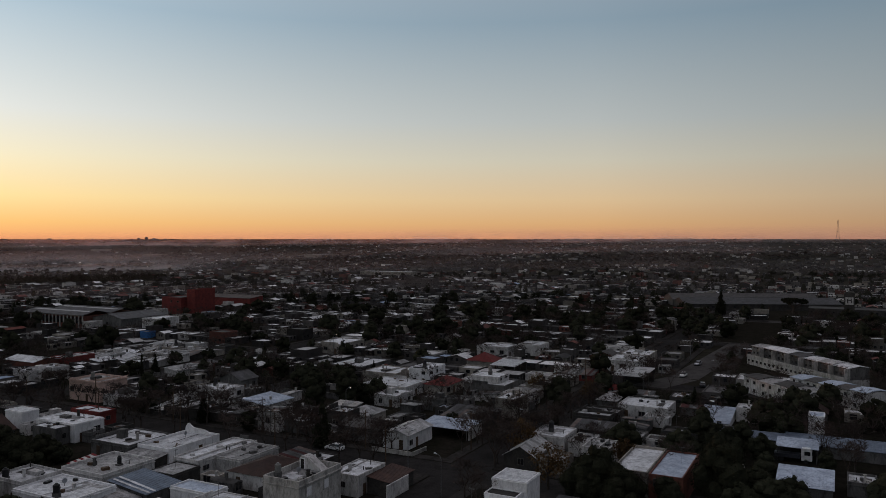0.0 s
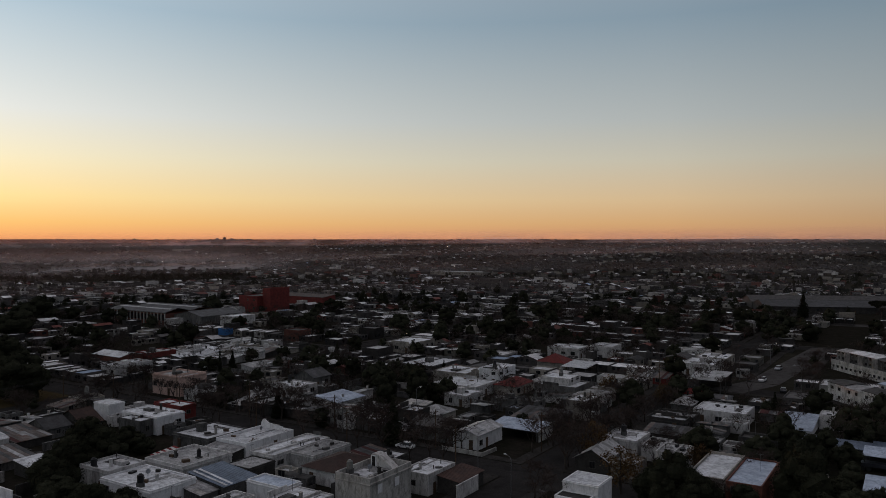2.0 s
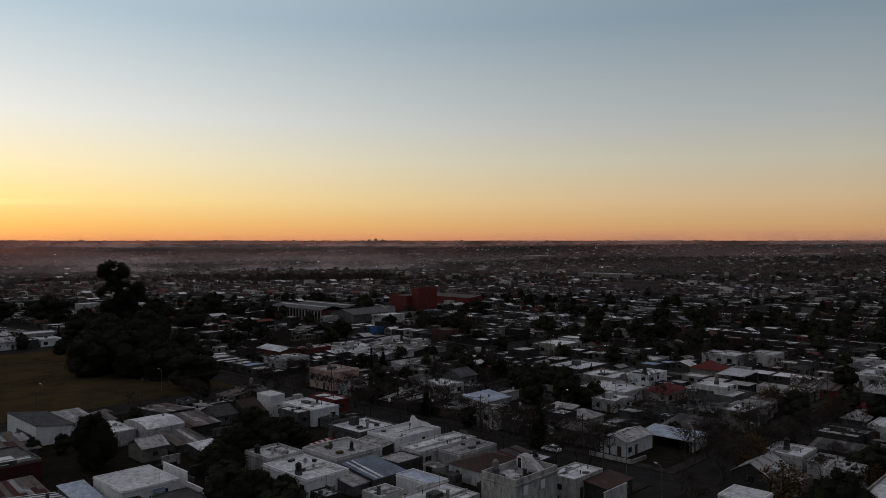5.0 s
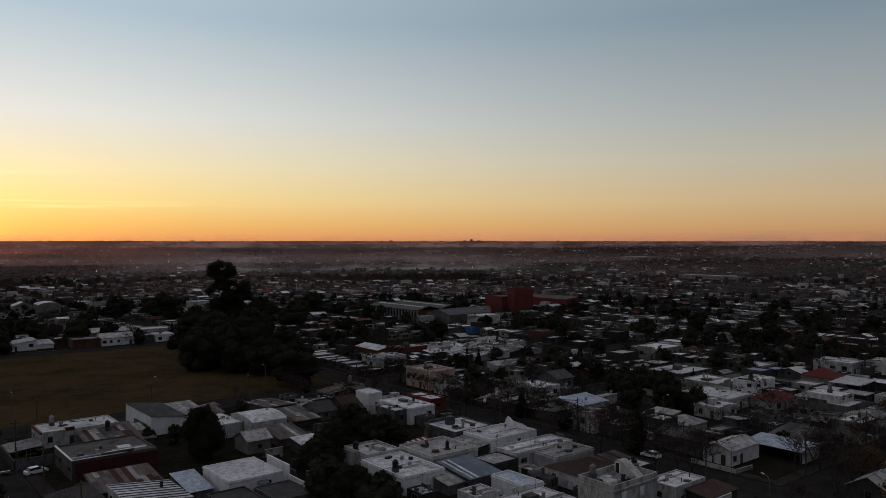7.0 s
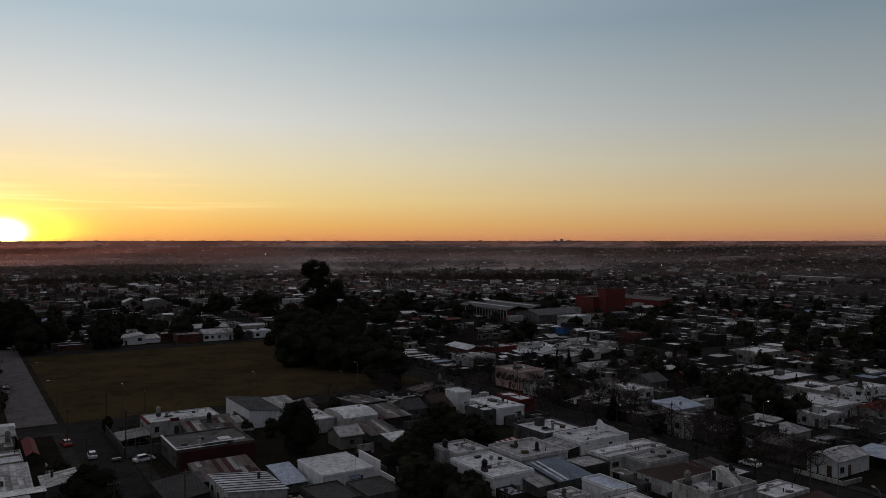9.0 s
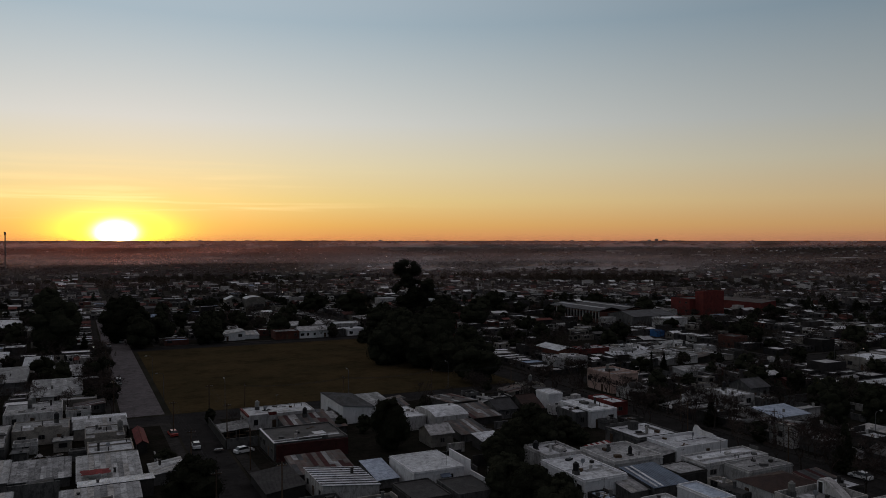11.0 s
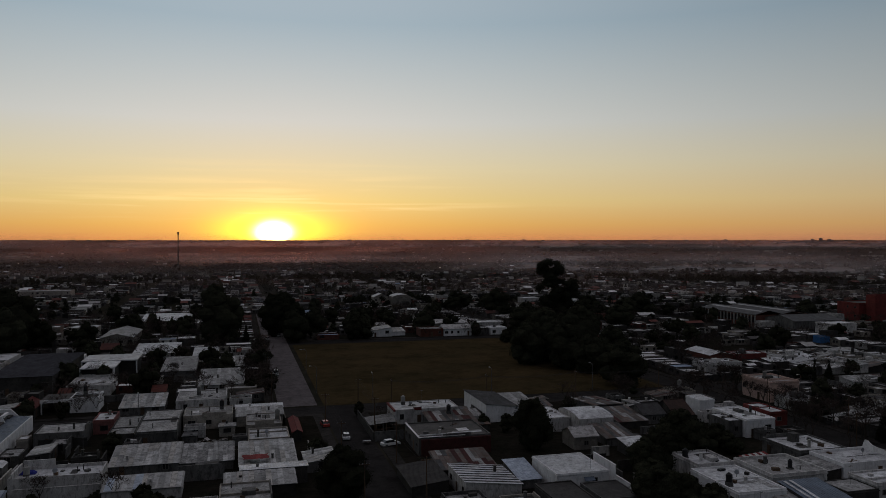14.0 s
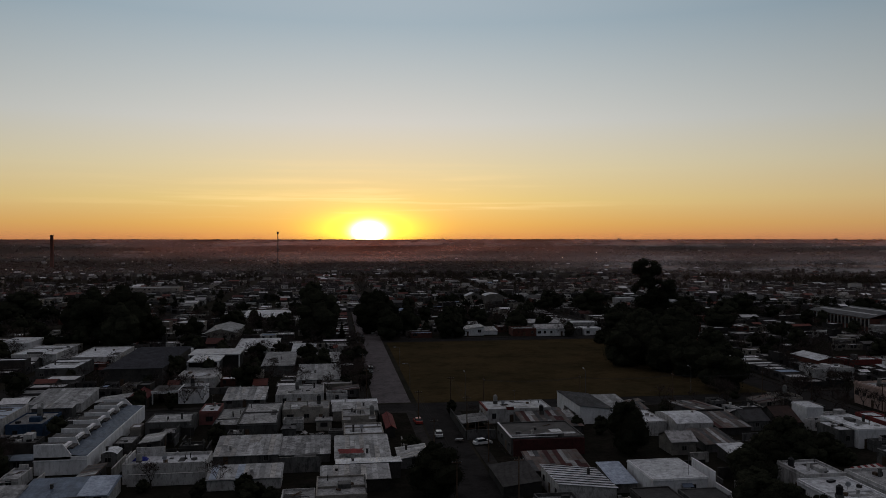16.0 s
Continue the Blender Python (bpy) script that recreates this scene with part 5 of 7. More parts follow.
house(-57.6, -44.0, 356.0, 388.0, 3.5, "gable", CREAM, ROOFGREY, pitch=0.12, ridge="y", windows="s", seed=140)
house(-19.6, -6.4, 394.0, 410.0, 5.0, "flat", CREAM, ROOFWHITE, 0.2, windows="s", seed=141)
house(-50.0, -25.0, 430.0, 462.0, 4.0, "metal", CREAM, ROOFWHITE, fall="s", windows="s", seed=142)
house(-25.0, -14.0, 271.0, 296.0, 3.0, "metal", GREY, ROOFGREY, fall="s", windows="", seed=143)
house(-30.0, -19.0, 214.0, 226.0, 3.1, "metal", GREY, ZINC, fall="s", windows="s", seed=144)
house(-16.0, -3.0, 213.6, 227.0, 3.2, "flat", WHITE, ROOFGREY, 0.25, windows="s", seed=145)
free_wall(-11.0, 152.2, -2.6, 152.2, 3.0, GREY, label="bare grey cement wall")
free_wall(-38.0, 147.6, -24.0, 147.6, 2.2, WHITE, label="long pale boundary wall with stains")

# a closely built quarter of patched pale roofs
quarter = random.Random(73)
for row in range(8):
    x, y = 183.0, 194.0 + 7.6 * row
    while x < 238.0:
        w, d = quarter.uniform(4.5, 10.0), quarter.uniform(5.0, 7.2)
        if quarter.random() < 0.86 and free(x, x + w, y, y + d, 0.1) and not (203.0 < y + d and y < 213.0) and x + w < 239.4:
            flat = quarter.random() < 0.4
            house(x, x + w, y, y + d, quarter.uniform(2.5, 3.2), "flat" if flat else "metal", quarter.choice((GREY, DARK, CREAM, WHITE)), quarter.choices((ROOFWHITE, ROOFGREY, SKYBLUE), (6, 3, 1))[0] if flat else quarter.choices((ZINC, ROOFGREY, ROOFWHITE, BLUEMETAL, RUST), (5, 4, 3, 1, 1))[0], 0.2, quarter.choice("wsew"), windows="w" if quarter.random() < 0.3 else "", seed=300 + 20 * row + int(x), glazed=0.5)
        x += w + quarter.choice((0.3, 0.3, 0.3, 2.0))

# ---------------------------------------------------------------- large buildings of the middle distance
def factory():
    """A brick hall with a row of white pillars, a grey hall with a pale gable and a white store."""
    root = thing("factory", pose(262.0, 368.0, 0.1), "brick factory hall with white pillars and a long dark roof", "factory")
    part("wall", Mesh().box(0, 34, -24, 24, -0.1, 6.3, skip="b"), BRICK, root)
    for k in range(17):
        y = -23.6 + 47.2 * k / 16
        part("pillar", Mesh().box(-0.4, 0, y - 0.32, y + 0.32, -0.1, 6.4), CONCWALL, root)
    for k in range(16):
        y = -23.6 + 47.2 * (k + 0.5) / 16
        part("window", Mesh().box(-0.08, 0.02, y - 0.9, y + 0.9, 2.4, 5.6), GLASS, root)
    part("beam", Mesh().box(-0.5, 0.1, -24.2, 24.2, 6.3, 6.7), CREAM, root)
    for k, x in enumerate((-0.8, 16.4)):
        part("roof", join(slab([(x, -24.4, 6.75), (x + 8.6, -24.4, 8.7), (x + 8.6, 24.4, 8.7), (x, 24.4, 6.75)], 0.12), slab([(x + 17.2, 24.4, 6.75), (x + 8.6, 24.4, 8.7), (x + 8.6, -24.4, 8.7), (x + 17.2, -24.4, 6.75)], 0.12)), ZINCDARK, root)
        part("skylight", slab([(x + 5.2, -22, 8.06), (x + 6.6, -22, 8.4), (x + 6.6, 22, 8.4), (x + 5.2, 22, 8.06)], 0.05), ZINC, root)
    TAKEN.append((258, 300, 342, 394))


factory()
house(266.0, 294.0, 320.0, 342.0, 5.6, "gable", GREY, ZINCDARK, pitch=0.1, ridge="x", windows="w", storeys=1, seed=200, name="factory_hall", label="grey factory hall with a pale gable and sheet roof", tall=False, dense=6)
house(272.0, 287.0, 303.0, 313.0, 6.0, "flat", WHITE, ROOFWHITE, 0.3, windows="", seed=201, name="store", label="plain white store building beside a factory", tall=False, doors=False)
house(249.6, 254.2, 283.6, 288.6, 3.0, "flat", BLUE_PAINT, ROOFGREY, 0.3, windows="s", seed=206, label="small bright blue house near a factory", tall=False)
# the row of low houses beyond the field
house(60.4, 70.6, 357.0, 369.0, 4.2, "metal", CLEAN, ZINC, fall="w", windows="s", seed=240, label="white house with a sloping sheet roof facing a field", tall=False)
house(71.0, 77.6, 359.6, 368.0, 2.9, "metal", CLEAN, ZINC, fall="s", windows="s", seed=241, label="low white lean-to house facing a field", tall=False)
house(83.4, 94.4, 351.6, 361.0, 3.7, "flat", BRICK, ROOFGREY, 0.3, windows="s", seed=242, label="low red brick house facing a field", tall=False)
house(94.8, 108.6, 351.4, 362.0, 3.5, "gable", CLEAN, ZINC, pitch=0.14, ridge="x", windows="s", seed=243, label="white house with dark doors and a zinc roof", tall=False, dense=2.6)
house(111.2, 117.4, 352.0, 360.0, 3.3, "flat", GREY, ROOFWHITE, 0.3, windows="s", seed=244, label="grey cement house with a pale flat roof", tall=False)
house(118.2, 126.4, 351.4, 359.6, 3.4, "flat", CLEAN, ROOFWHITE, 0.3, windows="s", seed=245, label="small white house with a pale flat roof", tall=False)
house(93.0, 112.0, 370.0, 381.0, 4.2, "gable", CREAM, ZINC, pitch=0.12, ridge="x", windows="s", seed=246, label="cream house under a wide zinc roof", tall=False)
house(118.0, 134.0, 374.0, 384.0, 3.6, "flat", WHITE, ROOFWHITE, 0.3, windows="s", seed=247, label="white house with a broad pale flat roof", tall=False)
house(106.0, 119.0, 532.0, 546.0, 5.6, "barrel", CREAM, ROOFWHITE, pitch=0.2, ridge="y", windows="s", seed=248, name="hall", label="pale hall under a curved roof", tall=False)
house(94.0, 104.6, 542.0, 552.0, 5.0, "gable", CREAM, ROOFWHITE, pitch=0.2, ridge="y", windows="s", seed=249, name="hall", label="pale gabled hall beside a curved hall", tall=False)
house(214.0, 231.0, 490.0, 499.0, 4.4, "flat", CLEAN, ROOFWHITE, 0.3, windows="", seed=250, name="store", label="long plain white store building", tall=False, doors=False)
house(197.0, 210.0, 514.0, 524.0, 4.4, "flat", WHITE, ROOFWHITE, 0.3, windows="s", seed=251, label="white flat-roofed house behind tall trees", tall=False)
house(343.0, 360.0, 349.0, 355.6, 15.0, "flat", ROSE, ROOFDARK, 0.5, windows="w", storeys=3, seed=202, name="brick_block", label="tall dark red industrial block", tall=False, dense=5)
house(338.6, 360.0, 355.8, 372.0, 10.2, "flat", ROSE, ROOFDARK, 0.5, windows="w", storeys=2, seed=203, name="brick_block", label="dark red industrial hall", tall=False, dense=5)
house(386.0, 399.0, 344.0, 396.0, 8.0, "metal", ROSE, RUST, fall="w", windows="", seed=204, name="warehouse", label="long dark red warehouse", tall=False)
TAKEN.append((508, 590, 0, 108))
house(527.0, 557.0, 1.0, 99.0, 4.2, "gable", DARK, ZINCDARK, pitch=0.1, ridge="y", windows="w", storeys=1, seed=210, rz=23.4, name="warehouse", label="long low warehouse with a dark grey sheet roof", tall=False, fine=False, dense=7)
house(558.0, 586.0, 14.0, 112.0, 4.4, "gable", DARK, ROOFDARK, pitch=0.12, ridge="y", windows="w", storeys=1, seed=211, rz=23.4, name="warehouse", label="long low warehouse with a weathered sheet roof", tall=False, fine=False, dense=7)
house(470.0, 490.0, -44.0, 16.0, 7.5, "flat", DARK, ROOFDARK, 0.4, windows="w", storeys=2, seed=220, name="hall", label="long dark hall with a flat roof", tall=False, fine=False)
house(462.5, 467.5, -6.6, -1.6, 17.0, "flat", DARK, ROOFDARK, 0.4, windows="", seed=221, name="sign_tower", label="dark square tower carrying a white square sign", tall=False, doors=False)
sg = thing("sign", pose(462.4, -4.1, 12.8), "white square sign with a dark bracket shape on a tower", "sign")
part("panel", Mesh().box(-0.2, 0.05, -1.9, 1.9, -2.0, 2.0), WHITE, sg)
part("mark", Mesh().box(-0.24, -0.2, -1.1, -0.6, -1.2, 1.2).box(-0.24, -0.2, 0.6, 1.1, -1.2, 1.2).box(-0.24, -0.2, -0.6, 0.6, 0.2, 0.7), DARK, sg)
house(795.0, 812.0, 455.0, 530.0, 5.0, "flat", CREAM, ROOFWHITE, 0.4, windows="w", storeys=1, seed=222, name="hall", label="long pale hall far off among trees", tall=False, fine=False, base=land(803.0, 492.0) + 0.1)
house(610.0, 622.0, 328.0, 358.0, 10.0, "flat", DARK, ROOFDARK, 0.4, windows="w", storeys=3, seed=223, name="apartment_block", label="three-storey dark block of flats with rows of windows", tall=False, fine=True, dense=2.6, glazed=1.0, doors=False, base=land(616.0, 343.0) + 0.1)
house(-166.0, -127.0, 655.0, 672.0, 6.0, "flat", CREAM, ROOFGREY, 0.4, windows="s", storeys=2, seed=224, name="hall", label="wide pale hall beyond the houses", tall=False, fine=False)
house(-74.0, -62.0, 377.5, 388.0, 6.0, "flat", CREAM, ROOFWHITE, 0.2, windows="", seed=225, fine=False, tall=False, label="plain cream box-shaped house beside dark trees")

# ---------------------------------------------------------------- the other houses of the blocks
def lots(bx0, bx1, by0, by1, rng, out):
    """Footprints side by side along the four streets of a block, with sheds and lean-tos behind them."""
    def put(x0, x1, y0, y1, chance):
        if rng.random() < chance:
            out.append((min(x0, x1), max(x0, x1), min(y0, y1), max(y0, y1)))
    for side in (0, 1):
        sgn = 1 if side == 0 else -1
        y = by0 + 3.0
        while y < by1 - 7:
            w = rng.uniform(5.0, 9.5)
            x = (bx0 if side == 0 else bx1) + sgn * rng.choice((2.8, 2.8, 4.5))
            for k, chance in enumerate((0.95, 0.8, 0.6, 0.4)):
                d = rng.uniform(5, 11) if k == 0 else rng.uniform(3, 7)
                a, b = y + rng.uniform(0, 0.35) * w * (k > 0), y + w - 0.35 - rng.uniform(0, 0.35) * w * (k > 0)
                put(x, x + sgn * d, a, b, chance)
                x += sgn * (d + rng.choice((0.4, 0.4, 2.5, 5.0)))
            y += w
        x = bx0 + 22.0
        while x < bx1 - 26:
            w = rng.uniform(5.0, 9.5)
            y = (by0 if side == 0 else by1) + sgn * rng.choice((2.8, 2.8, 4.5))
            for k, chance in enumerate((0.95, 0.8, 0.65, 0.5, 0.35)):
                d = rng.uniform(5, 12) if k == 0 else rng.uniform(3, 8)
                a, b = x + rng.uniform(0, 0.35) * w * (k > 0), x + w - 0.35 - rng.uniform(0, 0.35) * w * (k > 0)
                put(a, b, y, y + sgn * d, chance)
                y += sgn * (d + rng.choice((0.4, 0.4, 2.5, 6.0)))
            x += w


STUFF = [S_WHITE, S_CREAM, S_GREY, S_BRICK, S_ROOFW, S_ROOFG, S_ROOFD, S_ROOFT, S_ROOFB, S_GLASS]
joined = Mesh()


def joined_house(x0, x1, y0, y1, z, h, rng, windows=True, lip=0.35, wall=None, top=None):
    """A simpler house for the joined far town: walls with a parapet round a sunk roof, or a gable, and windows."""
    m = joined
    # mostly the darkened grey, which puts the walls' shade into colour
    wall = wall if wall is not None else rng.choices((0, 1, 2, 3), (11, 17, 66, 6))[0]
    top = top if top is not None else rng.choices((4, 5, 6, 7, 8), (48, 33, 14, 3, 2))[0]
    n = len(m.v)
    if top == 7 or rng.random() < 0.05:
        ym, r = (y0 + y1) / 2, (y1 - y0) * 0.14
        m.v += [(x0, y0, z - 1), (x1, y0, z - 1), (x1, y1, z - 1), (x0, y1, z - 1), (x0, y0, z + h), (x1, y0, z + h), (x1, y1, z + h), (x0, y1, z + h), (x0, ym, z + h + r), (x1, ym, z + h + r)]
        for q in ((0, 1, 5, 4), (1, 2, 6, 9, 5), (2, 3, 7, 6), (3, 0, 4, 8, 7)):
            m.f.append(tuple(n + i for i in q))
            m.m.append(wall)
        k, o = len(m.v), 0.3
        m.v += [(x0 - o, y0 - o, z + h - 0.1), (x1 + o, y0 - o, z + h - 0.1), (x1 + o, ym, z + h + r + 0.1), (x0 - o, ym, z + h + r + 0.1), (x1 + o, y1 + o, z + h - 0.1), (x0 - o, y1 + o, z + h - 0.1)]
        for q in ((0, 1, 2, 3), (3, 2, 4, 5)):
            m.f.append(tuple(k + i for i in q))
            m.m.append(top)
    else:
        t = 0.22
        for zz, d in ((z - 1, 0), (z + h, 0), (z + h, t), (z + h - lip, t)):
            m.v += [(x0 + d, y0 + d, zz), (x1 - d, y0 + d, zz), (x1 - d, y1 - d, zz), (x0 + d, y1 - d, zz)]
        for lv in range(3):
            for i in range(4):
                j = (i + 1) % 4
                m.f.append((n + 4 * lv + i, n + 4 * lv + j, n + 4 * lv + 4 + j, n + 4 * lv + 4 + i))
                m.m.append(wall)
        k = len(m.v)
        m.v += [(x0 + t, y0 + t, z + h - lip), (x1 - t, y0 + t, z + h - lip), (x1 - t, y1 - t, z + h - lip), (x0 + t, y1 - t, z + h - lip)]
        m.f.append((k, k + 1, k + 2, k + 3))
        m.m.append(top)
    if windows:
        for q in range(2):
            s = rng.uniform(x0 + 0.8, x1 - 0.8)
            m.box(s - 0.5, s + 0.5, y0 - 0.05, y0 + 0.02, z + 1.0, z + 2.1, 9, skip="bn")
            s = rng.uniform(y0 + 0.8, y1 - 0.8)
            xw = x0 if x0 > 0 else x1
            m.box(xw - 0.05, xw + 0.05, s - 0.5, s + 0.5, z + 1.0, z + 2.1, 9, skip="b")


FILL = random.Random(21)
cand = []
for i in range(len(STREETS_X) - 1):
    for j in range(len(STREETS_Y) - 1):
        x0, x1, y0, y1 = STREETS_X[i] + 4.6, STREETS_X[i + 1] - 4.6, STREETS_Y[j] + 4.6, STREETS_Y[j + 1] - 4.6
        if STREETS_X[i] == -96.0 and STREETS_Y[j] >= 208:
            x1 = 9.8
        lots(x0, x1, y0, y1, FILL, cand)
lots(-206.0, -100.6, 212.6, 340.4, FILL, cand)
lots(-206.0, -100.6, 349.6, 478.0, FILL, cand)
for bx in range(-5, 8):
    for by in range(-1, 7):
        x0, y0 = 26.0 + 108.5 * bx + 4.6, 66.0 + 138.0 * by + 4.6
        if y0 > 480 or x0 > 570 or (x0 < -210 and y0 > 330):
            lots(x0, x0 + 99.0, y0, y0 + 128.5, FILL, cand)
cand = [c for c in cand if -96 < math.degrees(math.atan2(c[0] + c[1], c[2] + c[3])) - 62.5 < 42 and 118 < math.hypot(c[0] + c[1], c[2] + c[3]) / 2 < (530 if max(c[1], c[3]) < 483 and c[1] < 570 else 860)]
cand.sort(key=lambda c: math.hypot(c[0] + c[1], c[2] + c[3]))
near_houses = 0
for x0, x1, y0, y1 in cand:
    for tr in range(3):
        if free(x0, x1, y0, y1, 0.25):
            break
        k = 0.1
        x0, x1, y0, y1 = x0 + k * (x1 - x0), x1 - k * (x1 - x0), y0 + k * (y1 - y0), y1 - k * (y1 - y0)
    else:
        continue
    if x1 - x0 < 2.2 or y1 - y0 < 2.2:
        continue
    if near_houses < 190:
        near_houses += 1
        random_house(x0, x1, y0, y1, True, FILL)
    else:
        TAKEN.append((x0, x1, y0, y1))
        joined_house(x0, x1, y0, y1, land((x0 + x1) / 2, (y0 + y1) / 2) + 0.15, FILL.choices((FILL.uniform(2.1, 2.9), FILL.uniform(4.4, 5.2)), (95, 5))[0], FILL)

# ---------------------------------------------------------------- roof tanks and roof clutter
water_tank(81.6, 114.0, 3.5)
water_tank(83.0, 129.6, 4.1, stand=0.3)
water_tank(98.4, 119.4, 3.7, stand=0.3, r=0.4)
water_tank(101.6, 84.4, 5.66, False)
water_tank(50.6, 183.2, 2.7)
water_tank(41.0, 192.6, 3.5, False)
water_tank(9.0, 186.0, 3.3, False)
water_tank(-4.0, 200.0, 3.4)
water_tank(-70.0, 195.0, 3.3, False)
water_tank(-37.0, 152.6, 3.4, False, stand=0.3)
water_tank(159.0, 56.0, 3.8)
water_tank(208.0, 92.4, 5.75, False)
water_tank(214.0, 118.0, 5.0)
water_tank(148.0, 190.4, 5.5, False)
tk = random.Random(5)
for o in [o for o in scene.objects if o.get("category") == "house" and "flat roof" in o.get("label", "")]:
    p = o.matrix_basis.translation
    if tk.random() < 0.13 and p.length < 420 and p.length > 215:
        hz = max(c[2] for ch in o.children if ch.name.startswith("roof") for c in ch.bound_box)
        water_tank(p.x + tk.uniform(-1, 1), p.y + tk.uniform(-1, 1), p.z + hz - 0.02, tk.random() < 0.4)


def dish(x, y, z, turn):
    """A satellite dish on a short mast."""
    root = thing("satellite_dish", pose(x, y, z, 0, 0, turn), "small grey satellite dish on a roof", "satellite dish", "satellite dishes")
    part("mast", Mesh().tube((0, 0, -0.05), (0, 0, 0.9), 0.04, 0.04, 6), STEEL, root)
    m = Mesh()
    for k in range(12):
        a, b = 2 * math.pi * k / 12, 2 * math.pi * (k + 1) / 12
        q = lambda r, w: (r * math.cos(w), -0.1 - 0.5 * (0.45 ** 2 - r * r), 1.05 + r * math.sin(w))
        m.face([q(0.0, 0), q(0.22, a), q(0.22, b)])
        m.face([q(0.22, a), q(0.45, a), q(0.45, b), q(0.22, b)])
    part("reflector", m, CARGREY, root)
    return root


dish(104.0, 82.0, 5.66, -30)
dish(86.0, 118.0, 3.5, -20)
dish(119.0, 124.0, 3.5, 10)
dish(42.4, 190.0, 3.5, 0)
dish(6.0, 172.0, 2.9, 20)
dish(-32.0, 151.0, 3.4, 20)

tp = thing("tarpaulin", pose(3.3, 155.6, 3.02, 3, 0, 0), "red tarpaulin spread over a patched sheet roof", "tarpaulin")
tm = Mesh()
for i in range(9):
    for j in range(4):
        tm.v.append((-2.5 + 0.62 * i + 0.25 * math.sin(j * 2.1), -1.4 + 0.95 * j + 0.12 * math.sin(i * 1.7), 0.04 + 0.06 * noise.noise((i * 0.9, j * 0.8, 4.0))))
for i in range(8):
    for j in range(3):
        tm.f.append((i * 4 + j, i * 4 + 4 + j, i * 4 + 5 + j, i * 4 + 1 + j))
        tm.m.append(0)
part("cloth", tm, REDCLOTH, tp)


def air_conditioner(x, y, z, turn):
    root = thing("air_conditioner", pose(x, y, z, 0, 0, turn), "pale air-conditioner box fixed to a white wall", "air conditioner", "air conditioners")
    part("casing", Mesh().box(-0.45, 0.45, -0.36, -0.02, 0, 0.62), CARWHITE, root)
    part("grille", Mesh().tube((-0.1, -0.36, 0.31), (-0.1, -0.38, 0.31), 0.25, 0.25, 14), TANKBLACK, root)
    part("bracket", Mesh().box(-0.35, 0.35, -0.34, 0.02, -0.06, 0.0), STEEL, root)


air_conditioner(60.0, 189.0, 1.4, -90)
air_conditioner(60.0, 186.0, 1.2, -90)
aw = thing("awning", pose(61.4, 126.75, 2.6), "small blue-grey awning over a window of a white house", "awning")
part("canopy", slab([(-1.0, -0.9, 0.0), (1.0, -0.9, 0.0), (1.0, 0.0, 0.45), (-1.0, 0.0, 0.45)], 0.04), BLUEMETAL, aw)
part("bracket", Mesh().tube((-0.9, 0, 0.0), (-0.9, -0.85, 0.0), 0.02, 0.02, 5), STEEL, aw)
part("bracket", Mesh().tube((0.9, 0, 0.0), (0.9, -0.85, 0.0), 0.02, 0.02, 5), STEEL, aw)


stripe = thing("striped_awning", pose(99.6, 130.4, 2.5, 0, 0, 12), "red and white striped awning over a back yard", "awning")
for k in range(9):
    part("stripe", slab([(-3.6 + 0.8 * k, -1.3, 0.0), (-2.8 + 0.8 * k, -1.3, 0.0), (-2.8 + 0.8 * k, 1.3, 0.7), (-3.6 + 0.8 * k, 1.3, 0.7)], 0.03), (REDCLOTH, WHITE)[k % 2], stripe)
for px in (-3.5, 3.5):
    for py, pz in ((-1.25, -0.04), (1.25, 0.66)):
        part("post", Mesh().tube((px, py, -2.35), (px, py, pz), 0.05, 0.05, 6), STEEL, stripe)


def aerial(x, y, z, h, turn):
    """A television aerial on a thin mast."""
    root = thing("tv_aerial", pose(x, y, z, 0, 0, turn), "thin television aerial on a roof mast", "aerial", "television aerials")
    part("mast", Mesh().tube((0, 0, -0.1), (0, 0, h), 0.035, 0.025, 5), STEEL, root)
    part("boom", Mesh().box(-0.6, 0.6, -0.015, 0.015, h - 0.15, h - 0.12), STEEL, root)
    for k in range(5):
        part("rod", Mesh().box(-0.55 + 0.27 * k, -0.53 + 0.27 * k, -0.3, 0.3, h - 0.14, h - 0.12), STEEL, root)


ar = random.Random(17)
aerial(62.6, 128.6, 3.9, 6.0, 20)
n_aerial = 0
for o in [o for o in scene.objects if o.get("category") == "house" and "flat roof" in o.get("label", "")]:
    p = o.matrix_basis.translation
    if p.length < 230 and n_aerial < 24 and ar.random() < 0.3:
        hz = max(c[2] for ch in o.children if ch.name.startswith("roof") for c in ch.bound_box)
        aerial(p.x + ar.uniform(-1.5, 1.5), p.y + ar.uniform(-1.5, 1.5), p.z + hz, ar.uniform(2.0, 4.0), ar.uniform(0, 180))
        n_aerial += 1

# low walls between the back yards
yw = random.Random(44)
n_wall = 0
while n_wall < 70:
    x, y = yw.uniform(-60, 240), yw.uniform(60, 260)
    r = math.hypot(x, y)
    L = yw.uniform(4, 10)
    along = yw.random() < 0.5
    box4 = (x - L / 2, x + L / 2, y - 0.2, y + 0.2) if along else (x - 0.2, x + 0.2, y - L / 2, y + L / 2)
    if not 125 < r < 270 or (6 < x < 26 and y > 205) or not free(*box4, 0.05) or any(abs(x - q) < 8 for q in STREETS_X) or any(abs(y - q) < 8 for q in STREETS_Y):
        continue
    TAKEN.append(box4)
    free_wall(box4[0] if along else x, y if along else box4[2], box4[1] if along else x, y if along else box4[3], yw.uniform(1.6, 2.3), yw.choice((GREY, DARK, GREY, DARK, CONCWALL)), label="weathered yard wall between back gardens")
    n_wall += 1

# ---------------------------------------------------------------- trees


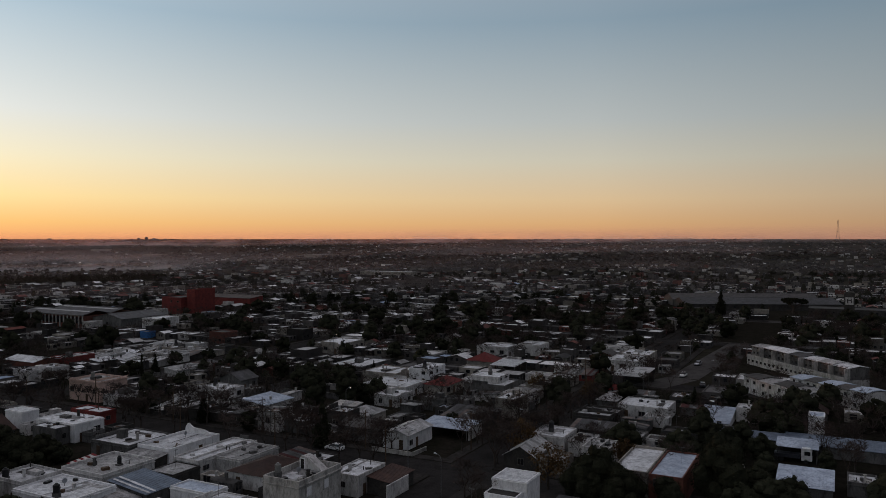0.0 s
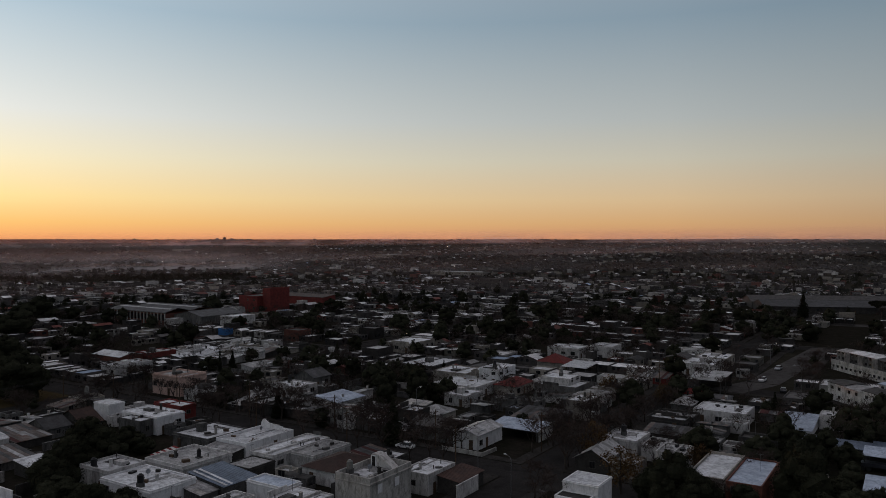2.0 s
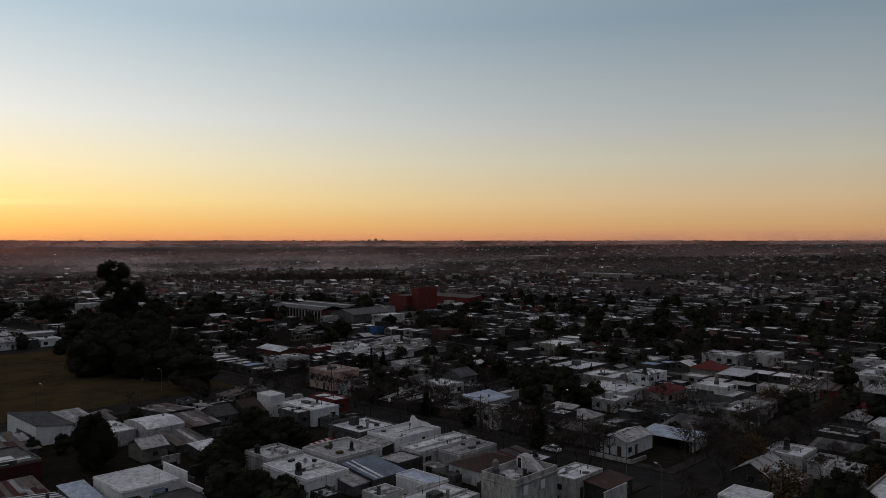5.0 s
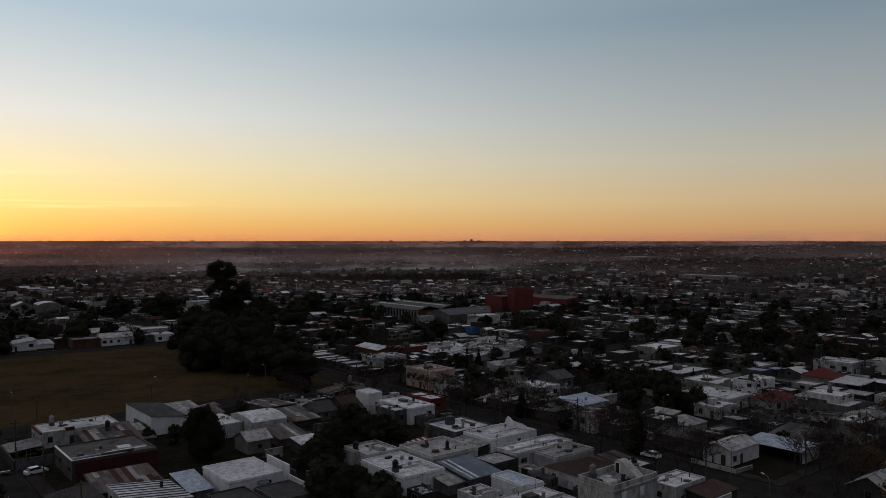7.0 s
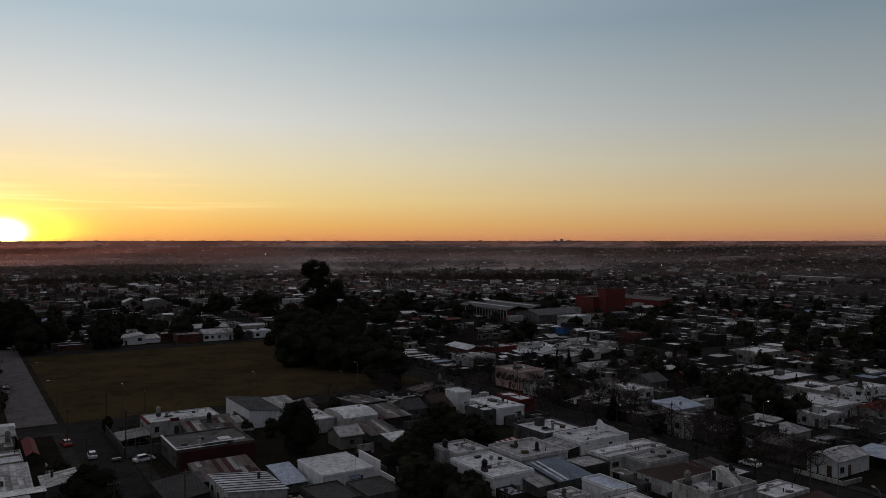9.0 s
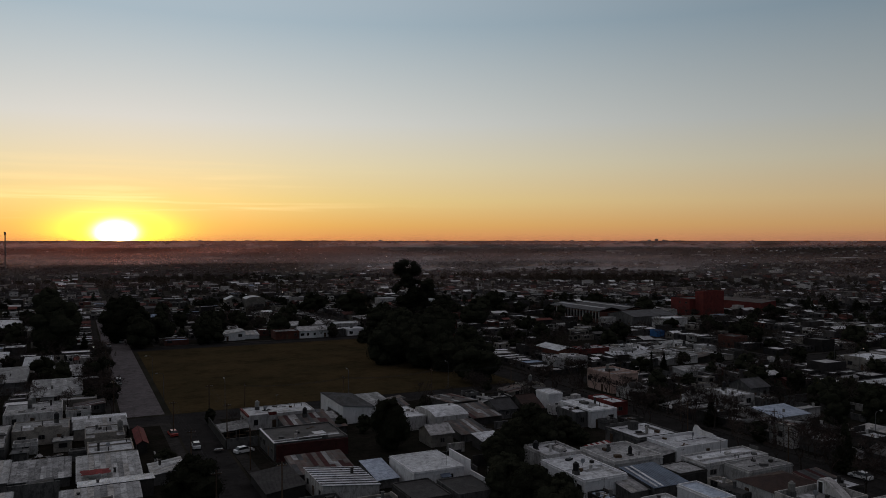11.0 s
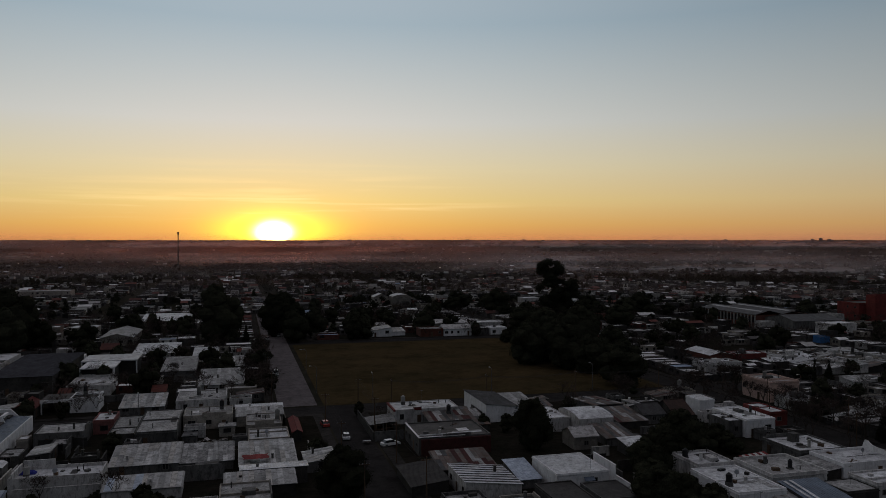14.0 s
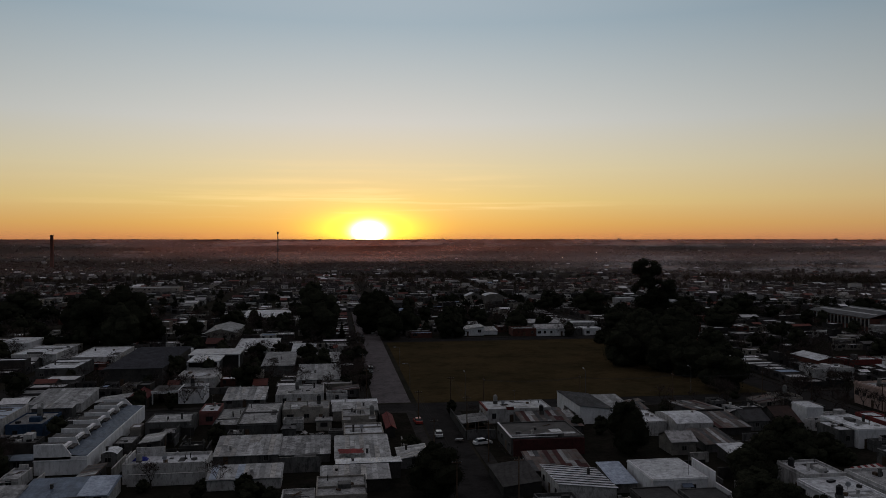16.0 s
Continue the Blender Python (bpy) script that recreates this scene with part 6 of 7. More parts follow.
def grow(mesh, rng, p, d, length, r, depth, droop=0.0, spread=0.55, sides=4):
    """A limb and its branches."""
    seg = 2 if depth > 2 else 1
    for s in range(seg):
        q = p + d * length / seg
        mesh.tube(p, q, max(r, 0.034), max(r * 0.78, 0.026), sides if depth > 3 else 3, cap=False)
        p, r = q, r * 0.78
        d = (d + Vector((rng.uniform(-1, 1), rng.uniform(-1, 1), rng.uniform(-0.3, 0.6))) * 0.16).normalized()
    if depth == 0:
        return [p]
    ends = []
    for k in range(3 if depth > 1 else 4):
        side = Vector((rng.uniform(-1, 1), rng.uniform(-1, 1), rng.uniform(-0.25 - droop, 0.55))).normalized()
        nd = (d * (1 - spread) + side * spread).normalized()
        ends += grow(mesh, rng, p, nd, length * rng.uniform(0.62, 0.85), r * 0.72, depth - 1, droop, spread, sides)
    return ends


def heart(m, c, r, flat, rng):
    """The dense, uneven inside of a clump of foliage."""
    k = 7
    rows = [[Vector(c) + Vector((math.cos(6.283 * i / k) * s, math.sin(6.283 * i / k) * s, z * flat)) * r * rng.uniform(0.68, 0.93) for i in range(k)] for s, z in ((0.5, -0.85), (0.88, -0.45), (1.0, 0.05), (0.8, 0.55), (0.42, 0.9))]
    for p, q in zip(rows, rows[1:]):
        for i in range(k):
            j = (i + 1) % k
            m.face([p[i], p[j], q[j], q[i]])
    m.face(rows[0][::-1])
    m.face(rows[-1])


def leaves(rng, centres, size, count, flat=1.0, core=False):
    """A crown of many small bent leaf clumps round the given centres (point, radius)."""
    m = Mesh()
    total = sum(r * r for _, r in centres)
    for c, r in centres:
        if core:
            heart(m, c, r, flat, rng)
        for k in range(int(count * r * r / total)):
            u = Vector((rng.gauss(0, 1), rng.gauss(0, 1), rng.gauss(0, 1))).normalized()
            p = Vector(c) + Vector((u.x, u.y, u.z * flat)) * r * (rng.uniform(0.76 if core else 0.35, 1.05) + ((0.15 if core else 0.35) * rng.random() if rng.random() < 0.12 else 0))
            a = Vector((rng.gauss(0, 1), rng.gauss(0, 1), rng.gauss(0, 1))).normalized() * size * rng.uniform(0.6, 1.4)
            b = a.orthogonal().normalized() * size * rng.uniform(0.4, 0.9)
            b.rotate(Matrix.Rotation(rng.uniform(0, 6.28), 3, a.normalized()))
            m.face([p - a, p + b * 0.8, p + a])
            m.face([p - a, p + a, p - b + u * size * 0.3])
    return m


def bare_kind(seed, h, depth=4):
    rng = random.Random(seed)
    t, b = Mesh(), Mesh()
    th = h * rng.uniform(0.22, 0.3)
    top = Vector((rng.uniform(-0.2, 0.2), rng.uniform(-0.2, 0.2), th))
    t.tube((0, 0, -0.2), top * 0.5, 0.24, 0.19, 7, cap=False).tube(top * 0.5, top, 0.19, 0.16, 7)
    ends = []
    for k in range(4):
        w = 1.57 * k + rng.uniform(-0.5, 0.5)
        ends += grow(b, rng, top - Vector((0, 0, 0.1)), Vector((math.cos(w) * 0.55, math.sin(w) * 0.55, 0.9)).normalized(), h * rng.uniform(0.2, 0.26) * (1 if depth == 4 else 1.15), 0.11, depth)
    return t.data("trunk", BARK), b.data("branches", TWIG), ends


def leafy_kind(seed, h, w, blobs=9, count=2600, size=0.34, mat=LEAF, low=0.22, flat=0.85, shape="round", core=False):
    rng = random.Random(seed)
    t = Mesh()
    t.tube((0, 0, -0.3), (0.1, 0, h * 0.4), 0.03 * h, 0.02 * h, 8, cap=False)
    cs = []
    for k in range(blobs):
        f = (k + 0.5) / blobs
        z = h * (low + (0.93 - low) * f)
        prof = math.sin(math.pi * (0.18 + 0.74 * f)) if shape == "round" else (1.05 - f if shape == "cone" else (0.35 + 0.65 * math.sin(math.pi * min(1, 0.25 + 0.7 * f))))
        a = rng.uniform(0, 6.28)
        q = rng.uniform(0.25, 0.75) * w / 2 * prof
        r = w / 2 * prof * rng.uniform(0.42, 0.68)
        if shape == "cone":
            q *= 0.3
            r = max(0.3, w / 2 * prof * 0.8)
        c = Vector((math.cos(a) * q, math.sin(a) * q, min(z, h - r * flat * 0.8)))
        cs.append((c, max(r, 0.4)))
        t.tube((0.1, 0, h * min(0.4, low + 0.1)), c, 0.012 * h, 0.004 * h, 5, cap=False)
    return t.data("trunk", BARK), leaves(rng, cs, size, count, flat, core).data("crown", mat)


YARDBARE = [bare_kind(s, h, 3) for s, h in ((6, 9.0), (7, 8.0), (8, 9.5))]
BARE = [bare_kind(s, h) for s, h in ((1, 9.0), (2, 9.5), (3, 8.0), (4, 10.0), (5, 8.5))]
ROUND = [leafy_kind(11, 10, 8.5, 26, 3200, 0.16, low=0.1, core=True), leafy_kind(12, 10, 7.5, 24, 3000, 0.15, low=0.1, core=True), leafy_kind(13, 10, 10, 28, 3600, 0.17, low=0.1, core=True)]
DENSE = [leafy_kind(61, 10, 9.5, 34, 11000, 0.15, low=0.06, core=True), leafy_kind(62, 10, 9.0, 30, 10000, 0.15, low=0.08, core=True)]
YARDROUND = [leafy_kind(51, 10, 8.5, 12, 420, 0.36, low=0.1, core=True), leafy_kind(52, 10, 9.5, 13, 460, 0.38, low=0.1, core=True)]
TALLLEAF = [leafy_kind(14, 22, 17, 44, 9000, 0.27, low=0.06, core=True), leafy_kind(15, 22, 19, 46, 9500, 0.27, low=0.05, core=True)]
CONE = [leafy_kind(16, 10, 5.0, 34, 4200, 0.24, shape="cone", low=0.08), leafy_kind(17, 10, 2.6, 30, 2600, 0.2, shape="cone", low=0.04)]
RUSSET = [leafy_kind(18, 9, 8, 11, 1300, 0.26, LEAFDRY), leafy_kind(19, 9, 9, 11, 1100, 0.26, LEAFDRY)]


def tree(kinds, x, y, scale, label, group="", k=None, z=0.1, wide=1.0):
    rng = random.Random(int(x * 13 + y * 7))
    kd = kinds[k if k is not None else rng.randrange(len(kinds))]
    root = thing("tree", Matrix.LocRotScale((x, y, z), Euler((0, 0, rng.uniform(0, 6.28))), (scale * wide, scale * wide, scale)), label, "tree", group)
    part("trunk", kd[0], None, root)
    part("crown", kd[1], None, root, "bare grey-brown twigs" if kinds is BARE else "")
    return root


BARE_L = "bare winter street tree with fine twigs"
DARK_L = "dense dark evergreen tree with a rounded crown"
for x, y, s in ((135.0, 162.4, 0.8), (139.6, 144.5, 1.15), (129.4, 151.9, 0.8), (139.8, 120.3, 1.0), (129.2, 111.0, 0.75), (139.8, 105.1, 0.95), (140.4, 88.4, 0.85), (141.0, 61.6, 1.15), (121.7, 59.0, 0.85),
                (155.1, 70.8, 0.95), (140.0, 133.0, 0.9), (140.2, 155.0, 1.0), (129.0, 138.0, 0.85), (140.0, 171.0, 0.95), (129.2, 178.0, 0.9), (140.4, 112.4, 0.8), (160.0, 60.0, 0.9), (172.0, 71.0, 0.9), (246.9, 30.1, 0.95),
                (229.0, 73.0, 0.9), (226.0, 50.0, 0.85), (236.0, 45.6, 0.8), (150.6, 27.0, 0.8), (-21.0, 143.6, 0.75), (-33.4, 146.0, 0.75), (34.4, 188.6, 0.6), (145.0, 206.0, 0.9), (127.6, 196.0, 0.9), (200.0, 72.0, 1.0), (216.0, 71.0, 0.9),
                (188.0, 61.0, 0.9), (206.0, 60.6, 0.8), (-20.0, 260.0, 0.8), (-12.0, 240.0, 0.9), (2.0, 246.0, 0.9), (4.0, 262.0, 0.85), (-2.0, 228.0, 0.8), (5.5, 290.0, 0.9), (262.0, 30.0, 0.9), (275.0, 36.0, 0.9), (300.0, 36.0, 0.8), (8.6, 219.0, 0.9), (7.8, 231.0, 1.0), (8.4, 240.0, 1.1), (8.0, 252.0, 1.0), (8.6, 276.0, 1.1), (8.2, 286.0, 1.0), (8.6, 297.0, 1.15), (8.4, 308.0, 1.0), (8.2, 321.0, 1.1), (131.0, 30.4, 0.85), (-46.0, 241.0, 0.7), (-35.0, 246.0, 0.8), (-26.0, 250.0, 0.8)):
    tree(BARE, x, y, s, BARE_L, "bare street trees")
st = random.Random(8)
for k in range(17):
    for x in (128.6, 140.6):
        if st.random() < 0.72:
            tree(BARE, x + st.uniform(-0.5, 0.5), 84.0 + 7.0 * k + st.uniform(-1.5, 1.5), st.uniform(0.8, 1.2), BARE_L, "bare street trees")
for k in range(14):
    for y in (60.2, 72.0):
        if st.random() < 0.6:
            tree(BARE, 142.0 + 7.2 * k + st.uniform(-1.5, 1.5), y + st.uniform(-0.5, 0.5), st.uniform(0.75, 1.15), BARE_L, "bare street trees")
for x, y, s, w in ((17.7, 134.7, 1.0, 1.1), (62.5, 156.0, 1.2, 0.78), (89.3, 141.0, 1.1, 1.0), (84.0, 136.0, 0.8, 1.0), (67.8, 113.4, 0.85, 1.0), (75.1, 109.2, 0.62, 1.2), (173.9, 120.2, 1.15, 0.8), (168.5, 127.6, 1.15, 0.9), (137.6, 101.4, 0.0, 1.0), (128.0, 37.0, 1.1, 0.8),
                  (130.4, 41.0, 0.7, 1.0), (125.0, 32.0, 0.85, 1.0), (131.2, 25.4, 0.62, 1.0), (138.1, 18.4, 1.25, 0.8), (142.7, 12.6, 0.65, 1.3), (136.0, 8.0, 0.7, 1.1), (168.0, 22.0, 0.75, 1.0), (170.6, 14.6, 0.6, 1.0), (201.5, 68.4, 0.85, 0.9), (-15.0, 135.6, 0.4, 1.3), (-25.6, 174.5, 0.55, 0.9),
                  (16.2, 163.0, 0.42, 1.2), (117.5, 217.0, 1.5, 1.15), (301.2, 219.5, 1.0, 1.0), (296.6, 192.3, 0.95, 1.1), (396.2, 189.4, 0.9, 1.2), (366.3, 56.3, 0.9, 1.0), (370.3, 63.7, 0.8, 1.1), (404.0, 196.0, 0.9, 1.0),
                  (51.5, 351.0, 1.3, 1.0), (25.4, 349.3, 1.5, 0.9), (109.8, 349.6, 0.75, 1.1), (89.0, 367.0, 1.15, 1.1), (134.0, 466.0, 1.45, 1.3), (156.0, 453.0, 1.7, 1.2), (57.0, 376.0, 1.3, 1.0), (142.0, 372.0, 1.2, 1.2), (190.0, 360.0, 1.3, 1.2), (214.0, 396.0, 1.4, 1.2), (236.0, 420.0, 1.5, 1.2), (300.0, 398.0, 1.3, 1.3), (318.0, 372.0, 1.2, 1.2), (204.0, 424.0, 1.3, 1.3), (137.1, 340.8, 1.35, 1.0), (-79.4, 349.0, 1.4, 1.0), (-62.0, 351.0, 1.2, 1.0), (-169.2, 447.2, 1.8, 1.2), (70.0, 102.0, 0.8, 1.0), (72.0, 122.0, 0.7, 1.2), (75.6, 129.0, 0.75, 1.1), (78.0, 136.0, 0.7, 1.1), (30.5, 198.0, 0.4, 1.0), (393.0, 52.4, 0.95, 0.9), (387.2, 63.6, 0.9, 1.0), (381.0, 76.0, 0.8, 1.2), (372.0, 92.0, 0.9, 1.2)):
    if s:
        tree(DENSE if math.hypot(x, y) < 185 and s > 0.6 else ROUND, x, y, s, DARK_L, "evergreen trees", wide=w)
for x, y, s in ((111.3, 268.1, 0.98), (103.0, 262.0, 0.8), (128.0, 277.0, 0.95), (116.0, 240.0, 0.7), (123.3, 263.6, 1.02), (118.0, 284.0, 0.9), (112.0, 250.0, 0.8), (128.0, 246.0, 0.75), (-103.0, 351.4, 1.2), (-92.0, 353.0, 1.22), (-112.0, 360.0, 1.0), (17.3, 374.8, 0.95), (-8.2, 357.0, 1.1), (132.0, 300.0, 0.7), (134.0, 322.0, 0.7), (-12.0, 460.0, 1.0), (27.0, 362.0, 0.75), (36.0, 366.0, 0.7), (-88.0, 330.0, 0.95), (24.0, 419.0, 0.85)):
    tree(TALLLEAF, x, y, s, "tall dense dark tree beside an open field", "tall dark trees")
for x, y, s, k in ((137.6, 101.8, 1.15, 0), (178.7, 62.0, 0.85, 1), (490.5, 64.7, 1.6, 0), (451.5, 195.8, 0.75, 1), (456.0, 184.0, 0.7, 1), (178.0, 205.0, 0.8, 1)):
    tree(CONE, x, y, s, "dark pointed conifer between houses", "conifers", k)
for x, y, s in ((133.0, 47.5, 1.0), (148.6, 36.8, 0.8), (207.0, 62.0, 0.8), (152.0, 60.6, 0.9), (212.0, 78.5, 0.8)):
    tree(RUSSET, x, y, s, "autumn tree with thin russet leaves", "russet trees")

bush = random.Random(12)
for x0, x1, y0, y1, n, lo, hi in ((122, 146, -10, 20, 7, 0.5, 0.9), (158, 171, 1, 29, 6, 0.45, 0.8), (127, 131, 25, 41, 4, 0.55, 0.8), (67, 78, 100, 117, 5, 0.5, 0.85), (83, 95, 135, 151, 5, 0.6, 1.0), (57, 62, 166, 178, 2, 0.3, 0.5), (101, 108, 139, 150, 4, 0.35, 0.6), (-21, -5, 131, 143, 4, 0.25, 0.45), (-39, -23, 131, 146, 4, 0.2, 0.4), (115, 121, 210, 335, 6, 0.5, 0.9)):
    for k in range(n):
        tree(ROUND, bush.uniform(x0, x1), bush.uniform(y0, y1), bush.uniform(lo, hi), "dark leafy shrub or small tree in a garden", "garden shrubs")

# the tall eucalyptus with an open, tiered crown
rng_e = random.Random(77)
et = Mesh()
et_limbs, et_c = [], []
et.tube((0, 0, -0.3), (0.3, 0.2, 12), 0.9, 0.6, 9, cap=False).tube((0.3, 0.2, 12), (-0.4, 0.6, 20), 0.6, 0.4, 8, cap=False)
for k in range(52):
    # a broad dome and a lower lobe beside it, limbs rising from the fork
    low = k % 4 == 3
    f, w = rng_e.random(), rng_e.uniform(0, 6.28)
    reach = (5.6 if low else 7.4) * math.sin(math.pi * (0.12 + 0.56 * f)) * rng_e.uniform(0.35, 1.0)
    c = Vector(((8.0 if low else -2.5) + math.cos(w) * reach, math.sin(w) * reach, (9 + 13 * f) if low else (8 + 25.5 * f)))
    et.tube((-0.1, 0.4, max(3.0, min(c.z - 4, 18))), c, 0.24, 0.07, 6, cap=False)
    et_c.append((c, rng_e.uniform(2.3, 3.8)))
euc = thing("tree", pose(176.0, 410.0, 0.0, 0, 0, -23), "very tall eucalyptus with an open dark tiered crown", "tree")
part("trunk", et, BARK, euc)
part("crown", leaves(rng_e, et_c, 0.34, 15000, 0.75, True), LEAF, euc)

# a stone pine with a flat, spreading crown
up_t, up_c = Mesh(), []
rng_p = random.Random(5)
up_t.tube((0, 0, -0.3), (0.4, 0.1, 8.5), 0.5, 0.36, 8, cap=False)
for k in range(12):
    w, q = 0.55 * k, rng_p.uniform(1.5, 6.4)
    c = Vector((math.cos(w) * q, math.sin(w) * q, 13.0 + rng_p.uniform(-0.6, 0.6) - 0.12 * q))
    up_t.tube((0.4, 0.1, 8.4), c, 0.16, 0.06, 5, cap=False)
    up_c.append((c, rng_p.uniform(1.6, 2.4)))
pine = thing("tree", pose(453.3, 22.6, 0.0), "stone pine with a flat spreading dark crown", "tree")
part("trunk", up_t, BARK, pine)
part("crown", leaves(rng_p, up_c, 0.5, 2200, 0.5), LEAF, pine)

# a palm beside the pink house
pm = thing("palm_tree", pose(146.7, 201.6, 0.1), "short shaggy palm beside a pink house", "tree")
part("trunk", Mesh().tube((0, 0, -0.2), (0.1, 0, 4.6), 0.32, 0.26, 8), BARK, pm)
fr = Mesh()
rp = random.Random(3)
for k in range(46):
    w, e = rp.uniform(0, 6.28), rp.uniform(-0.7, 1.2)
    p = Vector((0.1, 0, 4.6))
    d = Vector((math.cos(w) * math.cos(e), math.sin(w) * math.cos(e), math.sin(e)))
    s = Vector((-math.sin(w), math.cos(w), 0)) * 0.28
    for q in range(4):
        n = p + d * 0.75
        fr.face([p - s, p + s, n + s * 0.8, n - s * 0.8])
        p, s = n, s * 0.75
        d = (d + Vector((0, 0, -0.32))).normalized()
part("fronds", fr, LEAF, pm)

def scatter(name, me, mats, label, category):
    """Many copies of a mesh joined into one object of kind stuff."""
    n, k = len(me.vertices), len(mats)
    co = np.empty(n * 3)
    me.vertices.foreach_get("co", co)
    co = np.c_[co.reshape(-1, 3), np.ones(n)]
    nl, npoly = len(me.loops), len(me.polygons)
    li, ls = np.empty(nl, np.int32), np.empty(npoly, np.int32)
    me.loops.foreach_get("vertex_index", li)
    me.polygons.foreach_get("loop_start", ls)
    out = bpy.data.meshes.new(name)
    out.vertices.add(n * k)
    out.loops.add(nl * k)
    out.polygons.add(npoly * k)
    out.vertices.foreach_set("co", np.concatenate([(co @ np.array(m).T)[:, :3] for m in mats]).ravel())
    out.loops.foreach_set("vertex_index", np.concatenate([li + n * i for i in range(k)]).astype(np.int32))
    out.polygons.foreach_set("loop_start", np.concatenate([ls + nl * i for i in range(k)]).astype(np.int32))
    for mt in me.materials:
        out.materials.append(mt)
    out.update(calc_edges=True)
    out.validate()
    return tagged(new(name, out), label, category, kind="stuff")


tr = random.Random(31)
spots = []
while len(spots) < 2000:
    x, y = tr.uniform(-200, 480), tr.uniform(-60, 490)
    az = math.degrees(math.atan2(x, y)) - 62.5
    r = math.hypot(x, y)
    if not (-90 < az < 36 and 125 < r < 490) or not free(x - 0.8, x + 0.8, y - 0.8, y + 0.8, 0) or any(abs(x - s) < 3.9 for s in STREETS_X) or any(abs(y - s) < 3.9 for s in STREETS_Y) or (x > 9 and x < 23 and y > 210):
        continue
    if (78 < x < 127 and 74 < y < 184) or (30 < x < 80 and 112 < y < 204) or (-62 < x < 24 and 118 < y < 207) or (132 < x < 156 and 168 < y < 222) or (138 < x < 158 and 70 < y < 92):
        continue
    if az < 0 and tr.random() < 0.3:
        continue
    spots.append((r, x, y, tr.random() * (1.0 if az < 0 else 1.2) % 1.0))
spots.sort()
far_bare = [[] for k in YARDBARE]
far_round = [[] for k in YARDROUND]
n_bare = n_round = 0
for r, x, y, q in spots:
    if q < 0.74:
        s = tr.uniform(0.5, 1.0)
        n_bare += 1
        if n_bare <= 40:
            tree(BARE, x, y, s, "bare winter tree in a back yard", "bare yard trees")
        else:
            far_bare[n_bare % len(YARDBARE)].append(Matrix.LocRotScale((x, y, 0.1), Euler((0, 0, tr.uniform(0, 6.28))), (s, s, s)))
    elif q < 0.98:
        s = tr.uniform(0.35, 0.9) * (1.0 if r < 350 else 1.2)
        n_round += 1
        if n_round <= 10:
            tree(ROUND, x, y, s, DARK_L, "evergreen trees", wide=tr.uniform(0.8, 1.1))
        else:
            far_round[n_round % len(YARDROUND)].append(Matrix.LocRotScale((x, y, 0.1), Euler((0, 0, tr.uniform(0, 6.28))), (s, s, s)))
    else:
        tree(CONE, x, y, tr.uniform(0.5, 0.9), "dark pointed conifer between houses", "conifers")
for k, ms in enumerate(far_bare):
    scatter("yard_tree_branches", YARDBARE[k][1], ms, "bare twigs of many winter trees among the houses", "trees")
for k, ms in enumerate(far_round):
    scatter("yard_tree_crowns", YARDROUND[k][1], ms, "dark crowns of many evergreen trees among the houses", "trees")

# ---------------------------------------------------------------- vehicles


def car(x, y, turn, paint, label, van=False):
    """A parked car with its body, glasshouse, wheels and lamps."""
    root = thing("car", pose(x, y, 0.04, 0, 0, turn), label, "car", "parked cars")
    prof = [(-2.1, 0.35), (-2.12, 0.85), (-1.95, 0.98), (1.1, 1.0), (1.95, 0.82), (2.12, 0.6), (2.1, 0.35)]
    cab = [(-1.75, 0.98), (-1.35, 1.45), (0.35, 1.47), (1.15, 0.99)]
    if van:
        prof = [(-2.2, 0.35), (-2.25, 1.1), (-2.2, 1.2), (1.3, 1.2), (2.0, 1.0), (2.2, 0.7), (2.2, 0.35)]
        cab = [(-2.18, 1.2), (-2.05, 2.0), (0.9, 2.0), (1.5, 1.2)]

    def extrude(pr, w, wt):
        m = Mesh()
        n = len(pr)
        zs = [p[1] for p in pr]
        lo, hi = min(zs), max(zs)
        ww = [w + (wt - w) * (z - lo) / (hi - lo) for z in zs]
        for i in range(n):
            j = (i + 1) % n
            m.face([(pr[i][0], -ww[i], pr[i][1]), (pr[i][0], ww[i], pr[i][1]), (pr[j][0], ww[j], pr[j][1]), (pr[j][0], -ww[j], pr[j][1])])
        m.face([(p[0], -q, p[1]) for p, q in zip(pr, ww)])
        m.face([(p[0], q, p[1]) for p, q in zip(pr, ww)][::-1])
        return m
    part("body", extrude(prof, 0.84, 0.8), paint, root)
    part("glasshouse", extrude(cab, 0.78, 0.62), GLASS, root, "dark car glass")
    roof = [(p[0] * 0.98, p[1] + 0.025) for p in cab[1:3]]
    part("car_roof", Mesh().box(roof[0][0], roof[1][0], -0.62, 0.62, roof[0][1] - 0.02, roof[0][1] + 0.03), paint, root)
    for a in (-1.3, 1.32):
        for b in (-0.8, 0.8):
            w = part("wheel", Mesh().tube((a, b - 0.1, 0.31), (a, b + 0.1, 0.31), 0.31, 0.31, 12), TYRE, root)
            part("rim", Mesh().tube((a, b - 0.11, 0.31), (a, b + 0.11, 0.31), 0.18, 0.18, 8), STEEL, w)
    for b in (-0.6, 0.6):
        part("headlight", Mesh().box(1.98, 2.14, b - 0.16, b + 0.16, 0.58, 0.72), CARGREY, root)
    return root


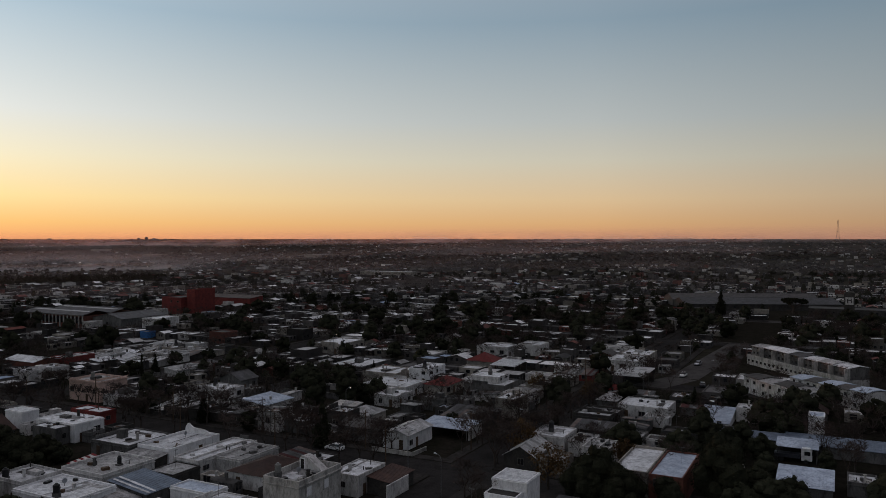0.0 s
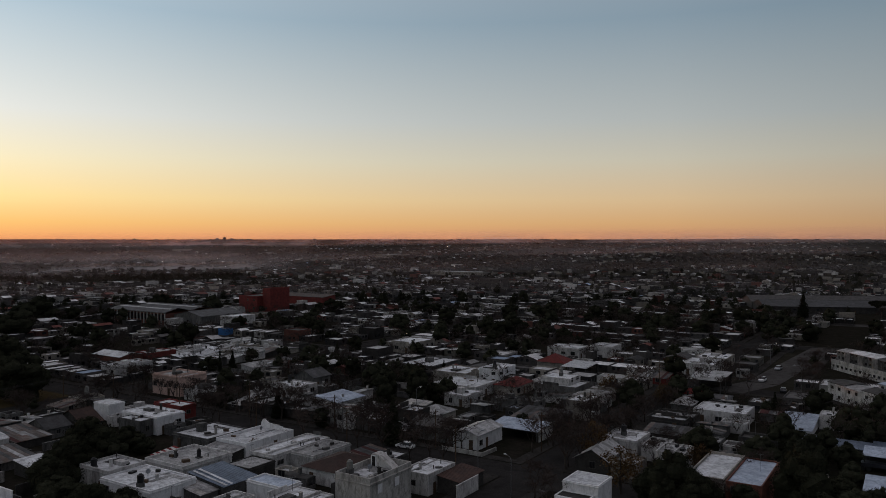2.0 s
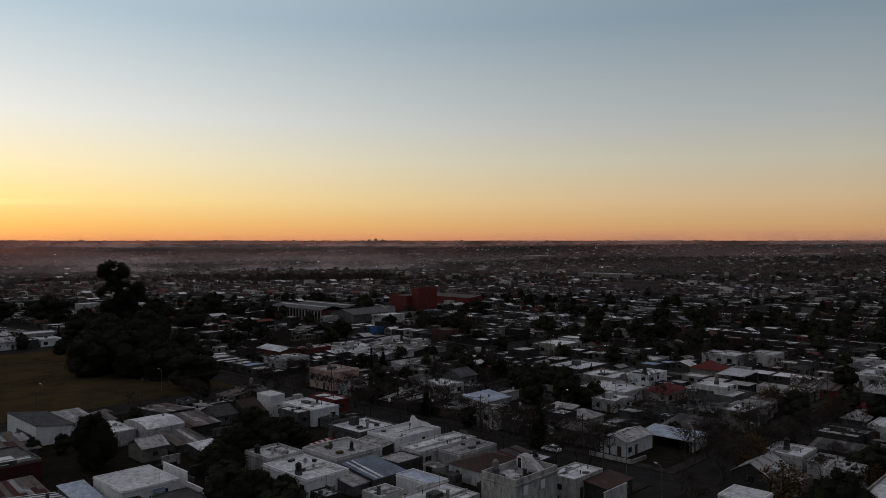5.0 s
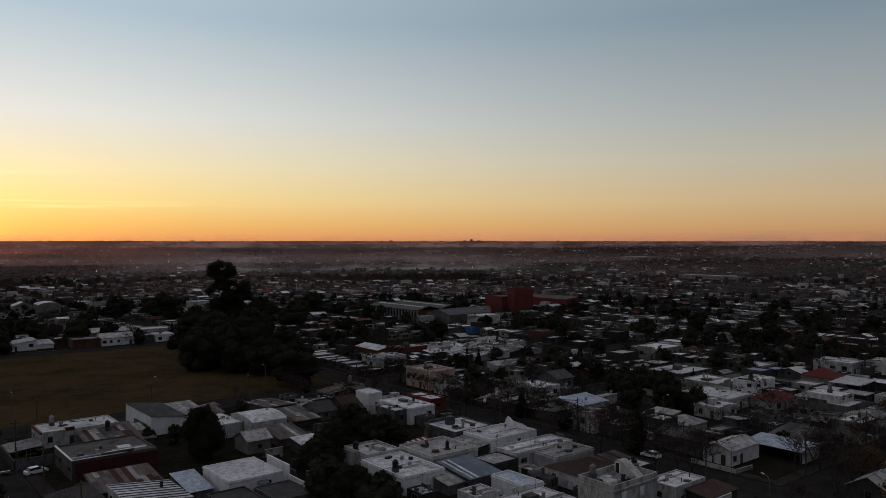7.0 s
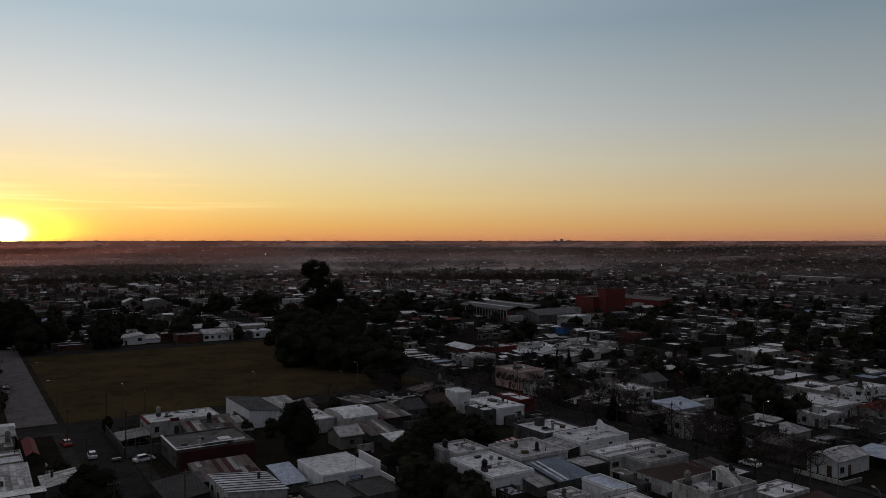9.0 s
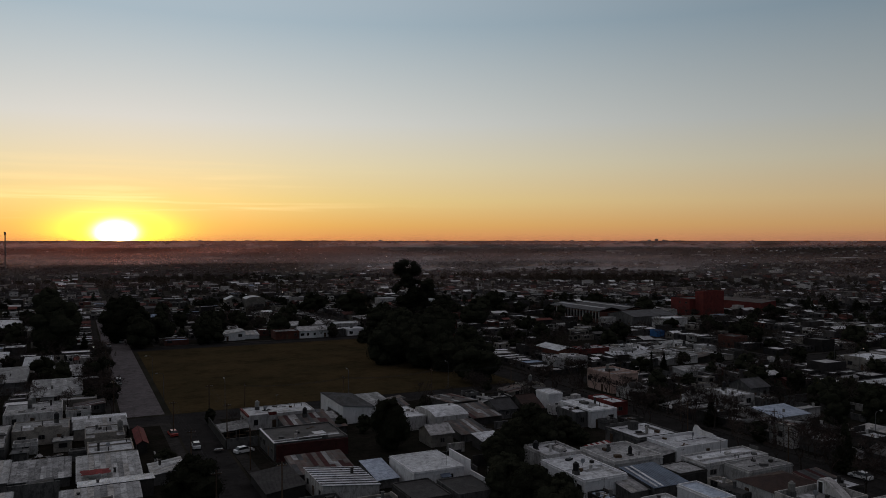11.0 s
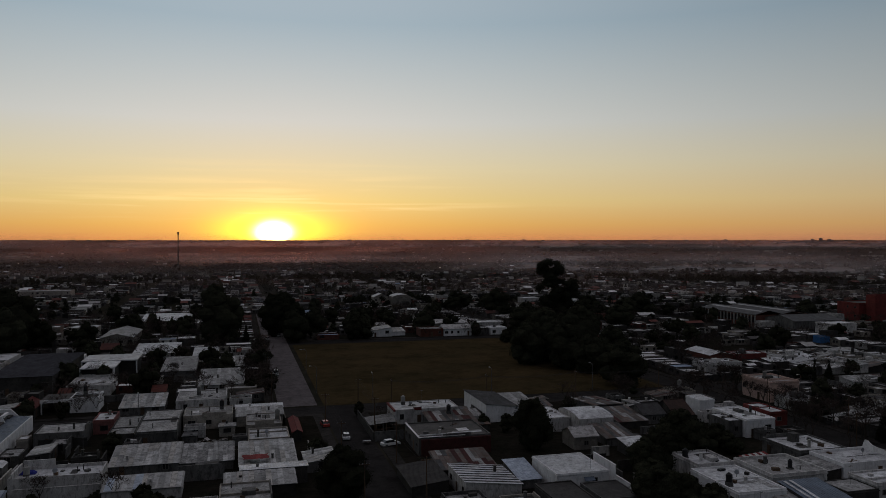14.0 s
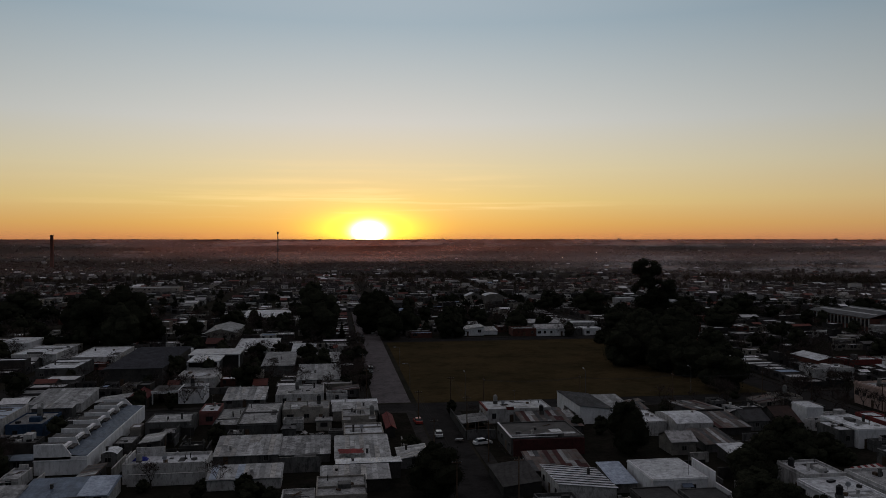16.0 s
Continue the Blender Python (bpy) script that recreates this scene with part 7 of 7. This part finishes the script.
car(136.4, 97.6, 92, CARWHITE, "white hatchback parked on an asphalt street")
car(20.6, 189.4, 95, CARRED, "red car with a pale roof parked at a street corner")
car(24.0, 176.0, 88, CARWHITE, "white car parked on an asphalt street")
car(32.8, 167.4, 15, CARWHITE, "white car parked by a workshop")
car(262.8, 46.5, 176, CARWHITE, "white car parked on a wide avenue")
car(289.4, 46.0, 176, CARGREY, "silver car parked on a wide avenue")
car(248.0, 38.0, 10, CARDARK, "dark car parked by the open corner")
car(12.4, 265.0, 90, CARWHITE, "white van parked on a pale concrete road", True)
car(13.0, 360.0, 90, CARGREY, "silver car on a pale concrete road")
car(18.6, 372.0, 90, CARWHITE, "white car on a pale concrete road")
car(138.0, 172.0, 90, CARDARK, "dark car parked on an asphalt street")
car(131.0, 131.0, 90, CARGREY, "silver car parked on an asphalt street")

lorry = thing("truck", pose(173.0, 8.6, 0.16, 0, 0, -90), "white truck cab with a dark flatbed under a shelter", "truck")
part("cab", Mesh().box(1.6, 3.6, -1.15, 1.15, 0.6, 2.9).box(1.7, 3.3, -1.1, 1.1, 2.9, 3.1), CARWHITE, lorry)
part("windscreen", Mesh().box(3.6, 3.64, -1.0, 1.0, 1.7, 2.6), GLASS, lorry)
for b in (-1.16, 1.12):
    part("side_window", Mesh().box(2.2, 3.3, b, b + 0.04, 1.7, 2.5), GLASS, lorry)
part("bed", Mesh().box(-4.2, 1.4, -1.15, 1.15, 0.9, 1.6), CARDARK, lorry)
for a in (-3.2, -2.1, 2.5):
    for b in (-1.0, 1.0):
        part("wheel", Mesh().tube((a, b - 0.15, 0.45), (a, b + 0.15, 0.45), 0.45, 0.45, 12), TYRE, lorry)

# ---------------------------------------------------------------- poles, lamps and wires


def utility_pole(x, y, h=8.5, turn=0):
    root = thing("utility_pole", pose(x, y, 0.12, 0, 0, turn), "dark wooden utility pole with a crossarm", "utility pole", "utility poles")
    part("pole", Mesh().tube((0, 0, -0.3), (0, 0, h), 0.15, 0.1, 7), WOOD, root)
    part("crossarm", Mesh().box(-0.9, 0.9, -0.06, 0.06, h - 0.7, h - 0.56), WOOD, root)
    for s in (-0.8, -0.3, 0.3, 0.8):
        part("insulator", Mesh().tube((s, 0, h - 0.56), (s, 0, h - 0.4), 0.045, 0.03, 6), CARGREY, root)


def sweep(pts, r, sides=3):
    """One unbroken thin tube along points."""
    m = Mesh()
    for i, p in enumerate(pts):
        d = (Vector(pts[min(i + 1, len(pts) - 1)]) - Vector(pts[max(i - 1, 0)])).normalized()
        a = d.cross(Vector((0, 0, 1))).normalized()
        b = a.cross(d)
        for k in range(sides):
            w = 2 * math.pi * k / sides
            m.v.append(tuple(Vector(p) + (a * math.cos(w) + b * math.sin(w)) * r))
    for i in range(len(pts) - 1):
        for k in range(sides):
            j = (k + 1) % sides
            m.f.append((i * sides + k, i * sides + j, (i + 1) * sides + j, (i + 1) * sides + k))
            m.m.append(0)
    return m


def wire_run(pts, h=8.2):
    d = Vector((pts[-1][0] - pts[0][0], pts[-1][1] - pts[0][1], 0))
    n = Vector((-d.y, d.x, 0)).normalized()
    for off in (-0.8, -0.3, 0.3, 0.8):
        line = []
        for (ax, ay), (bx, by) in zip(pts, pts[1:]):
            for k in range(8):
                s = k / 8
                line.append(Vector((ax, ay, h - 0.3 - 3.0 * s * (1 - s))) + Vector((bx - ax, by - ay, 0)) * s + n * off)
        line.append(Vector((*pts[-1], h - 0.3)) + n * off)
        tagged(new("overhead_wire", sweep(line, 0.018).data("overhead_wire", TYRE)), "sagging black overhead wire between poles", "wire", "overhead wires")


def street_lamp(x, y, turn, h=8.0, lit=False):
    root = thing("street_lamp", pose(x, y, 0.12, 0, 0, turn), "tall street lamp with a curved arm" + (", lit" if lit else ""), "street lamp", "street lamps")
    part("pole", Mesh().tube((0, 0, -0.3), (0, 0, h - 0.6), 0.09, 0.06, 7), STEEL, root)
    part("arm", Mesh().tube((0, 0, h - 0.6), (0.5, 0, h - 0.1), 0.05, 0.05, 6).tube((0.5, 0, h - 0.1), (1.6, 0, h), 0.05, 0.04, 6), STEEL, root)
    hd = part("lamp_head", Mesh().box(1.5, 2.25, -0.16, 0.16, h - 0.1, h + 0.06), CARGREY, root)
    if lit:
        part("bulb", Mesh().box(1.75, 2.0, -0.1, 0.1, h - 0.16, h - 0.1), BULB, hd)


runs = [[(31.4, 128 + 26 * k) for k in range(4)], [(129.0, 80 + 28 * k) for k in range(5)], [(140.0, 92 + 29 * k) for k in range(4)], [(150 + 28 * k, 71.2) for k in range(4)], [(40 + 27 * k, 203.0) for k in range(4)],
        [(9.2, 222 + 30 * k) for k in range(5)], [(20.6, 128 + 30 * k) for k in range(3)]]
for pts in runs:
    for x, y in pts:
        utility_pole(x, y, turn=90 if pts[0][1] == pts[1][1] else 0)
    wire_run(pts)
for x, y, turn, lit in ((153.7, 182.3, 200, False), (36.9, 214.4, 90, False), (72.4, 214.4, 90, False), (105.0, 214.4, 90, False), (139.4, 118.0, 180, False), (118.0, 61.8, 60, False), (158.6, 61.0, 90, False), (129.6, 75.2, 0, False),
                        (250.0, 33.4, 90, False), (262.0, 53.4, 270, False), (300.0, 50.4, 270, True), (22.8, 232.0, 180, False), (22.8, 268.0, 180, False), (248.0, 178.0, 0, True), (248.0, 188.0, 0, True), (160.0, 111.0, 0, True), (-24.0, 203.6, 270, True), (4.0, 300.0, 0, True)):
    street_lamp(x, y, turn, lit=lit)

# ---------------------------------------------------------------- masts and the chimney at the horizon


def lattice_mast(x, y, h, w, label):
    z = land(x, y)
    root = thing("radio_mast", pose(x, y, z), label, "mast")
    for a in range(3):
        q = 2.094 * a
        part("leg", Mesh().tube((math.cos(q) * w, math.sin(q) * w, -0.5), (math.cos(q) * w * 0.25, math.sin(q) * w * 0.25, h), 0.28, 0.18, 5), STEEL, root)
    br = Mesh()
    n = 14
    for k in range(n):
        f0, f1 = k / n, (k + 1) / n
        for a in range(3):
            q0, q1 = 2.094 * a, 2.094 * (a + 1)
            r0, r1 = w * (1 - 0.75 * f0), w * (1 - 0.75 * f1)
            br.tube((math.cos(q0) * r0, math.sin(q0) * r0, h * f0), (math.cos(q1) * r1, math.sin(q1) * r1, h * f1), 0.12, 0.12, 3, cap=False)
    part("bracing", br, STEEL, root)
    part("aerial", Mesh().tube((0, 0, h), (0, 0, h * 1.12), 0.25, 0.1, 5), STEEL, root)


lattice_mast(2590.0, 9.0, 70.0, 6.0, "tall slender lattice radio mast on the horizon")
mz = land(-92.0, 1290.0)
phone = thing("telephone_mast", pose(-92.0, 1290.0, mz), "slender telephone mast with a ring of panels on top", "mast")
part("pole", Mesh().tube((0, 0, -0.5), (0, 0, 58.0 - mz), 1.0, 0.75, 10), STEEL, phone)
part("platform", Mesh().tube((0, 0, 54.6 - mz), (0, 0, 55.0 - mz), 1.7, 1.7, 12), STEEL, phone)
for k in range(6):
    w = 1.047 * k
    part("aerial_panel", Mesh().box(-0.35, 0.35, -0.12, 0.12, 0, 3.4).move(pose(1.6 * math.cos(w), 1.6 * math.sin(w), 55.1 - mz, 0, 0, 60 * k + 90)), STEEL, phone)

cz = land(-430.0, 1250.0)
chim = thing("factory_chimney", pose(-430.0, 1250.0, cz), "tall dark brick factory chimney beyond the town", "chimney")
part("stack", Mesh().tube((0, 0, -0.5), (0, 0, 52.0), 3.0, 2.3, 14), BRICK, chim)
part("rim", Mesh().tube((0, 0, 50.6), (0, 0, 52.4), 2.7, 2.7, 14), BRICK, chim)

# ---------------------------------------------------------------- the far town, woods and ridge
far = random.Random(99)
CLUMPS = [leafy_kind(41, 10, 9, 12, 96, 1.15), leafy_kind(42, 10, 8, 10, 90, 1.1), leafy_kind(43, 10, 6, 10, 84, 1.0, shape="cone", low=0.1)]
DISTANT = [leafy_kind(44, 10, 10, 9, 40, 1.9, FARLEAF, low=0.1), leafy_kind(45, 10, 12, 9, 36, 2.1, FARLEAF, low=0.1)]
clump_at, distant_at = [[], [], []], [[], []]


def far_tree(x, y, z, r, h):
    """A ragged crown among the far houses; nearer ones are fuller."""
    k, to = (far.choices((0, 1, 2), (5, 5, 1))[0], clump_at) if math.hypot(x, y) < 1000 else (far.randrange(2), distant_at)
    to[k].append(Matrix.LocRotScale((x, y, z - 0.3), Euler((0, 0, far.uniform(0, 6.28))), (r / 4.5, r / 4.5, h / 10)))


for k in range(17000):
    az = radians(far.uniform(-100, 44) + 62.5)
    r = 528 * (3000 / 528) ** (far.random() ** 0.9)
    x, y = r * math.sin(az), r * math.cos(az)
    azd = math.degrees(az) - 62.5
    # the town thins out to the west; fewer houses in the woods
    wood = noise.noise((x / 230, y / 230, 5.0)) + 0.5 * noise.noise((x / 70, y / 70, 2.0))
    dense = 0.95 - 0.8 * smooth(900, 1500, r) * (1 - smooth(-32, 2, azd))
    if not free(x - 6, x + 6, y - 6, y + 6, 0):
        continue
    if far.random() < dense and wood < 0.25:
        gx, gy = round(x / 9.0) * 9.0, round(y / 11.0) * 11.0
        if min(abs(gx - 26 - 108 * k) for k in range(-12, 28)) < 5 or not free(gx - 5, gx + 5, gy - 6, gy + 6, 0):
            continue
        w, d = far.uniform(4, 8.4), far.uniform(4, 9)
        joined_house(gx - w / 2, gx + w / 2, gy - d / 2, gy + d / 2, land(gx, gy), far.uniform(2.0, 2.9) * (1.6 if far.random() < 0.06 else 1), far, windows=r < 700)
    elif r < 1500 or far.random() < 0.3:
        far_tree(x, y, land(x, y), far.uniform(1.8, 4.0), far.uniform(3, 7))
for k in range(6500):
    az = radians(far.uniform(-100, 44) + 62.5)
    r = 480 * (4300 / 480) ** (far.random() ** 0.9)
    x, y = r * math.sin(az), r * math.cos(az)
    if free(x - 4, x + 4, y - 4, y + 4, 0) and noise.noise((x / 230, y / 230, 5.0)) > (-0.2 if r > 1000 else 0.1):
        far_tree(x, y, land(x, y), far.uniform(2.2, 4.8) * (1.0 + r / 2500), far.uniform(3.5, 8) * (0.55 if r > 2200 else 1))
# trees in the yards between the far blocks
for k in range(2600):
    az = radians(far.uniform(-98, 42) + 62.5)
    r = far.uniform(480, 930)
    x, y = r * math.sin(az), r * math.cos(az)
    if free(x - 0.9, x + 0.9, y - 0.9, y + 0.9, 0) and far.random() < 0.75 + 0.6 * noise.noise((x / 90, y / 90, 7.0)):
        far_tree(x, y, land(x, y), far.uniform(1.7, 3.9), far.uniform(3.5, 8.5))
# long pale industrial sheds on the plain
for k in range(18):
    az = radians(far.uniform(-80, 10) + 62.5)
    r = far.uniform(1700, 3600)
    x, y = r * math.sin(az), r * math.cos(az)
    w, d = far.uniform(30, 90), far.uniform(20, 50)
    joined_house(x - w / 2, x + w / 2, y - d / 2, y + d / 2, land(x, y), far.uniform(4, 6.5), far, False, wall=1, top=5)
tagged(new("far_houses", joined.data("far_houses", *STUFF)), "many small low houses of the town stretching away", "houses", kind="stuff")
for k, ms in enumerate(clump_at):
    scatter("town_tree_crowns", CLUMPS[k][1], ms, "dark crowns of trees among the far houses", "trees")
for k, ms in enumerate(distant_at):
    scatter("far_tree_crowns", DISTANT[k][1], ms, "dark scattered trees and woods of the far plain", "trees")
fl = Mesh()
for k in range(34):
    az = radians(far.uniform(-88, 34) + 62.5)
    r = far.uniform(480, 2300)
    x, y = r * math.sin(az), r * math.cos(az)
    s = 0.00020 * r
    z = land(x, y) + far.uniform(6, 9)
    fl.box(x - s, x + s, y - s, y + s, z - s, z + s)
tagged(new("far_lights", fl.data("far_lights", BULB)), "small lit street lights scattered over the far town", "lights", kind="stuff")

# blocks of flats that break the horizon
for x, y, w, h in ((2772.0, 3155.0, 24.0, 9.0), (2745.0, 3179.0, 50.0, 4.5), (2800.0, 3131.0, 40.0, 4.0), (2420.0, 3420.0, 18.0, 3.5), (3080.0, 2800.0, 22.0, 3.0), (1500.0, 3900.0, 20.0, 3.0)):
    tb = thing("tower_block", pose(x, y, land(x, y), 0, 0, 49), "grey block of flats far off on the horizon", "building")
    part("wall", Mesh().box(-w / 2, w / 2, -8, 8, -4, h), GREY, tb)
    part("roof", Mesh().box(-w / 2 - 0.4, w / 2 + 0.4, -8.4, 8.4, h, h + 0.6), ROOFDARK, tb)
    part("lift_house", Mesh().box(-4, 4, -3, 3, h + 0.6, h + 2.2), GREY, tb)

# ---------------------------------------------------------------- smoke, and sheets painted as haze, over the plain


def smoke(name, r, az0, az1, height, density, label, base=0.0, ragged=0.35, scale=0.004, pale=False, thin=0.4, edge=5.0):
    """A thin curved sheet painted as smoke or haze; it thins upwards and sideways."""
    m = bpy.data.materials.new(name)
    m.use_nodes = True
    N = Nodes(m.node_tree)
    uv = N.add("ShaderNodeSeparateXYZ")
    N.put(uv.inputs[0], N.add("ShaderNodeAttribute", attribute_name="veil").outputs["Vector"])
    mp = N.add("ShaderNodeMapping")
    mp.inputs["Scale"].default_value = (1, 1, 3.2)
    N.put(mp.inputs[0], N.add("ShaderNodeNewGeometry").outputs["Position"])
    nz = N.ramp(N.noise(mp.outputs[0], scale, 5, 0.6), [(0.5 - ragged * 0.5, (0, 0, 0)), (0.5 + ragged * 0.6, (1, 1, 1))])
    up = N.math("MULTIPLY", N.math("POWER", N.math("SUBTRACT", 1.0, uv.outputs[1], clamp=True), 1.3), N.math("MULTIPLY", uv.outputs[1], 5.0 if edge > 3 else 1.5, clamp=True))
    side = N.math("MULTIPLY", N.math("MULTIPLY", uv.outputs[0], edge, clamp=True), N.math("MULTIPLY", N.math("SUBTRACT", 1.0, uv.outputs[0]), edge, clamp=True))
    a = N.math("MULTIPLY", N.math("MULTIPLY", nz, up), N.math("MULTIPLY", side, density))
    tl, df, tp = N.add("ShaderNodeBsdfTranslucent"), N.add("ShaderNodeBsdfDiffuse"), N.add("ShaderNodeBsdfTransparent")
    # haze and the red sun glow are put into these tints
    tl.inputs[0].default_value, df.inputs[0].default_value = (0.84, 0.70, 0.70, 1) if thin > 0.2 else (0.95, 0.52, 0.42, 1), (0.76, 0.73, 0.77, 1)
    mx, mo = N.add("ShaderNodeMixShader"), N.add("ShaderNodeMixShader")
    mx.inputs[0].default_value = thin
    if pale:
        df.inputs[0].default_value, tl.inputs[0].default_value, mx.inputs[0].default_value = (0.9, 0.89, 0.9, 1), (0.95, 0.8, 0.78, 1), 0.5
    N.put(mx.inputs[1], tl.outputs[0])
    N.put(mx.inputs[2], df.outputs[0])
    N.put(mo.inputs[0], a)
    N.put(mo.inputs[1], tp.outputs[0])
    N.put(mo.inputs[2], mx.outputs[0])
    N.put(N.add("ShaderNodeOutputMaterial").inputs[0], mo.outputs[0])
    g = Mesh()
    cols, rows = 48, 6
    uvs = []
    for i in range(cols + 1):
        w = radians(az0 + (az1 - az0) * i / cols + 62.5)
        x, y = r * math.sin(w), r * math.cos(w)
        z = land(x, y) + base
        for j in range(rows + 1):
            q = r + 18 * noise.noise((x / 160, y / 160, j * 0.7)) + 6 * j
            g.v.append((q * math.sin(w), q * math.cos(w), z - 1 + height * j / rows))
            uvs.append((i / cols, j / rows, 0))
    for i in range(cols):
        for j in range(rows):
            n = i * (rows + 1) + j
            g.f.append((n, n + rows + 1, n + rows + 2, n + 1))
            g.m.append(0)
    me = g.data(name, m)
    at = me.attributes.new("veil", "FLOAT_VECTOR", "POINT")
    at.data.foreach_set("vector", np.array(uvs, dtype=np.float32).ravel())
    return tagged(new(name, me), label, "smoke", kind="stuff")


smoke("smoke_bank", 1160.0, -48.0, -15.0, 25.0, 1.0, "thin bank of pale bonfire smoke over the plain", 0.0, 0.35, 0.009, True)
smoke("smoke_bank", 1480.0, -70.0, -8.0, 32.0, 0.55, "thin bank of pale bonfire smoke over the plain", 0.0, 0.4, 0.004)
# see-through sheets stand in for distance haze
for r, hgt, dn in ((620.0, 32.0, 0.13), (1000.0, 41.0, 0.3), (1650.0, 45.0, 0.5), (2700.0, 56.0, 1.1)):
    smoke("evening_haze", r, -104.0, 48.0, hgt, dn, "see-through sheet imitating haze over the far roofs", 0.0, 0.5)
# a sheet tinted red to imitate the glow below the setting sun
smoke("red_glow_sheet", 1300.0, -80.0, -40.0, 52.0, 2.1, "reddish see-through sheet imitating glow below the setting sun", 0.0, 0.9, 0.0025, thin=0.04, edge=2.0)
